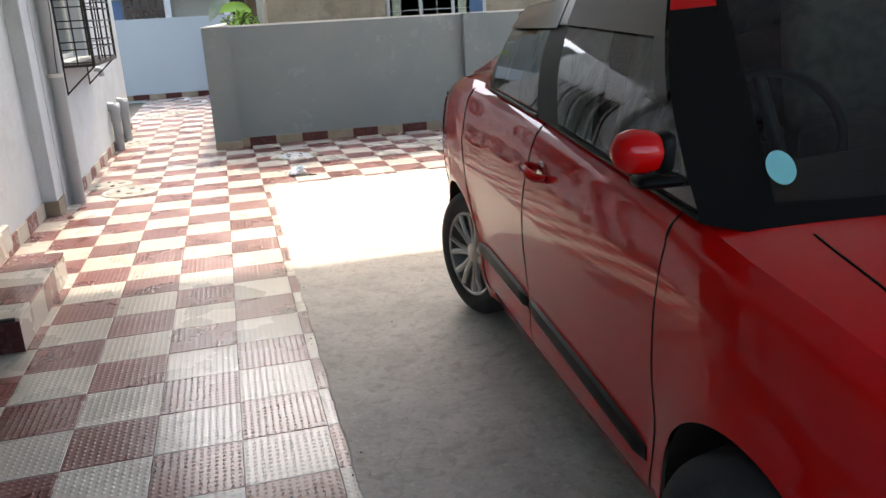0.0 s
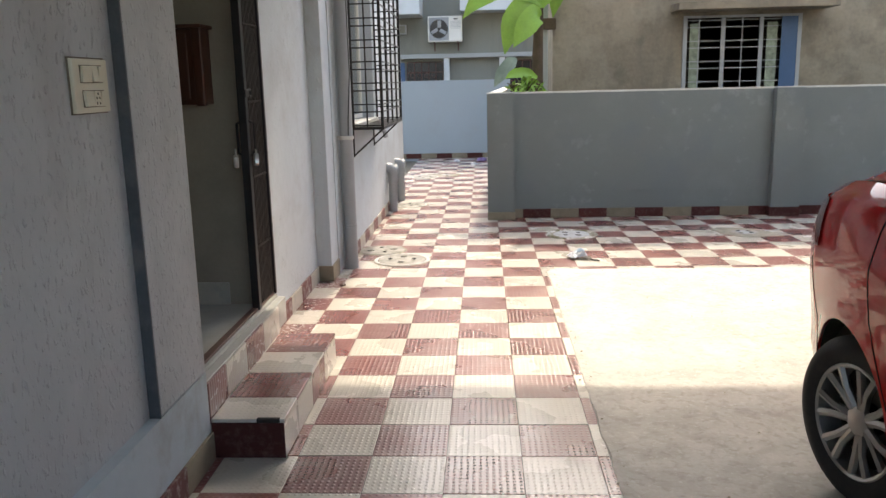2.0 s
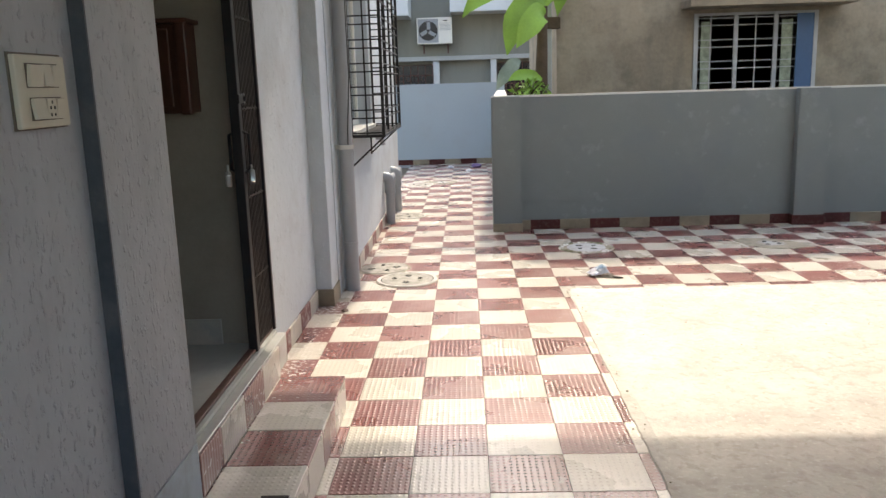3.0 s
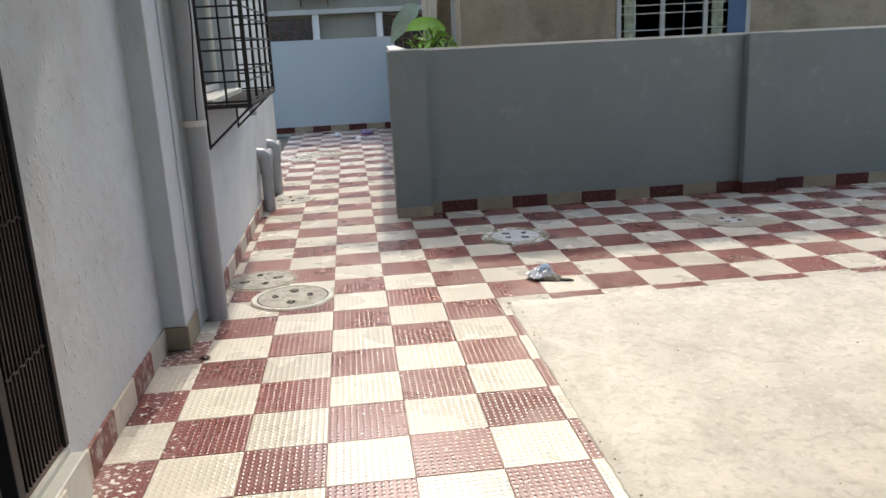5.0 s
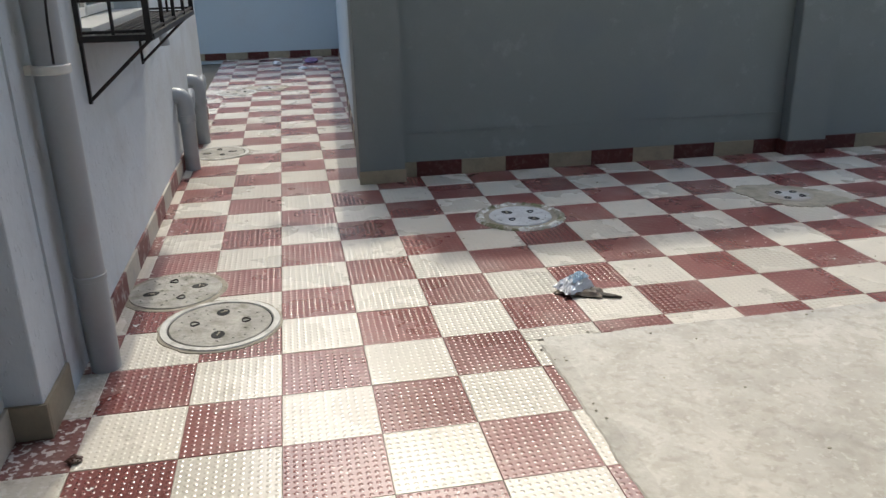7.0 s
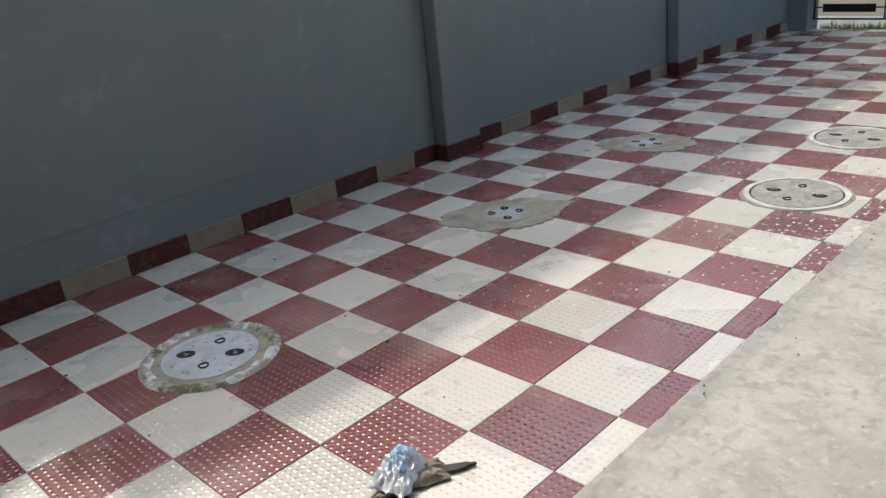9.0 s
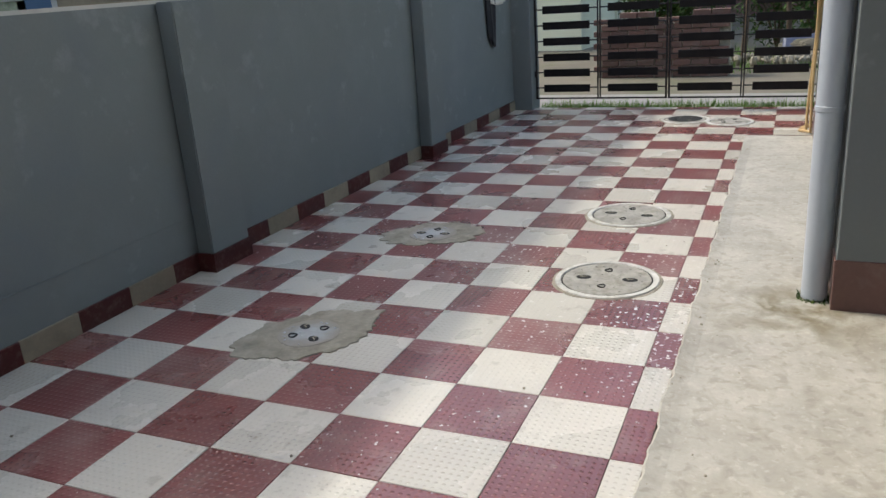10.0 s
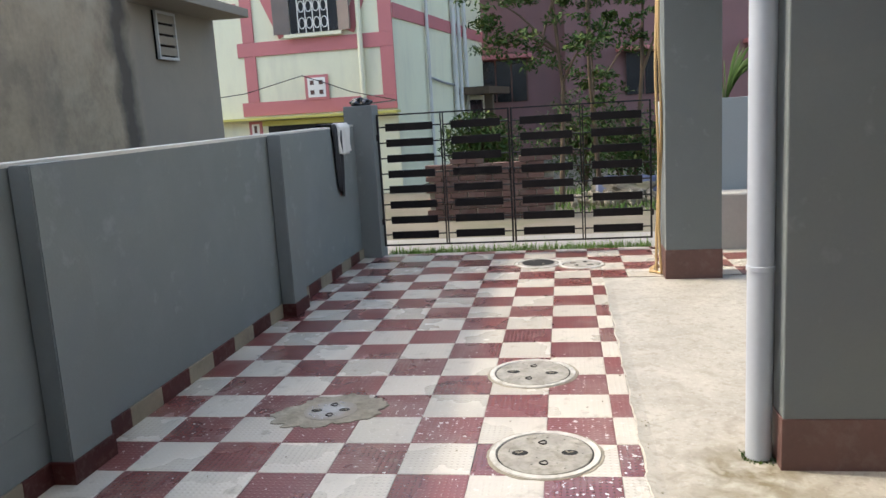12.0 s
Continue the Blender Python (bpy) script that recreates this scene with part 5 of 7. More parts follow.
    ws_ob = part("windscreen", joined([panel(0, 0.10, 0.96, 1, 0, 0.95), panel(0, 0.10, 0.96, -1, 0, 0.95)]), M_CARGLASS, root, "clear windscreen with a sticker", 60)
    ws_ob.visible_shadow = False
    part("windscreen_border", joined([panel(0, 0.0, 0.10, k) for k in (1, -1)] + [panel(0, 0.96, 1.0, k) for k in (1, -1)] + [panel(0, 0.10, 0.96, k, 0.95, 1.0) for k in (1, -1)]), M_TRIM, root, "black windscreen border", 60)
    for sg in (1, -1):
        for seg in (1, 3):
            part(names[seg], panel(seg, 0, 0.90, sg), M_TRIM, root, "", 60)
            part("roof_edge", panel(seg, 0.90, 1, sg), M_RED if seg == 1 else M_TRIM, root, "", 60)
        part("rain_visor", panel(3, 0.765, 0.985, sg, 0, 0.44, 0.010), M_VISOR, root, "glossy smoked rain visor", 60)
        part("rain_visor", panel(3, 0.74, 0.985, sg, 0.52, 1, 0.010), M_VISOR, root, "glossy smoked rain visor", 60)
        part("c_pillar", slant(sg, 0.0, 0.0, 0.10, 0.62), M_TRIM, root, "black pillar behind the rear window", 60)
        part("rear_quarter", joined([slant(sg, 0.10, 0.62, 1.0, 1.0), panel(6, 0, 1, sg)]), M_RED, root, "", 60)
        for seg in (2, 4):
            w = part(names[seg], panel(seg, 0.05, 0.80, sg), M_CARGLASS, root, "tinted side window", 60)
            w.visible_shadow = False
            part("window_trim", joined([panel(seg, 0.0, 0.05, sg), panel(seg, 0.80, 1.0, sg)]), M_TRIM, root, "", 60)
            part("rain_visor", panel(seg, 0.765 if seg == 2 else 0.74, 0.985, sg, 0, 1, 0.010), M_VISOR, root, "glossy smoked rain visor", 60)
            if seg == 2:
                part("rain_visor", panel(seg, 0.46, 0.765, sg, 0, 0.085, 0.010), M_VISOR, root, "glossy smoked rain visor", 60)
            chrome = [wall_point(seg, u / 8, 0.02) for u in range(9)]
            part("belt_strip", tube([(p.x, (p.y + 0.004) * sg, p.z) for p in chrome], 0.006, 6), M_TRIM, root, "", 60)
    hatch = part("hatch_glass", joined([panel(7, 0.08, 0.95, 1), panel(7, 0.08, 0.95, -1)]), M_CARGLASS, root, "", 60)
    hatch.visible_shadow = False
    part("hatch_border", joined([panel(7, 0.0, 0.08, k) for k in (1, -1)] + [panel(7, 0.95, 1.0, k) for k in (1, -1)]), M_TRIM, root, "", 60)
    # roof
    crest = curve_of([1.50, 1.8, 2.2, 2.8, 3.2, 3.42], [1.465, 1.508, 1.530, 1.522, 1.462, 1.395])
    bm = bmesh.new()
    for sg in (1, -1):
        g = []
        for seg in range(8):
            for i in range(steps[seg] + (seg == 7)):
                t = wall_point(seg, i / steps[seg], 1.0)
                line = []
                for k in range(11):
                    f = k / 10
                    zc = max(crest(t.x), t.z)
                    line.append(bm.verts.new((t.x, sg * t.y * (1 - f), t.z + (zc - t.z) * math.sin(f * math.pi / 2))))
                g.append(line)
        for a, b in zip(g, g[1:]):
            for k in range(10):
                if (a[k].co - a[k + 1].co).length > 1e-5 or (b[k].co - b[k + 1].co).length > 1e-5:
                    bm.faces.new((a[k], b[k], b[k + 1], a[k + 1]))
    bmesh.ops.remove_doubles(bm, verts=bm.verts[:], dist=0.0006)
    part("roof", bm, M_RED, root, "", 60)
    part("antenna", joined([rod((2.96, 0, 1.50), (2.97, 0, 1.525), 0.016, 10), tube([(2.965, 0, 1.52), (3.04, 0, 1.57), (3.10, 0, 1.61)], 0.004, 6)]), M_TRIM, root, "", 50)
    # wheel housings and wheels
    for c in (AXLE_F, AXLE_R):
        for sg in (1, -1):
            bm = bmesh.new()
            ring = []
            for k in range(25):
                a = math.pi * (-0.08 + 1.16 * k / 24)
                s, z = c + (ARCH_R + 0.003) * math.cos(a), WHEEL_R + (ARCH_R + 0.003) * math.sin(a)
                ring.append((bm.verts.new((s, sg * (side_n(s, max(z, floor_z(s))) - 0.012), z)), bm.verts.new((s, sg * 0.5, z))))
            for a, b in zip(ring, ring[1:]):
                bm.faces.new((a[0], b[0], b[1], a[1]))
            bm.faces.new([r[1] for r in ring])
            part("wheel_housing", bm, M_CABIN, root, "", 40)
            turn = Matrix.Translation((c, sg * 0.750, WHEEL_R)) @ pose(0, 0, 0, -90 * sg, 0, 17)
            wheel = part("wheel", rod(turn @ Vector((0, 0, -0.05)), turn @ Vector((0, 0, 0.02)), 0.06, 12), M_TRIM, root)
            bm = bmesh.new()
            prof = [(0.195, -0.085), (0.25, -0.09), (0.285, -0.08), (0.297, -0.06), (0.298, -0.03), (0.292, -0.028), (0.292, -0.022), (0.298, -0.02), (0.298, 0.02), (0.292, 0.022),
                    (0.292, 0.028), (0.298, 0.03), (0.297, 0.06), (0.285, 0.08), (0.25, 0.092), (0.215, 0.088), (0.197, 0.078), (0.195, 0.05), (0.195, -0.085)]
            add_lathe(bm, prof, turn, 48)
            part("tyre", bm, M_RUBBER, wheel, "black tyre", 50)
            bm = bmesh.new()
            add_lathe(bm, [(0.203, 0.082), (0.198, 0.086), (0.188, 0.080), (0.180, 0.040), (0.176, -0.06)], turn, 48)
            for k in range(7):
                for half in (-1, 1):
                    a = 2 * math.pi * k / 7 + half * 0.14
                    a2 = 2 * math.pi * k / 7 + half * 0.20
                    p0 = turn @ Vector((0.045 * math.cos(a), 0.045 * math.sin(a), 0.052))
                    p1 = turn @ Vector((0.12 * math.cos(a), 0.12 * math.sin(a), 0.066))
                    p2 = turn @ Vector((0.190 * math.cos(a2), 0.190 * math.sin(a2), 0.070))
                    add_tube(bm, [p0, p1, p2], [0.016, 0.014, 0.016], 6)
            part("rim", bm, M_RIM, wheel, "silver spoked rim", 45)
            bm = bmesh.new()
            add_lathe(bm, [(0.0005, 0.074), (0.03, 0.073), (0.052, 0.064), (0.056, 0.045)], turn, 20)
            part("hub_cap", bm, M_RIM, wheel, "", 45)
            bm = bmesh.new()
            add_lathe(bm, [(0.0005, 0.0), (0.178, 0.0), (0.178, -0.02)], turn, 24)
            part("brake_disc", bm, M_CABIN, wheel)
    # door seams, mouldings, handles, lamps
    def seam(pts, sg, r=0.0032):
        return tube([(s, sg * (side_n(s, z) - 0.0008), z) for s, z in pts], r, 6)

    def line(pts, n=14):
        out = []
        for (s0, z0), (s1, z1) in zip(pts, pts[1:]):
            out += [(s0 + (s1 - s0) * k / n, z0 + (z1 - z0) * k / n) for k in range(n)]
        return out + [pts[-1]]

    for sg in (1, -1):
        part("door_seam", seam(line([(1.22, 0.26), (1.165, 0.45), (1.16, 0.70), (1.18, 0.90), (1.21, 0.975)]), sg), M_TRIM, root)
        part("door_seam", seam(line([(2.20, 0.24), (2.21, 0.50), (2.19, 0.80), (2.15, 1.045)]), sg), M_TRIM, root)
        part("door_seam", seam(line([(2.80, 0.25), (2.84, 0.42), (2.93, 0.56), (3.02, 0.70), (3.05, 0.86), (3.00, 1.09)]), sg), M_TRIM, root)
        part("bumper_seam", seam(line([(3.50, 0.42), (3.60, 0.62), (3.66, 0.78)]), sg), M_TRIM, root)
        for s0, s1 in ((1.23, 2.19), (2.22, 2.86)):
            bm = bmesh.new()
            rings = []
            for k in range(17):
                s = s0 + (s1 - s0) * k / 16
                zc = 0.355 + 0.045 * (s - 1.3)
                t = 0.35 if k in (0, 16) else 1.0
                ring = []
                for dz, dn in ((-0.033, 0.0), (-0.026, 0.014), (0.0, 0.019), (0.024, 0.014), (0.031, 0.0)):
                    z = zc + dz * (0.6 + 0.4 * t)
                    ring.append(bm.verts.new((s, sg * (side_n(s, z) - 0.002 + dn * t), z)))
                rings.append(ring)
            for a, b in zip(rings, rings[1:]):
                for k in range(4):
                    bm.faces.new((a[k], b[k], b[k + 1], a[k + 1]))
            bm.faces.new(rings[0])
            bm.faces.new(rings[-1][::-1])
            part("side_moulding", bm, M_TRIM, root, "black plastic side moulding", 40)
        n0 = side_n(2.05, 0.905)
        bm = bmesh.new()
        bmesh.ops.create_uvsphere(bm, u_segments=20, v_segments=10, radius=1, matrix=Matrix.Translation((2.03, sg * (n0 - 0.002), 0.90)) @ Matrix.Diagonal((0.055, 0.006, 0.042, 1)))
        # Darker red bulge imitates the shaded hollow behind the handle.
        part("painted_recess", bm, M_LAMP, root, "", 40)
        part("door_handle", tube([(2.15, sg * (n0 - 0.004), 0.908), (2.135, sg * (n0 + 0.030), 0.910), (2.07, sg * (n0 + 0.040), 0.906), (2.00, sg * (n0 + 0.034), 0.898), (1.975, sg * (n0 + 0.002), 0.894)],
                                 [0.012, 0.015, 0.016, 0.015, 0.012], 10), M_RED, root, "", 60)
        # wing mirror
        bm = bmesh.new()
        add_box(bm, -0.050, -0.050, -0.047, 0.045, 0.064, 0.047, bevel=0.040)
        bmesh.ops.transform(bm, matrix=Matrix.Translation((1.17, sg * 0.893, 1.118)) @ pose(0, 0, 0, 4 * sg, 0, -9 * sg), verts=bm.verts[:])
        mir = part("wing_mirror", bm, M_RED, root, "red wing mirror shell", 60)
        bm = bmesh.new()
        add_box(bm, -0.055, -0.058, -0.046, 0.034, -0.012, 0.046, bevel=0.020)
        bmesh.ops.transform(bm, matrix=Matrix.Translation((1.190, sg * 0.875, 1.116)) @ pose(0, 0, 0, 4 * sg, 0, -9 * sg), verts=bm.verts[:])
        part("mirror_rim", bm, M_TRIM, mir, "", 50)
        part("mirror_arm", boxes([(1.15, sg * 0.79, 1.035, 1.22, sg * 0.90, 1.062)], bevel=0.014), M_TRIM, mir, "black mirror arm", 50)
        # tail lamp
        bm = bmesh.new()
        g = []
        for i in range(9):
            s = 3.56 + 0.25 * i / 8
            lo, hi = 0.84 - 0.04 * i / 8, min(1.02, belt_z(s) - 0.01)
            g.append([bm.verts.new((s, sg * (side_n(s, lo + (hi - lo) * j / 6) + 0.006), lo + (hi - lo) * j / 6)) for j in range(7)])
        for a, b in zip(g, g[1:]):
            for j in range(6):
                bm.faces.new((a[j], b[j], b[j + 1], a[j + 1]))
        part("tail_lamp", bm, M_LAMP, root, "red tail lamp lens", 60)
    # underside and cabin
    part("underbody", box(0.35, -0.5, 0.2, 3.6, 0.5, 0.34), M_CABIN, root)
    part("cabin", boxes([(1.15, -0.76, 0.36, 3.5, 0.76, 0.40), (1.15, -0.79, 0.40, 3.5, -0.75, 0.93), (1.15, 0.75, 0.40, 3.5, 0.79, 0.93), (3.45, -0.75, 0.40, 3.5, 0.75, 0.95), (1.12, -0.75, 0.40, 1.2, 0.75, 0.92)]), M_CABIN, root, "dark cabin lining")
    part("dashboard", box(1.1, -0.74, 0.70, 1.40, 0.74, 0.955, bevel=0.05), M_CABIN, root, "", 50)
    bm = bmesh.new()
    t = Matrix.Translation((1.55, 0.36, 0.95)) @ pose(0, 0, 0, 0, -62, 0)
    add_tube(bm, [t @ Vector((0.18 * math.cos(a), 0.18 * math.sin(a), 0)) for a in (2 * math.pi * k / 28 for k in range(29))], 0.015, 8)
    add_rod(bm, t @ Vector((0, 0, -0.12)), t @ Vector((0, 0, 0.0)), 0.03)
    add_rod(bm, t @ Vector((-0.17, 0, 0)), t @ Vector((0.17, 0, 0)), 0.02)
    part("steering_wheel", bm, M_TRIM, root, "", 50)
    for s, n in ((2.05, 0.36), (2.05, -0.36), (2.95, 0.36), (2.95, -0.36)):
        bm = bmesh.new()
        add_box(bm, s - 0.30, n - 0.24, 0.42, s + 0.22, n + 0.24, 0.62, bevel=0.06)
        add_box(bm, -0.07, -0.24, 0, 0.07, 0.24, 0.62, bevel=0.06, m=Matrix.Translation((s + 0.22, n, 0.56)) @ pose(0, 0, 0, 0, 14, 0))
        add_box(bm, -0.045, -0.12, 0.66, 0.045, 0.12, 0.84, bevel=0.04, m=Matrix.Translation((s + 0.22, n, 0.56)) @ pose(0, 0, 0, 0, 14, 0))
        part("seat", bm, M_SEAT, root, "", 50)
    part("mirror_inside", box(1.58, -0.12, 1.34, 1.61, 0.12, 1.40, bevel=0.012), M_TRIM, root)
    for sg in (1, -1):
        pts = []
        for k in range(16):
            s = 0.96 - 0.62 * k / 15
            w = side_n(s, belt_z(s))
            v = 0.80 + 0.10 * k / 15
            pts.append((s - 0.05 * (1 - v * v) * max(0, 1 - s / 0.6), sg * v * w, belt_z(s) + (1 - v ** 2.2) * (0.02 + 0.042 * min(1, s / 0.5))))
        part("bonnet_seam", tube(pts, 0.003, 6), M_TRIM, root)
    # black cowl between bonnet and windscreen
    bm = bmesh.new()
    for sg in (1, -1):
        strip = []
        for k in range(17):
            top = wall_point(0, k / 16, 0.02)
            w = side_n(1.0, belt_z(1.0))
            v = min(top.y / w, 0.995)
            s = 0.865 + 0.29 * v * v
            front = Vector((s - 0.02, v * side_n(s, belt_z(s)), belt_z(s) + (1 - v ** 2.2) * 0.062 - 0.004))
            strip.append([bm.verts.new((a.x, a.y * sg, a.z)) for a in (front, front.lerp(top, 0.5) + Vector((0, 0, -0.008)), top + Vector((0.004, 0, -0.002)))])
        for a, b in zip(strip, strip[1:]):
            for k in range(2):
                bm.faces.new((a[k], b[k], b[k + 1], a[k + 1]))
    part("cowl", bm, M_TRIM, root, "black plastic cowl below the windscreen", 50)
    # oval sticker low on the windscreen
    bm = bmesh.new()
    vs = []
    for k in range(28):
        a = 2 * math.pi * k / 28
        p = wall_point(0, 0.912 + 0.044 * math.cos(a), 0.21 + 0.060 * math.sin(a))
        vs.append(bm.verts.new(p + Vector((-0.006, 0.003, 0.006))))
    bm.faces.new(vs)
    part("sticker", bm, M_STICKER, root, "teal oval sticker")
    return root


car()


# ---- neighbouring houses ----
def opening_window(parent, m, w, h, cols, bars, frame_mat, depth=0.10):
    """A barred window in local plan: x along the wall, z up, y into the wall."""
    # The solid near-black block stands in for the unlit room behind.
    win = part("window", box(0, 0.02, 0, w, depth, h), M_GLOOM, parent, "barred window with its gloom painted near-black")
    win.matrix_local = m
    part("sill", box(-0.04, -0.05, -0.05, w + 0.04, 0.018, -0.004, bevel=0.004), M_COPING, win)
    for k in range(cols + 1):
        x = w * k / cols
        part("frame", box(x - 0.022, -0.012, 0, x + 0.022, 0.018, h), frame_mat, win)
    for z in (0.0, h - 0.03):
        part("frame", box(0.023, -0.010, z, w - 0.023, 0.016, z + 0.03), frame_mat, win)
    for k in range(cols):
        x0, x1 = w * k / cols + 0.024, w * (k + 1) / cols - 0.024
        for j in range(bars):
            z = h * (j + 0.7) / bars + (0.02 if j % 2 else -0.02)
            part("bar", box(x0, -0.004, z - 0.005, x1, 0.006, z + 0.005), frame_mat, win)
        part("bar", box((x0 + x1) / 2 - 0.006 + 0.06 * (k - 1), -0.006, 0.03, (x0 + x1) / 2 + 0.006 + 0.06 * (k - 1), 0.005, h - 0.03), frame_mat, win)
    return win


# Near-black: painted gloom of rooms and openings, also black wire and badge.
M_GLOOM = mat("painted_gloom_and_black", (0.010, 0.011, 0.013), 0.25, 0.2)
M_BAR = mat("white_window_bar", (0.40, 0.41, 0.41), 0.5, 0.12)
M_CURTAIN = mat("patterned_curtain", (0.28, 0.32, 0.24), 0.9, 0.6, 14, 60, 0.2)
M_BLUE_SHUTTER = mat("blue_shutter", (0.05, 0.11, 0.22), 0.5, 0.15)


def stained(m):
    """A dark damp streak down the plaster near the house's far end, and greyer plaster past it."""
    n, l = m.node_tree.nodes, m.node_tree.links
    b = n["Principled BSDF"]
    old = b.inputs["Base Color"].links[0].from_socket
    geo = n.new("ShaderNodeNewGeometry")
    sep = n.new("ShaderNodeSeparateXYZ")
    l.new(geo.outputs["Position"], sep.inputs[0])
    nz = n.new("ShaderNodeTexNoise")
    nz.inputs["Scale"].default_value = 2.2
    nz.inputs["Detail"].default_value = 6
    l.new(geo.outputs["Position"], nz.inputs[0])

    def calc(op, a, b2, c=None):
        k = n.new("ShaderNodeMath")
        k.operation = op
        for i, q in enumerate((a, b2, c)):
            if q is None:
                continue
            if isinstance(q, (int, float)):
                k.inputs[i].default_value = q
            else:
                l.new(q, k.inputs[i])
        return k.outputs[0]

    line = calc("MULTIPLY_ADD", sep.outputs[2], 0.055, sep.outputs[0])
    line = calc("MULTIPLY_ADD", nz.outputs[0], 0.5, line)
    dist = calc("ABSOLUTE", calc("SUBTRACT", line, 7.22), 0)
    for lo, hi, src, col in ((7.1, 7.5, line, (0.215, 0.195, 0.165, 1)), (0.20, 0.05, dist, (0.04, 0.037, 0.033, 1))):
        r = n.new("ShaderNodeMapRange")
        r.inputs["From Min"].default_value, r.inputs["From Max"].default_value = lo, hi
        r.inputs["To Max"].default_value = 0.85
        l.new(src, r.inputs[0])
        mx = n.new("ShaderNodeMix")
        mx.data_type = "RGBA"
        l.new(r.outputs[0], mx.inputs[0])
        l.new(old, mx.inputs[6])
        mx.inputs[7].default_value = col
        old = mx.outputs[2]
    l.new(old, b.inputs["Base Color"])


stained(M_OLD_PLASTER)


def plaster_house():
    h = thing("neighbour_house", "weathered unpainted plaster house behind the boundary wall", "house")
    part("wall", boxes([(1.02, 4.50, -0.05, 8.80, 8.5, 3.55)]), M_OLD_PLASTER, h)
    part("parapet", boxes([(0.98, 4.46, 3.551, 8.84, 4.62, 3.75)], bevel=0.01), M_OLD_PLASTER, h)
    part("corner_post", box(0.875, 4.40, -0.05, 0.955, 4.50, 3.3, bevel=0.006), M_GREY_PALE, h, "pale cement corner post")
    part("beam", box(0.50, 4.36, 2.07, 1.05, 4.499, 2.20, bevel=0.008), M_BARK, h, "dark projecting beam end")
    win = opening_window(h, Matrix.Translation((2.62, 4.48, 1.10)), 1.36, 1.09, 3, 9, M_BAR)
    part("curtain", box(0.06, 0.005, 0.05, 0.16, 0.018, 1.0), M_CURTAIN, win, "leaf-patterned curtain")
    part("curtain", box(0.98, 0.005, 0.05, 1.10, 0.018, 1.0), M_CURTAIN, win, "leaf-patterned curtain")
    part("shutter", box(1.14, -0.02, 0.03, 1.33, -0.013, 1.06), M_BLUE_SHUTTER, win, "blue translucent shutter")
    part("sunshade", box(2.44, 4.06, 2.235, 4.27, 4.499, 2.32, bevel=0.006), M_OLD_PLASTER, h, "stained concrete sunshade")
    win2 = part("window", box(0, 0.0, 0, 0.38, 0.02, 0.44), M_GLOOM, h, "small louvred window")
    win2.matrix_local = Matrix.Translation((7.45, 4.478, 2.06))
    for k in range(4):
        part("louvre", box(0.025, -0.02, 0.04 + 0.10 * k, 0.355, -0.004, 0.115 + 0.10 * k), M_OLD_PLASTER, win2)
    for q in ((0, -0.025, 0, 0.025, -0.001, 0.44), (0.355, -0.025, 0, 0.38, -0.001, 0.44), (0.026, -0.025, 0, 0.354, -0.001, 0.025), (0.026, -0.025, 0.415, 0.354, -0.001, 0.44)):
        part("frame", box(*q), M_BAR, win2)
    part("sunshade", box(7.05, 4.08, 2.53, 8.78, 4.499, 2.62, bevel=0.006), M_OLD_PLASTER, h, "stained concrete sunshade")


plaster_house()


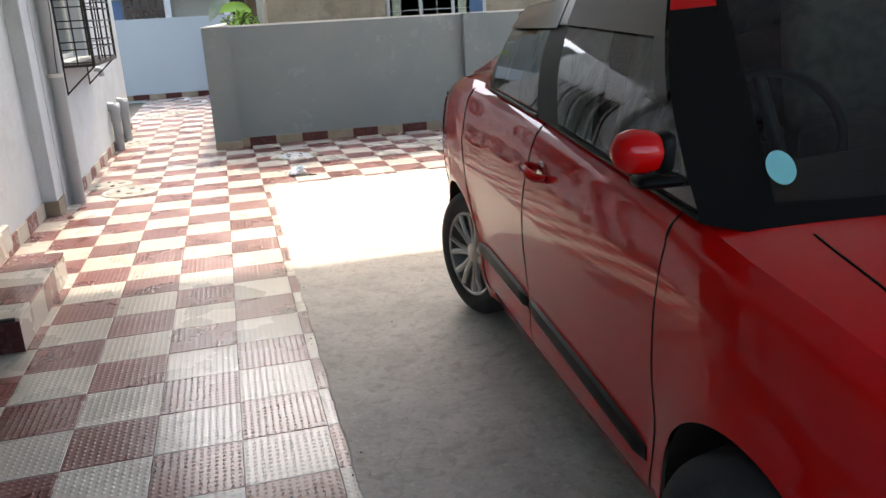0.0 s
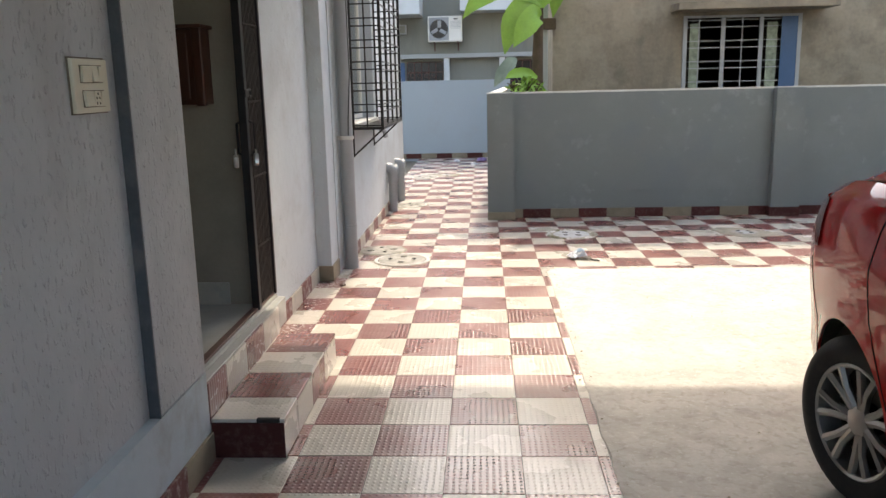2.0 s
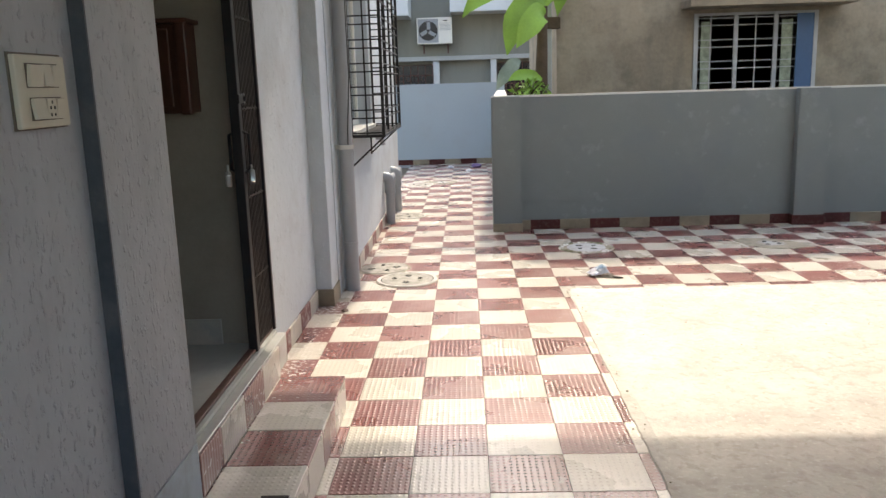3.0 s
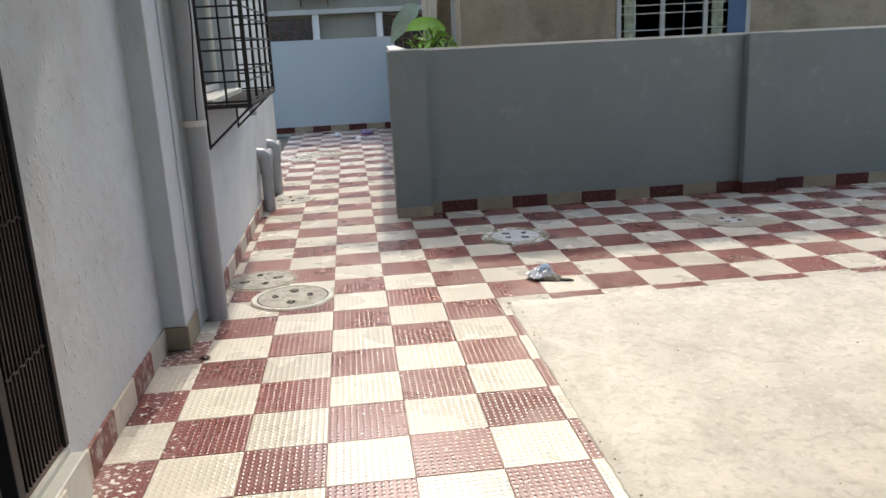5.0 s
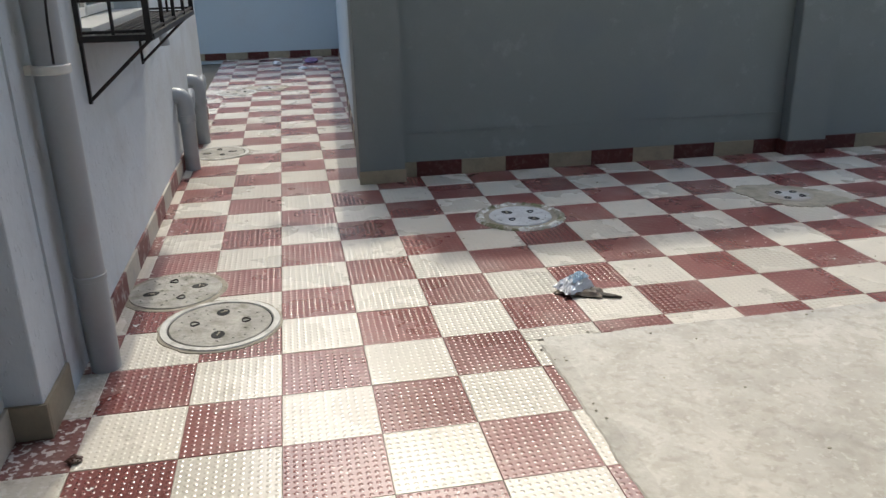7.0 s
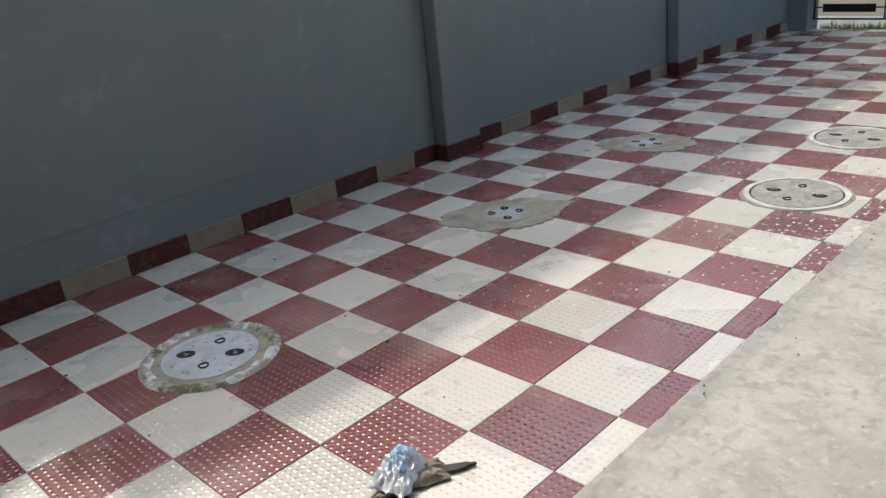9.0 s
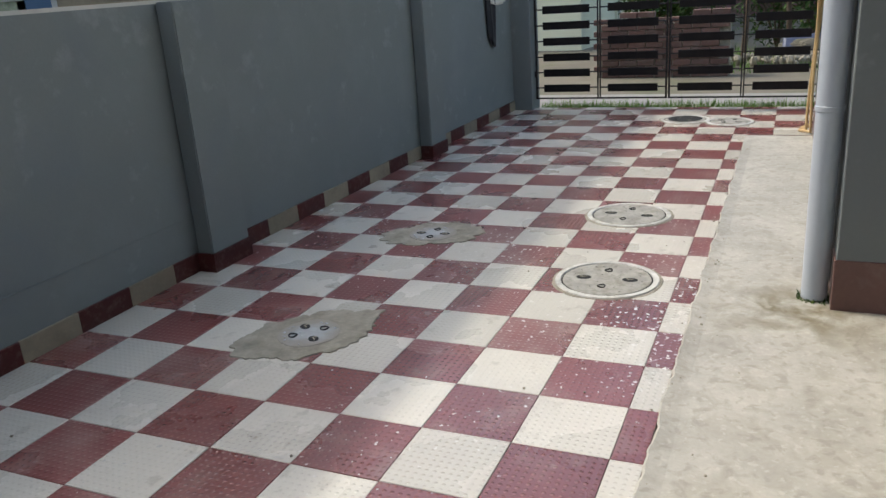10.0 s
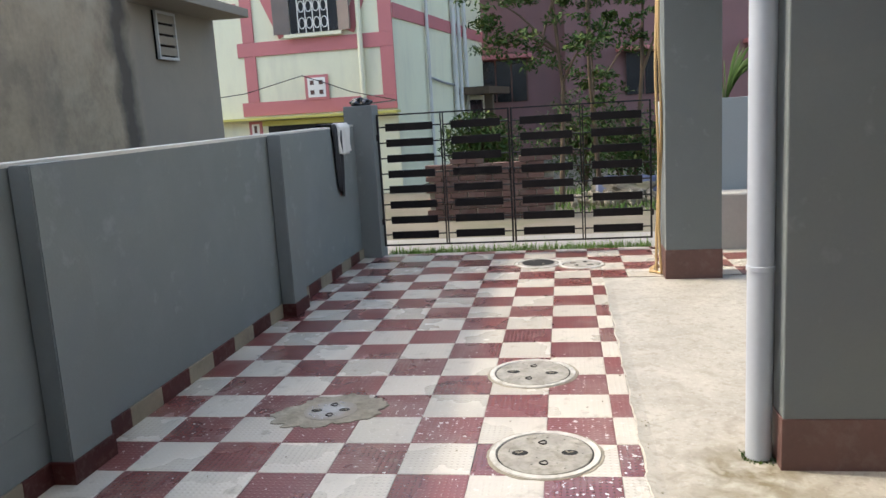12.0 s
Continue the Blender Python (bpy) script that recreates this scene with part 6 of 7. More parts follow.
def far_house():
    h = thing("far_house", "grey two-storey house beyond the end of the passage", "house")
    part("wall", box(-7, 14.0, -0.05, 4.5, 22, 7.2), M_FAR_WALL, h)
    part("ledge", box(-7, 13.78, 2.03, 4.5, 13.999, 2.13, bevel=0.006), M_GREY_PALE, h, "pale cement ledge")
    part("balcony", box(-0.35, 13.2, 3.05, 4.5, 13.999, 4.1, bevel=0.01), M_BALCONY, h, "white painted balcony front")
    part("balcony", box(-5.0, 12.9, 2.98, -1.25, 13.999, 3.9, bevel=0.01), M_BALCONY, h, "white painted balcony front")
    part("post", box(-0.775, 13.82, -0.05, -0.64, 13.999, 2.029), M_BALCONY, h)
    part("post", box(0.55, 13.82, -0.05, 0.68, 13.999, 2.029), M_BALCONY, h)
    for x, w in ((-1.66, 0.86), (0.72, 0.95)):
        # Near-black sheet in place of an unlit room.
        win = part("window", box(0, 0, 0, w, 0.02, 0.95), M_GLOOM, h, "window sheet painted as gloom behind a scrolled grille")
        win.matrix_local = Matrix.Translation((x, 13.975, 1.0))
        for k in range(6):
            part("bar", box(w * k / 5 - 0.008, -0.02, 0, w * k / 5 + 0.008, -0.004, 0.95), M_RUST, win)
        for k in range(5):
            part("bar", box(0.009, -0.018, 0.95 * k / 4 - 0.008, w - 0.009, -0.006, 0.95 * k / 4 + 0.008), M_RUST, win)
        for i in range(4):
            for j in range(3):
                c = Vector((w * (i + 0.7) / 5, -0.012, 0.95 * (j + 0.7) / 4))
                part("scroll", tube([c + Vector((0.05 * math.cos(t), 0, 0.06 * math.sin(t))) for t in (2 * math.pi * k / 10 for k in range(11))], 0.006, 5), M_RUST, win)
    part("side_pane", box(-1.95, 13.96, 1.0, -1.72, 13.98, 1.95), M_BLUE_SHUTTER, h)
    ac = thing("air_conditioner", "white outdoor air conditioner on brackets", "air conditioner", (-1.12, 13.62, 2.40))
    part("case", box(0, 0, 0, 0.80, 0.30, 0.58, bevel=0.015), M_WHITE, ac)
    part("fan_panel", box(0.03, -0.006, 0.03, 0.49, -0.001, 0.55), M_PVC, ac, "grey fan guard panel")
    bm = bmesh.new()
    mt = Matrix.Translation((0.26, -0.012, 0.29)) @ pose(0, 0, 0, 90, 0, 0)
    g = add_lathe(bm, [(0.215, -0.008), (0.205, 0.002), (0.06, 0.004), (0.002, 0.004)], mt, 30)
    bm.faces.new(g[-1])
    # Near-black disc gives the fan opening its shade by colour.
    fan = part("fan", bm, M_GLOOM, ac, "disc painted as the gloom of the fan opening")
    for k in range(3):
        part("blade", box(-0.03, -0.020, 0.03, 0.05, -0.017, 0.19, m=Matrix.Translation((0.26, 0, 0.29)) @ pose(0, 0, 0, 0, 120 * k, 0)), M_PVC, fan)
    for k in range(6):
        part("vent_slot", box(0.52, -0.006, 0.30 + 0.03 * k, 0.77, -0.001, 0.308 + 0.03 * k), M_PVC, ac)
    part("badge", box(0.60, -0.006, 0.50, 0.70, -0.001, 0.52), M_GLOOM, ac)
    for x in (0.12, 0.68):
        part("bracket", boxes([(x, 0.0, -0.03, x + 0.03, 0.379, -0.001), (x, 0.35, -0.2, x + 0.03, 0.379, -0.031)]), M_RUST, ac)
    box_ob = thing("meter_box", "small grey meter box on the far house", "box", (-1.95, 13.85, 2.60))
    part("case", box(0, 0, 0, 0.30, 0.149, 0.22, bevel=0.01), M_PVC, box_ob)
    part("door", box(0.03, -0.008, 0.03, 0.27, -0.001, 0.19), M_FAR_WALL, box_ob)


M_FAR_WALL = mat("grey_green_plaster", (0.24, 0.235, 0.20), 0.85, 0.12, 0.9, 30, 0.2, dirt=(0.12, 0.115, 0.10), dirt_amount=0.5, streak=True)
M_BALCONY = mat("white_balcony_paint", (0.60, 0.61, 0.60), 0.7, 0.08, 1.2, 40, 0.1, dirt=(0.38, 0.38, 0.36), dirt_amount=0.4)
M_RUST = mat("rusty_iron", (0.10, 0.045, 0.035), 0.7, 0.3, 8, 50, 0.1)
far_house()


def cream_house():
    """Local frame: x into depth, y along the front, origin at the near street corner."""
    h = thing("cream_house", "cream house with coral painted bands across the street", "house", m=pose(15.0, 3.80, 0, 0, 0, -6.6))
    part("wall", box(0, 0, -0.1, 7.6, 7.0, 7.0), M_CREAM_WALL, h)
    part("overhang", box(-0.22, -0.05, 1.42, -0.001, 7.0, 1.47, bevel=0.004), M_YELLOW, h, "yellow ledge below the band")
    bands = [(0.0, 3.15, 1.50, 1.76), (0.0, 3.15, 2.62, 2.88), (0.0, 0.26, 1.761, 2.619), (2.78, 3.02, 1.761, 2.619), (0.0, 0.26, 2.881, 4.6), (2.78, 3.02, 2.881, 4.6), (3.1, 7.0, 3.40, 3.62)]
    for y0, y1, z0, z1 in bands:
        part("band", box(-0.03, y0, z0, -0.001, y1, z1, bevel=0.006), M_CORAL, h, "raised coral band")
    for a, b in (((2.75, 4.3), (2.15, 2.95)), ((0.30, 4.3), (0.85, 2.95))):
        d = Vector((0, b[0] - a[0], b[1] - a[1]))
        m = Matrix.Translation((-0.026, (a[0] + b[0]) / 2, (a[1] + b[1]) / 2)) @ pose(0, 0, 0, math.degrees(math.atan2(d.z, d.y)), 0, 0)
        part("band", box(-0.006, -d.length / 2, -0.11, 0.020, d.length / 2, 0.11, m=m), M_CORAL, h, "slanting coral band")
    # plaque with four small figures as plain bars
    pl = part("plaque", box(-0.045, 1.32, 1.74, -0.031, 1.80, 2.20, bevel=0.004), M_CORAL, h, "coral framed picture plaque")
    part("picture", box(-0.052, 1.38, 1.79, -0.046, 1.74, 2.15), M_WHITE, pl)
    for y, z, s, t in ((1.43, 2.02, 0.08, 0.08), (1.61, 2.02, 0.08, 0.08), (1.43, 1.84, 0.08, 0.08), (1.61, 1.84, 0.08, 0.08)):
        part("motif", box(-0.056, y, z, -0.053, y + s, z + t), M_RUST, pl)
    p2 = part("plaque", box(-0.018, 2.78, 1.10, -0.001, 3.06, 1.40, bevel=0.004), M_CORAL, h, "small coral framed plaque")
    part("picture", box(-0.024, 2.84, 1.15, -0.019, 3.0, 1.35), M_WHITE, p2)
    part("motif", box(-0.028, 2.89, 1.18, -0.025, 2.95, 1.32), M_RUST, p2)
    # Doorway and window gloom is a near-black sheet on the wall face.
    part("doorway", box(-0.02, 0.9, -0.05, -0.001, 2.65, 1.30), M_GLOOM, h, "sheet painted as the gloom of a shop doorway")
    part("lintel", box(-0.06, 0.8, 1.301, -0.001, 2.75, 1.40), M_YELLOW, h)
    win = part("window", box(-0.02, 1.05, 2.98, -0.001, 2.0, 4.0), M_GLOOM, h, "window sheet painted as gloom behind a white scrolled grille")
    for k in range(5):
        part("bar", box(-0.05, 1.22 + 0.15 * k, 2.98, -0.036, 1.235 + 0.15 * k, 4.0), M_WHITE, win)
    for i in range(4):
        for j in range(3):
            c = Vector((-0.045, 1.30 + 0.15 * i, 3.15 + 0.3 * j))
            part("scroll", tube([c + Vector((0, 0.06 * math.cos(t), 0.10 * math.sin(t))) for t in (2 * math.pi * k / 12 for k in range(13))], 0.009, 5), M_WHITE, win)
    for y, a in ((2.0, 35), (1.05, -35)):
        sg = 1 if a > 0 else -1
        bm = bmesh.new()
        add_box(bm, -0.32, 0, 0, -0.01, 0.03 * sg, 1.05, bevel=0.004, m=Matrix.Translation((-0.02, y, 2.97)) @ pose(0, 0, 0, 0, 0, -62 * sg))
        part("shutter", bm, M_SHUTTER, win, "grey-brown wooden shutter")
    part("sill", box(-0.14, 0.95, 2.90, -0.031, 2.1, 2.96), M_CREAM_WALL, win)
    part("downpipe", rod((-0.07, 0.62, 1.5), (-0.07, 0.62, 6.5), 0.05, 12), M_CREAM_WALL, h, "cream painted downpipe")
    # side wall pipes and band
    part("band", box(0, -0.03, 3.12, 7.6, -0.001, 3.38), M_CORAL, h, "raised coral band")
    for x, r in ((2.0, 0.035), (4.2, 0.06), (4.7, 0.05), (5.3, 0.05)):
        part("side_pipe", rod((x, -0.08, 0), (x, -0.08, 6.8), r, 10), M_COPING, h, "vertical plastic pipe")
    part("side_pipe", tube([(2.05, -0.05, 2.1), (3.2, -0.05, 2.0), (4.2, -0.05, 1.95)], 0.025, 8), M_PVC, h)
    # No opening here: the doorway's shade is a near-black sheet.
    part("side_door", box(5.75, -0.02, -0.05, 7.3, -0.001, 1.60), M_GLOOM, h, "sheet painted as the gloom of an open side doorway")
    part("side_canopy", box(4.7, -0.75, 1.72, 7.4, -0.001, 1.90, bevel=0.006), M_BARK, h, "weathered concrete canopy")
    part("canopy_post", box(5.3, -0.7, 0, 5.50, -0.5, 1.719), M_BARK, h)
    w = thing("overhead_wire", "thin black wire strung past the cream house", "wire")
    part("strand", tube([(14.6, 9.0, 1.7), (14.7, 6.6, 1.92), (14.75, 5.5, 2.18), (14.75, 5.0, 2.0), (14.75, 4.6, 1.84), (13.0, 3.4, 1.62), (8.3, 2.85, 1.54)], 0.009, 6), M_GLOOM, w)
    bm = bmesh.new()
    crumple(bm, (8.27, 2.80, 1.56), (0.10, 0.10, 0.05), 8)
    part("coil", bm, M_GLOOM, w)


M_SHUTTER = mat("grey_brown_shutter", (0.22, 0.17, 0.14), 0.7, 0.15)
cream_house()


def pink_house():
    h = thing("pink_house", "dusty pink house behind the trees", "house")
    part("wall", box(23.0, -14, -0.1, 32, 3.4, 9.0), M_PINK, h)
    for y0, y1 in ((1.75, 3.05), (-2.4, -0.9), (-5.5, -4.2)):
        # Near-black sheet proud of the wall imitates a shaded recess.
        win = part("window", box(22.96, y0, 1.5, 22.999, y1, 2.62), M_GLOOM, h, "window sheet painted as the gloom of a recess")
        part("sunshade", box(22.45, y0 - 0.15, 2.66, 22.999, y1 + 0.25, 2.76), M_CORAL, win, "coral sunshade")
        for k in range(4):
            part("bar", box(22.94, y0 + (y1 - y0) * k / 3 - 0.02, 1.5, 22.958, y0 + (y1 - y0) * k / 3 + 0.02, 2.62), M_RUST, win)
    part("pillar", box(22.6, 0.2, -0.1, 22.999, 0.7, 9.0), M_PINK, h)
    part("upper_band", box(22.9, -14, 4.6, 22.999, 3.4, 4.85), M_CORAL, h)


pink_house()


# ---- plants ----
def leaf_mass(rnd, bm, centre, radius, count, size):
    for _ in range(count):
        d = Vector((rnd.gauss(0, 1), rnd.gauss(0, 1), rnd.gauss(0, 1))).normalized() * (rnd.random() ** 0.5)
        c = Vector(centre) + Vector((d.x * radius[0], d.y * radius[1], d.z * radius[2]))
        s = size * rnd.uniform(0.6, 1.3)
        m = Matrix.Translation(c) @ pose(0, 0, 0, rnd.uniform(-60, 60), rnd.uniform(-60, 60), rnd.uniform(0, 360))
        v = [bm.verts.new(m @ Vector(p)) for p in ((-s, 0, 0), (-0.2 * s, -0.36 * s, 0.05 * s), (s, 0, -0.12 * s), (-0.2 * s, 0.36 * s, 0.05 * s))]
        bm.faces.new(v)


def tree(x, y, height, lean, clumps, seed, label, leaf=0.052):
    rnd = random.Random(seed)
    t = thing("tree", label, "tree", group="trees beyond the gate")
    bm = bmesh.new()
    top = Vector((x + lean[0], y + lean[1], height))
    base = Vector((x, y, -0.06))
    mid = base.lerp(top, 0.5) + Vector((rnd.uniform(-0.1, 0.1), rnd.uniform(-0.15, 0.15), 0))
    add_tube(bm, [base, base.lerp(mid, 0.5), mid, mid.lerp(top, 0.5), top], [0.042, 0.034, 0.028, 0.022, 0.012], 8)
    for c in clumps:
        s = mid.lerp(top, rnd.uniform(0, 0.8))
        e = Vector(c[0])
        add_tube(bm, [s, s.lerp(e, 0.5) + Vector((0, 0, 0.08)), e], [0.024, 0.016, 0.007], 6)
    part("trunk", bm, M_BARK, t, "thin brown trunk with limbs", 40)
    bm = bmesh.new()
    for c, r, n in clumps:
        for _ in range(13):
            d = Vector((rnd.gauss(0, 1), rnd.gauss(0, 1), rnd.gauss(0, 1))).normalized() * rnd.uniform(0.25, 1.1)
            k = rnd.uniform(0.10, 0.20)
            leaf_mass(rnd, bm, (c[0] + d.x * r[0], c[1] + d.y * r[1], c[2] + d.z * r[2]), (k, k * 1.3, k * 0.6), int(n * 0.20), leaf)
    part("crown", bm, M_LEAF, t, "sparse dark green leaves")


tree(12.3, 0.85, 3.3, (0.2, 0.1), [((12.3, 1.6, 2.45), (0.5, 0.55, 0.35), 252), ((12.4, 0.9, 3.0), (0.5, 0.6, 0.4), 288), ((12.2, 0.4, 2.3), (0.4, 0.5, 0.35), 228), ((12.6, 1.9, 3.1), (0.5, 0.5, 0.4), 192), ((12.3, 1.1, 2.1), (0.4, 0.5, 0.2), 120)], 4, "slender tree with sparse green leaves")
tree(13.4, -0.3, 3.6, (0.1, -0.2), [((13.3, -0.4, 2.5), (0.5, 0.6, 0.5), 288), ((13.4, 0.1, 3.2), (0.5, 0.6, 0.4), 252), ((13.2, -0.9, 3.0), (0.5, 0.5, 0.5), 252), ((13.3, 0.2, 1.7), (0.4, 0.5, 0.35), 192)], 9, "slender tree with dense green leaves")
tree(13.0, 0.25, 3.8, (-0.1, 0.15), [((13.0, 0.5, 3.5), (0.6, 0.7, 0.4), 252), ((13.1, 0.3, 1.2), (0.3, 0.5, 0.4), 156)], 14, "slender tree with a bare lower stem")


def shrub(name, label, c, r, n, leaf, seed, material):
    rnd = random.Random(seed)
    s = thing(name, label, "shrub")
    bm = bmesh.new()
    for _ in range(7):
        add_tube(bm, [(c[0], c[1], -0.05), (c[0] + rnd.uniform(-r[0], r[0]) * 0.4, c[1] + rnd.uniform(-r[1], r[1]) * 0.4, c[2]), (c[0] + rnd.uniform(-r[0], r[0]), c[1] + rnd.uniform(-r[1], r[1]), c[2] + r[2] * 0.6)], [0.02, 0.013, 0.005], 6)
    tagged(part("stems", bm, M_BARK, s), kind="stuff")
    bm = bmesh.new()
    leaf_mass(rnd, bm, c, r, n, leaf)
    part("leaves", bm, material, s)


shrub("bush", "low dark green bush beyond the gate", (13.6, -0.6, 0.75), (0.5, 0.9, 0.6), 1200, 0.05, 6, M_LEAF)
shrub("bush", "tall dark green undergrowth below the trees", (14.2, 0.45, 0.8), (0.5, 0.9, 0.85), 2200, 0.05, 16, M_LEAF)
shrub("bush", "dark green undergrowth beside the earth heap", (13.2, -0.15, 0.62), (0.35, 0.6, 0.62), 800, 0.06, 17, M_LEAF)
shrub("bush", "dark green undergrowth behind the brick wall", (14.6, 1.9, 0.6), (0.4, 0.8, 0.65), 1300, 0.05, 18, M_LEAF)
shrub("bush", "dark weeds grown up behind the brick wall", (12.9, 2.15, 0.88), (0.3, 0.62, 0.52), 1900, 0.055, 19, M_LEAF)
shrub("bush", "bright green bush behind the boundary wall", (0.66, 3.95, 1.30), (0.24, 0.25, 0.24), 330, 0.055, 7, M_BANANA)
shrub("bush", "low green bush beside the brick wall", (11.9, -1.0, 0.5), (0.4, 0.6, 0.5), 420, 0.06, 8, M_LEAF)


def blade_leaf(bm, pts, widths, dip=0.25):
    """A broad leaf along a midrib, folded a little at the rib."""
    pts = [Vector(p) for p in pts]
    prev = None
    for i, p in enumerate(pts):
        d = (pts[min(i + 1, len(pts) - 1)] - pts[max(i - 1, 0)]).normalized()
        s = d.cross(Vector((0.15, -0.95, 0.3))).normalized()
        n = s.cross(d)
        w = widths[i]
        cur = [bm.verts.new(p - s * w + n * w * dip), bm.verts.new(p - s * w * 0.5 + n * w * dip * 0.4), bm.verts.new(p), bm.verts.new(p + s * w * 0.5 + n * w * dip * 0.4), bm.verts.new(p + s * w + n * w * dip)]
        if prev:
            for k in range(4):
                bm.faces.new((prev[k], prev[k + 1], cur[k + 1], cur[k]))
        prev = cur


def arc_pts(a, b, c, n=12):
    a, b, c = Vector(a), Vector(b), Vector(c)
    return [(1 - t) ** 2 * a + 2 * t * (1 - t) * b + t * t * c for t in (k / n for k in range(n + 1))]


def taper(w, n=12, start=0.25):
    return [w * max(0.03, (start + (1 - start) * min(1, 4 * k / n)) * (1 - max(0, (k / n - 0.65) / 0.35) ** 1.6)) for k in range(n + 1)]


bp = thing("banana_plant", "banana plant with long bright leaves behind the wall", "plant")
part("stem", tube([(0.80, 4.15, -0.05), (0.80, 4.15, 1.2), (0.83, 4.15, 2.3)], [0.09, 0.08, 0.05], 12), M_BARK, bp, "", 40)
for a, b, c, w in (((0.85, 4.15, 2.35), (0.30, 4.15, 2.75), (-0.07, 4.1, 2.20), 0.12), ((0.86, 4.15, 2.3), (0.55, 4.1, 2.45), (0.42, 4.05, 1.78), 0.15), ((0.84, 4.1, 2.2), (0.78, 3.98, 2.3), (0.52, 3.95, 1.85), 0.13),
                   ((0.84, 4.2, 2.3), (1.1, 4.2, 2.8), (1.0, 4.25, 2.2), 0.12), ((0.83, 4.15, 2.35), (0.6, 4.15, 3.0), (0.35, 4.2, 2.9), 0.14), ((0.80, 4.0, 1.5), (0.6, 3.9, 1.62), (0.42, 3.85, 1.50), 0.06)):
    bm = bmesh.new()
    blade_leaf(bm, arc_pts(a, b, c), taper(w))
    part("leaf", bm, M_BANANA, bp, "", 60)
bm = bmesh.new()
blade_leaf(bm, arc_pts((0.56, 4.0, 1.72), (0.44, 3.95, 1.68), (0.29, 3.95, 1.40)), taper(0.075))
part("leaf", bm, mat("dry_banana_leaf", (0.24, 0.30, 0.24), 0.7, 0.3, 8), bp, "withered grey-green leaf", 60)
sp = thing("spiky_plant", "spiky green potted plant over the compound wall", "plant")
rnd = random.Random(41)
part("stem", tube([(8.75, -0.80, -0.05), (8.75, -0.80, 1.35)], 0.04, 8), M_BARK, sp)
for k in range(16):
    a = rnd.uniform(0, 6.28)
    r = rnd.uniform(0.15, 0.45)
    bm = bmesh.new()
    blade_leaf(bm, arc_pts((8.75, -0.80, 1.32), (8.75 + r * 0.4 * math.cos(a), -0.80 + r * 0.4 * math.sin(a), 1.75), (8.75 + r * math.cos(a), -0.80 + r * math.sin(a), 1.75 + rnd.uniform(-0.1, 0.25)), 6), taper(0.025, 6))
    part("leaf", bm, M_LEAF, sp)
# grass along the gate foot
rnd = random.Random(77)
gv, gf = [], []
for _ in range(2600):
    x, y = 8.42 + abs(rnd.gauss(0, 0.12)), rnd.uniform(-0.05, 2.66)
    hgt = rnd.uniform(0.012, 0.050) * (1.8 if rnd.random() < 0.06 else 1)
    a, w = rnd.uniform(0, 6.28), rnd.uniform(0.003, 0.007)
    dx, dy = math.cos(a) * w, math.sin(a) * w
    k = len(gv)
    gv += [(x - dx, y - dy, -0.06), (x + dx, y + dy, -0.06), (x + rnd.uniform(-0.03, 0.03), y + rnd.uniform(-0.03, 0.03), -0.05 + hgt * 1.8)]
    gf.append((k, k + 1, k + 2))
for _ in range(2200):
    x, y = rnd.uniform(11.2, 14), rnd.uniform(-2.2, 2.6)
    hgt = rnd.uniform(0.04, 0.16)
    a, w = rnd.uniform(0, 6.28), rnd.uniform(0.006, 0.014)
    dx, dy = math.cos(a) * w, math.sin(a) * w
    k = len(gv)
    gv += [(x - dx, y - dy, -0.06), (x + dx, y + dy, -0.06), (x + rnd.uniform(-0.06, 0.06), y + rnd.uniform(-0.06, 0.06), -0.05 + hgt)]
    gf.append((k, k + 1, k + 2))
me = bpy.data.meshes.new("grass")
me.from_pydata(gv, [], gf)
me.materials.append(M_GRASS)
tagged(new("grass", me), "short bright grass along the gate and street", "grass", kind="stuff")

# broken brick wall across the street
M_BRICK = mat("old_brick", (0.140, 0.078, 0.062), 0.9, 0.25, 5, 30, 0.5, dirt=(0.20, 0.17, 0.14), dirt_amount=0.5, dirt_scale=4, per_object=0.25)
bk = thing("brick_wall", "crumbling old brick wall beyond the gate", "wall")
part("mortar", box(11.02, 0.94, -0.06, 11.20, 2.62, 0.62), M_CEMENT, bk)
rnd = random.Random(8)
BM = bmesh.new()
add_box(BM, -0.06, -0.108, -0.033, 0.06, 0.108, 0.033, bevel=0.004)
bme = bpy.data.meshes.new("brick")
BM.to_mesh(bme)
BM.free()
bme.materials.append(M_BRICK)
for j in range(11):
    for i in range(7):
        if j == 10 and rnd.random() < 0.5 or j == 9 and rnd.random() < 0.2:
            continue
        b = new("brick", bme)
        b.parent = bk
        b.matrix_local = pose(11.05 + rnd.uniform(-0.008, 0.008), 1.06 + 0.23 * i + (0.115 if j % 2 else 0), -0.02 + 0.076 * j, rnd.uniform(-1, 1), 0, rnd.uniform(-2, 2))
# rubble and tarp
rnd = random.Random(10)
bm = bmesh.new()
for _ in range(150):
    s = rnd.uniform(0.03, 0.10)
    g = bmesh.ops.create_icosphere(bm, subdivisions=1, radius=s, matrix=Matrix.Translation((rnd.gauss(12.0, 0.3), rnd.gauss(0.1, 0.55), s * 0.3 + 0.03 * rnd.random())) @ pose(0, 0, 0, rnd.uniform(0, 90), rnd.uniform(0, 90), 0) @ Matrix.Diagonal((1, 0.7, 0.45, 1)))
tagged(part("rubble", bm, M_CEMENT), "pale rubble heap beyond the gate", "rubble", kind="stuff")
bm = bmesh.new()
g = bmesh.ops.create_grid(bm, x_segments=16, y_segments=16, size=1)
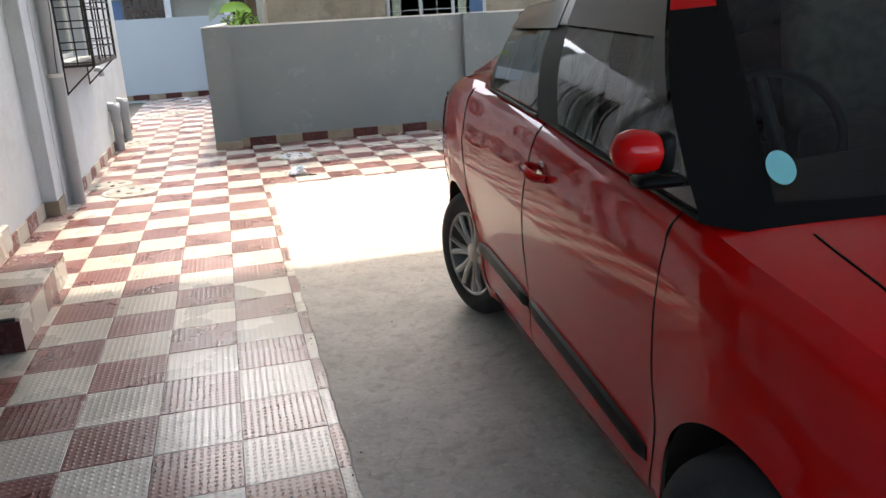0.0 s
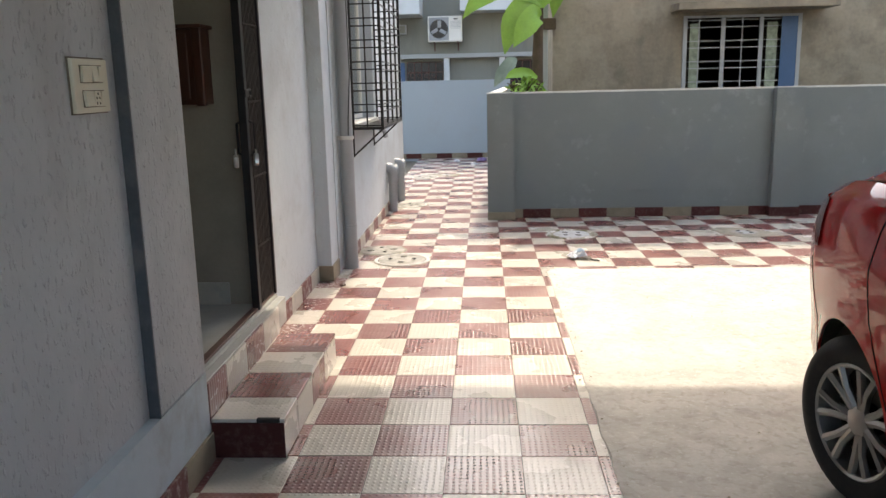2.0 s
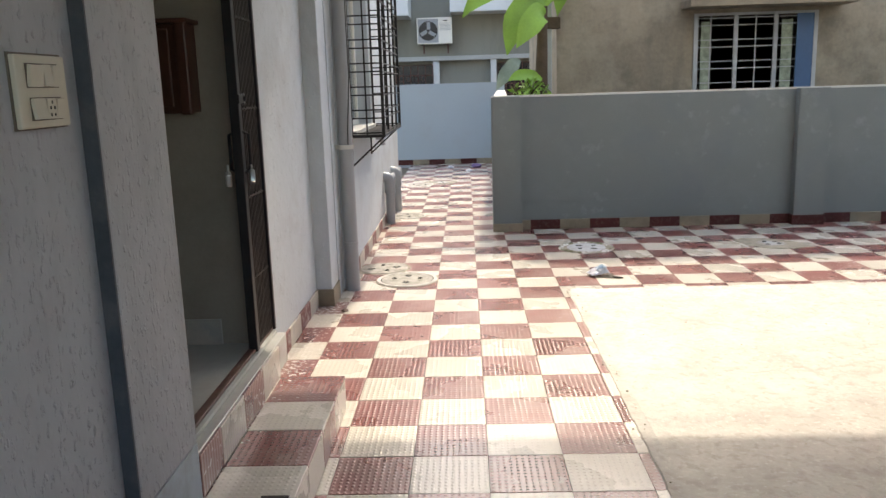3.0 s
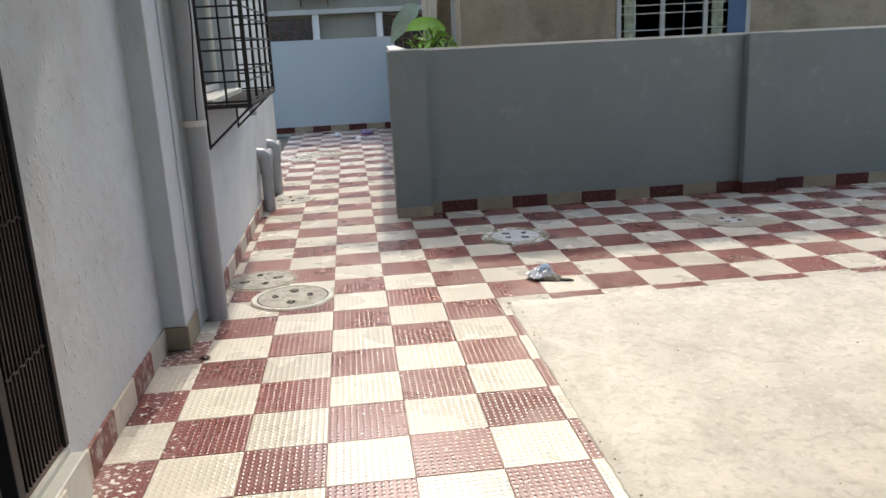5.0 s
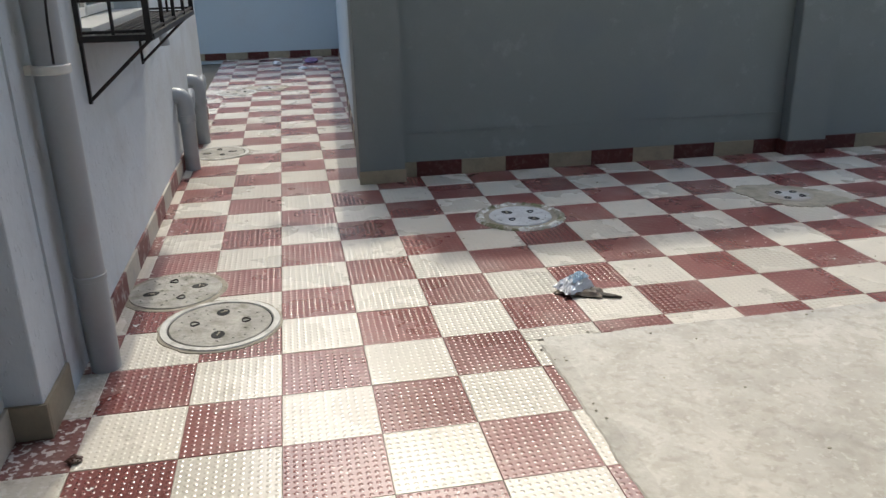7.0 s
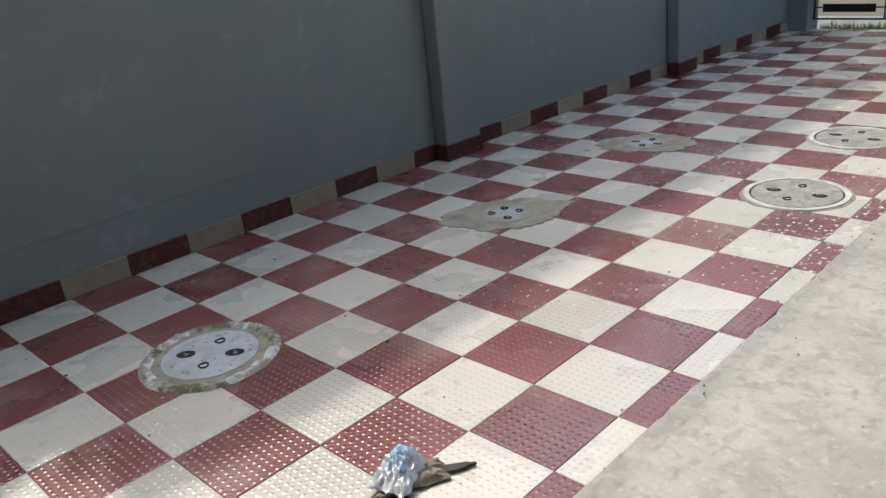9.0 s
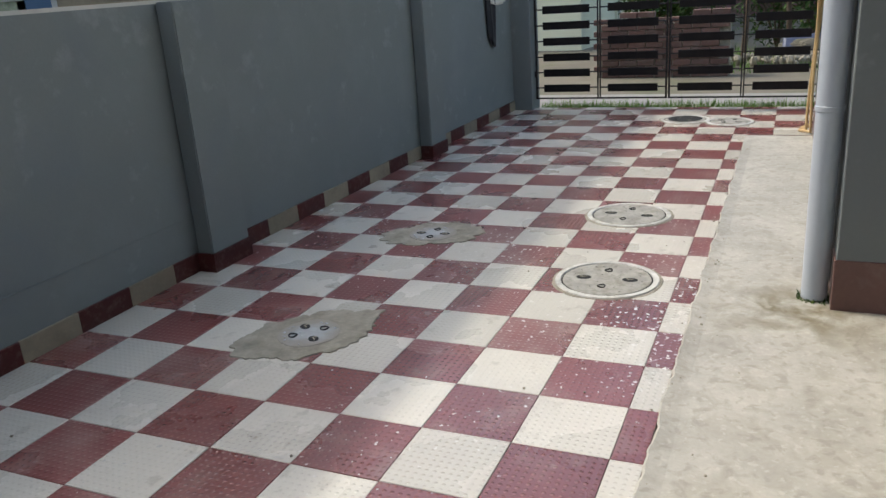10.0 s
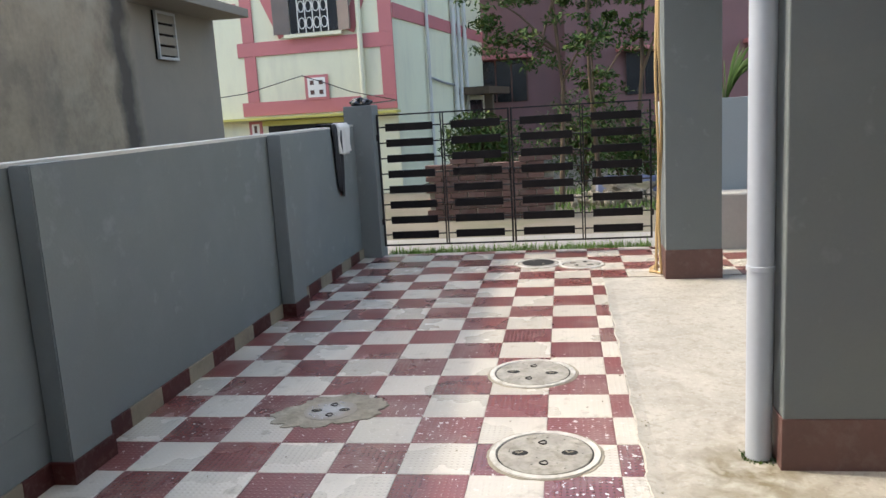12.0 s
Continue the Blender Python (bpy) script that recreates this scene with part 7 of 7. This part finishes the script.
for v in g["verts"]:
    x, y = v.co.x, v.co.y
    v.co = Vector((12.6 + 0.25 * x, -0.1 + 0.45 * y, 0.22 + 0.06 * (1 - x * x) + 0.05 * noise.noise(Vector((x * 2.5, y * 2.5, 0))) - 0.18 * max(0, -x)))
tarp = part("tarpaulin", bm, mat("blue_tarpaulin", (0.045, 0.06, 0.11), 0.5, 0.25, 4, 20, 0.3), None, "", 50)
tagged(tarp, "crumpled blue tarpaulin spread over rubble", "tarpaulin")
tarp.modifiers.new("thick", "SOLIDIFY").thickness = 0.02
bm = bmesh.new()
crumple(bm, (12.6, -0.1, 0.08), (0.3, 0.5, 0.15), 5)
tagged(part("earth_heap", bm, M_EARTH), "low heap of earth under the tarpaulin", "earth", kind="stuff")
# pale cement apron of the street
M_LANE = mat("lane_cement", (0.225, 0.22, 0.20), 0.85, 0.2, 1.5, 30, 0.3, dirt=(0.17, 0.16, 0.13), dirt_amount=0.5)
struct("road", box(8.44, -14, -0.12, 9.45, 12, -0.045), M_LANE, "pale cement lane outside the gate")


# ---- floor tiles and skirting, last ----
def tile_mesh(name, sx, sy, thick, material):
    """A slab with a small chamfer round its top, centred on its top face."""
    h, c = 0.0007, 0.0016
    vs = []
    for dx, dy, z in ((0, 0, -thick), (0, 0, -c), (c, c, 0.0)):
        for ax, ay in ((-1, -1), (1, -1), (1, 1), (-1, 1)):
            vs.append((ax * (sx / 2 - h - dx), ay * (sy / 2 - h - dy), z))
    fs = [(8, 9, 10, 11)]
    for k in (0, 4):
        for i in range(4):
            j = (i + 1) % 4
            fs.append((k + i, k + j, k + 4 + j, k + 4 + i))
    me = bpy.data.meshes.new(name)
    me.from_pydata(vs, [], fs)
    me.materials.append(material)
    return me


TILE_CACHE = {}


def tile_for(sx, sy, red):
    key = (round(sx, 3), round(sy, 3), red)
    if key not in TILE_CACHE:
        TILE_CACHE[key] = tile_mesh("tile", sx, sy, 0.03, M_MAROON if red else M_CREAM)
    return TILE_CACHE[key]


def pave(name, label, x0, x1, y0, y1, single):
    """Chequered tiles on the common grid within a plan rectangle; single(x, y) says which are separate pieces."""
    root = thing(name, label, "pavement", kind="structure")
    part("bed", box(x0, y0, -0.10, x1, y1, -0.004), M_GROUT, root)
    rnd = random.Random(5)
    rest_v, rest_f, rest_m = [], [], []
    for i in range(math.floor(x0 / P + 1e-6), math.ceil(x1 / P - 1e-6)):
        for j in range(math.floor(y0 / P + 1e-6), math.ceil(y1 / P - 1e-6)):
            ax, bx = max(i * P, x0), min((i + 1) * P, x1)
            ay, by = max(j * P, y0), min((j + 1) * P, y1)
            if bx - ax < 0.02 or by - ay < 0.02:
                continue
            red = (i + j) % 2 == 0
            cx, cy = (ax + bx) / 2, (ay + by) / 2
            lift = rnd.uniform(-0.0012, 0.0012)
            if single(cx, cy):
                t = new("tile", tile_for(bx - ax, by - ay, red))
                t.parent = root
                t.matrix_local = pose(cx, cy, lift, rnd.gauss(0, 0.06), rnd.gauss(0, 0.06), 0)
            else:
                base = len(rest_v)
                me = tile_for(bx - ax, by - ay, red)
                rest_v += [(v.co.x + cx, v.co.y + cy, v.co.z + lift) for v in me.vertices]
                rest_f += [tuple(k + base for k in p.vertices) for p in me.polygons]
                rest_m += [int(red)] * len(me.polygons)
    if rest_v:
        me = bpy.data.meshes.new("far_tiles")
        me.from_pydata(rest_v, [], rest_f)
        me.materials.append(M_CREAM)
        me.materials.append(M_MAROON)
        me.polygons.foreach_set("material_index", rest_m)
        ob = new("far_tiles", me)
        ob.parent = root
        tagged(ob, kind="stuff")


pave("pavement", "chequered cream and maroon dotted tiles of the passage", -1.12, 2 * P, -9.9, 10.12, lambda x, y: -5.2 < y < 3.4)
pave("pavement", "narrow cut tiles along the concrete edge", 2 * P, 0.652, -9.9, 0.504, lambda x, y: y > -5.2)
pave("pavement", "narrow cut tiles along the side wall", 2 * P, 0.652, 3.102, 10.12, lambda x, y: False)
pave("pavement", "chequered cream and maroon dotted tiles of the front yard", 2 * P, 8.28, 0.506, 3.10, lambda x, y: True)
pave("pavement", "chequered cream and maroon tiles beside the gate column", 6.945, 8.28, -2.98, 0.504, lambda x, y: False)


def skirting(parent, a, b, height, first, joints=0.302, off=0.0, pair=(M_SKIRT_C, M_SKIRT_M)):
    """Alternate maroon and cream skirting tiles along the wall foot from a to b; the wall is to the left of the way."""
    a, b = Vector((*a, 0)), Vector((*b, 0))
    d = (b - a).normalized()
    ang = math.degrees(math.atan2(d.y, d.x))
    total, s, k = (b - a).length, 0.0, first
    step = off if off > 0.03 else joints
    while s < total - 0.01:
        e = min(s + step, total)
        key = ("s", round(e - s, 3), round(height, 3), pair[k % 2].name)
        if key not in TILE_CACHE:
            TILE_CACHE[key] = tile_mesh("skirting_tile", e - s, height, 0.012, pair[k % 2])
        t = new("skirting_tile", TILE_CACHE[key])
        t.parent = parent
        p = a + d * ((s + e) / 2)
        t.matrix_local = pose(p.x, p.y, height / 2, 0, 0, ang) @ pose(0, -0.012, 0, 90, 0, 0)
        s, k, step = e, k + 1, joints


def fy(x):
    return (x, wall_y(x) - 0.001)


sk = thing("skirting", "alternate maroon and cream skirting tiles on the boundary wall", "skirting", kind="structure")
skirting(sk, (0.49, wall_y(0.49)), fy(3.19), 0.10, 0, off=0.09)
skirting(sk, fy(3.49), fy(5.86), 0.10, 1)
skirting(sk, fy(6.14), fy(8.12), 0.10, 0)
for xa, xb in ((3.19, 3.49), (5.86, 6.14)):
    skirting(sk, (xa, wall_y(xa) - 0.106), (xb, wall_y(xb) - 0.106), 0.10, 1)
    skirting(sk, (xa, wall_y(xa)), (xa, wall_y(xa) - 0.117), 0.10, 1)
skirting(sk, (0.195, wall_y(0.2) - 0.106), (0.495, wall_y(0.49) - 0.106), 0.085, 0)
sk = thing("skirting", "alternate maroon and cream skirting tiles on the house wall", "skirting", kind="structure")
skirting(sk, (-0.944, -2.75 - 24 * P), (-0.944, -2.75), 0.12, 1, pair=(M_SKIRT_C, M_SKIRT_SPLASH))
HOUSE_PAIR = (M_SKIRT_PALE, M_SKIRT_SPLASH)
skirting(sk, (-1.114, DY1), (-1.114, 0.205), 0.12, 1, off=0.115, pair=HOUSE_PAIR)
skirting(sk, (-1.117, 0.204), (-0.992, 0.204), 0.12, 0)
skirting(sk, (-1.004, 0.204), (-1.004, 0.47), 0.12, 0)
skirting(sk, (-0.969, 0.72), (-0.969, 5.55), 0.11, 0, pair=HOUSE_PAIR)
sk = thing("skirting", "alternate maroon and cream skirting tiles on the far wall", "skirting", kind="structure")
skirting(sk, (-5.0, 10.119), (0.55, 10.119), 0.10, 1)
sk = thing("skirting", "alternate maroon and cream skirting tiles on the side wall", "skirting", kind="structure")
skirting(sk, (side_x(10.1) + 0.02, 10.1), (side_x(3.14) + 0.02, 3.14), 0.10, 1)
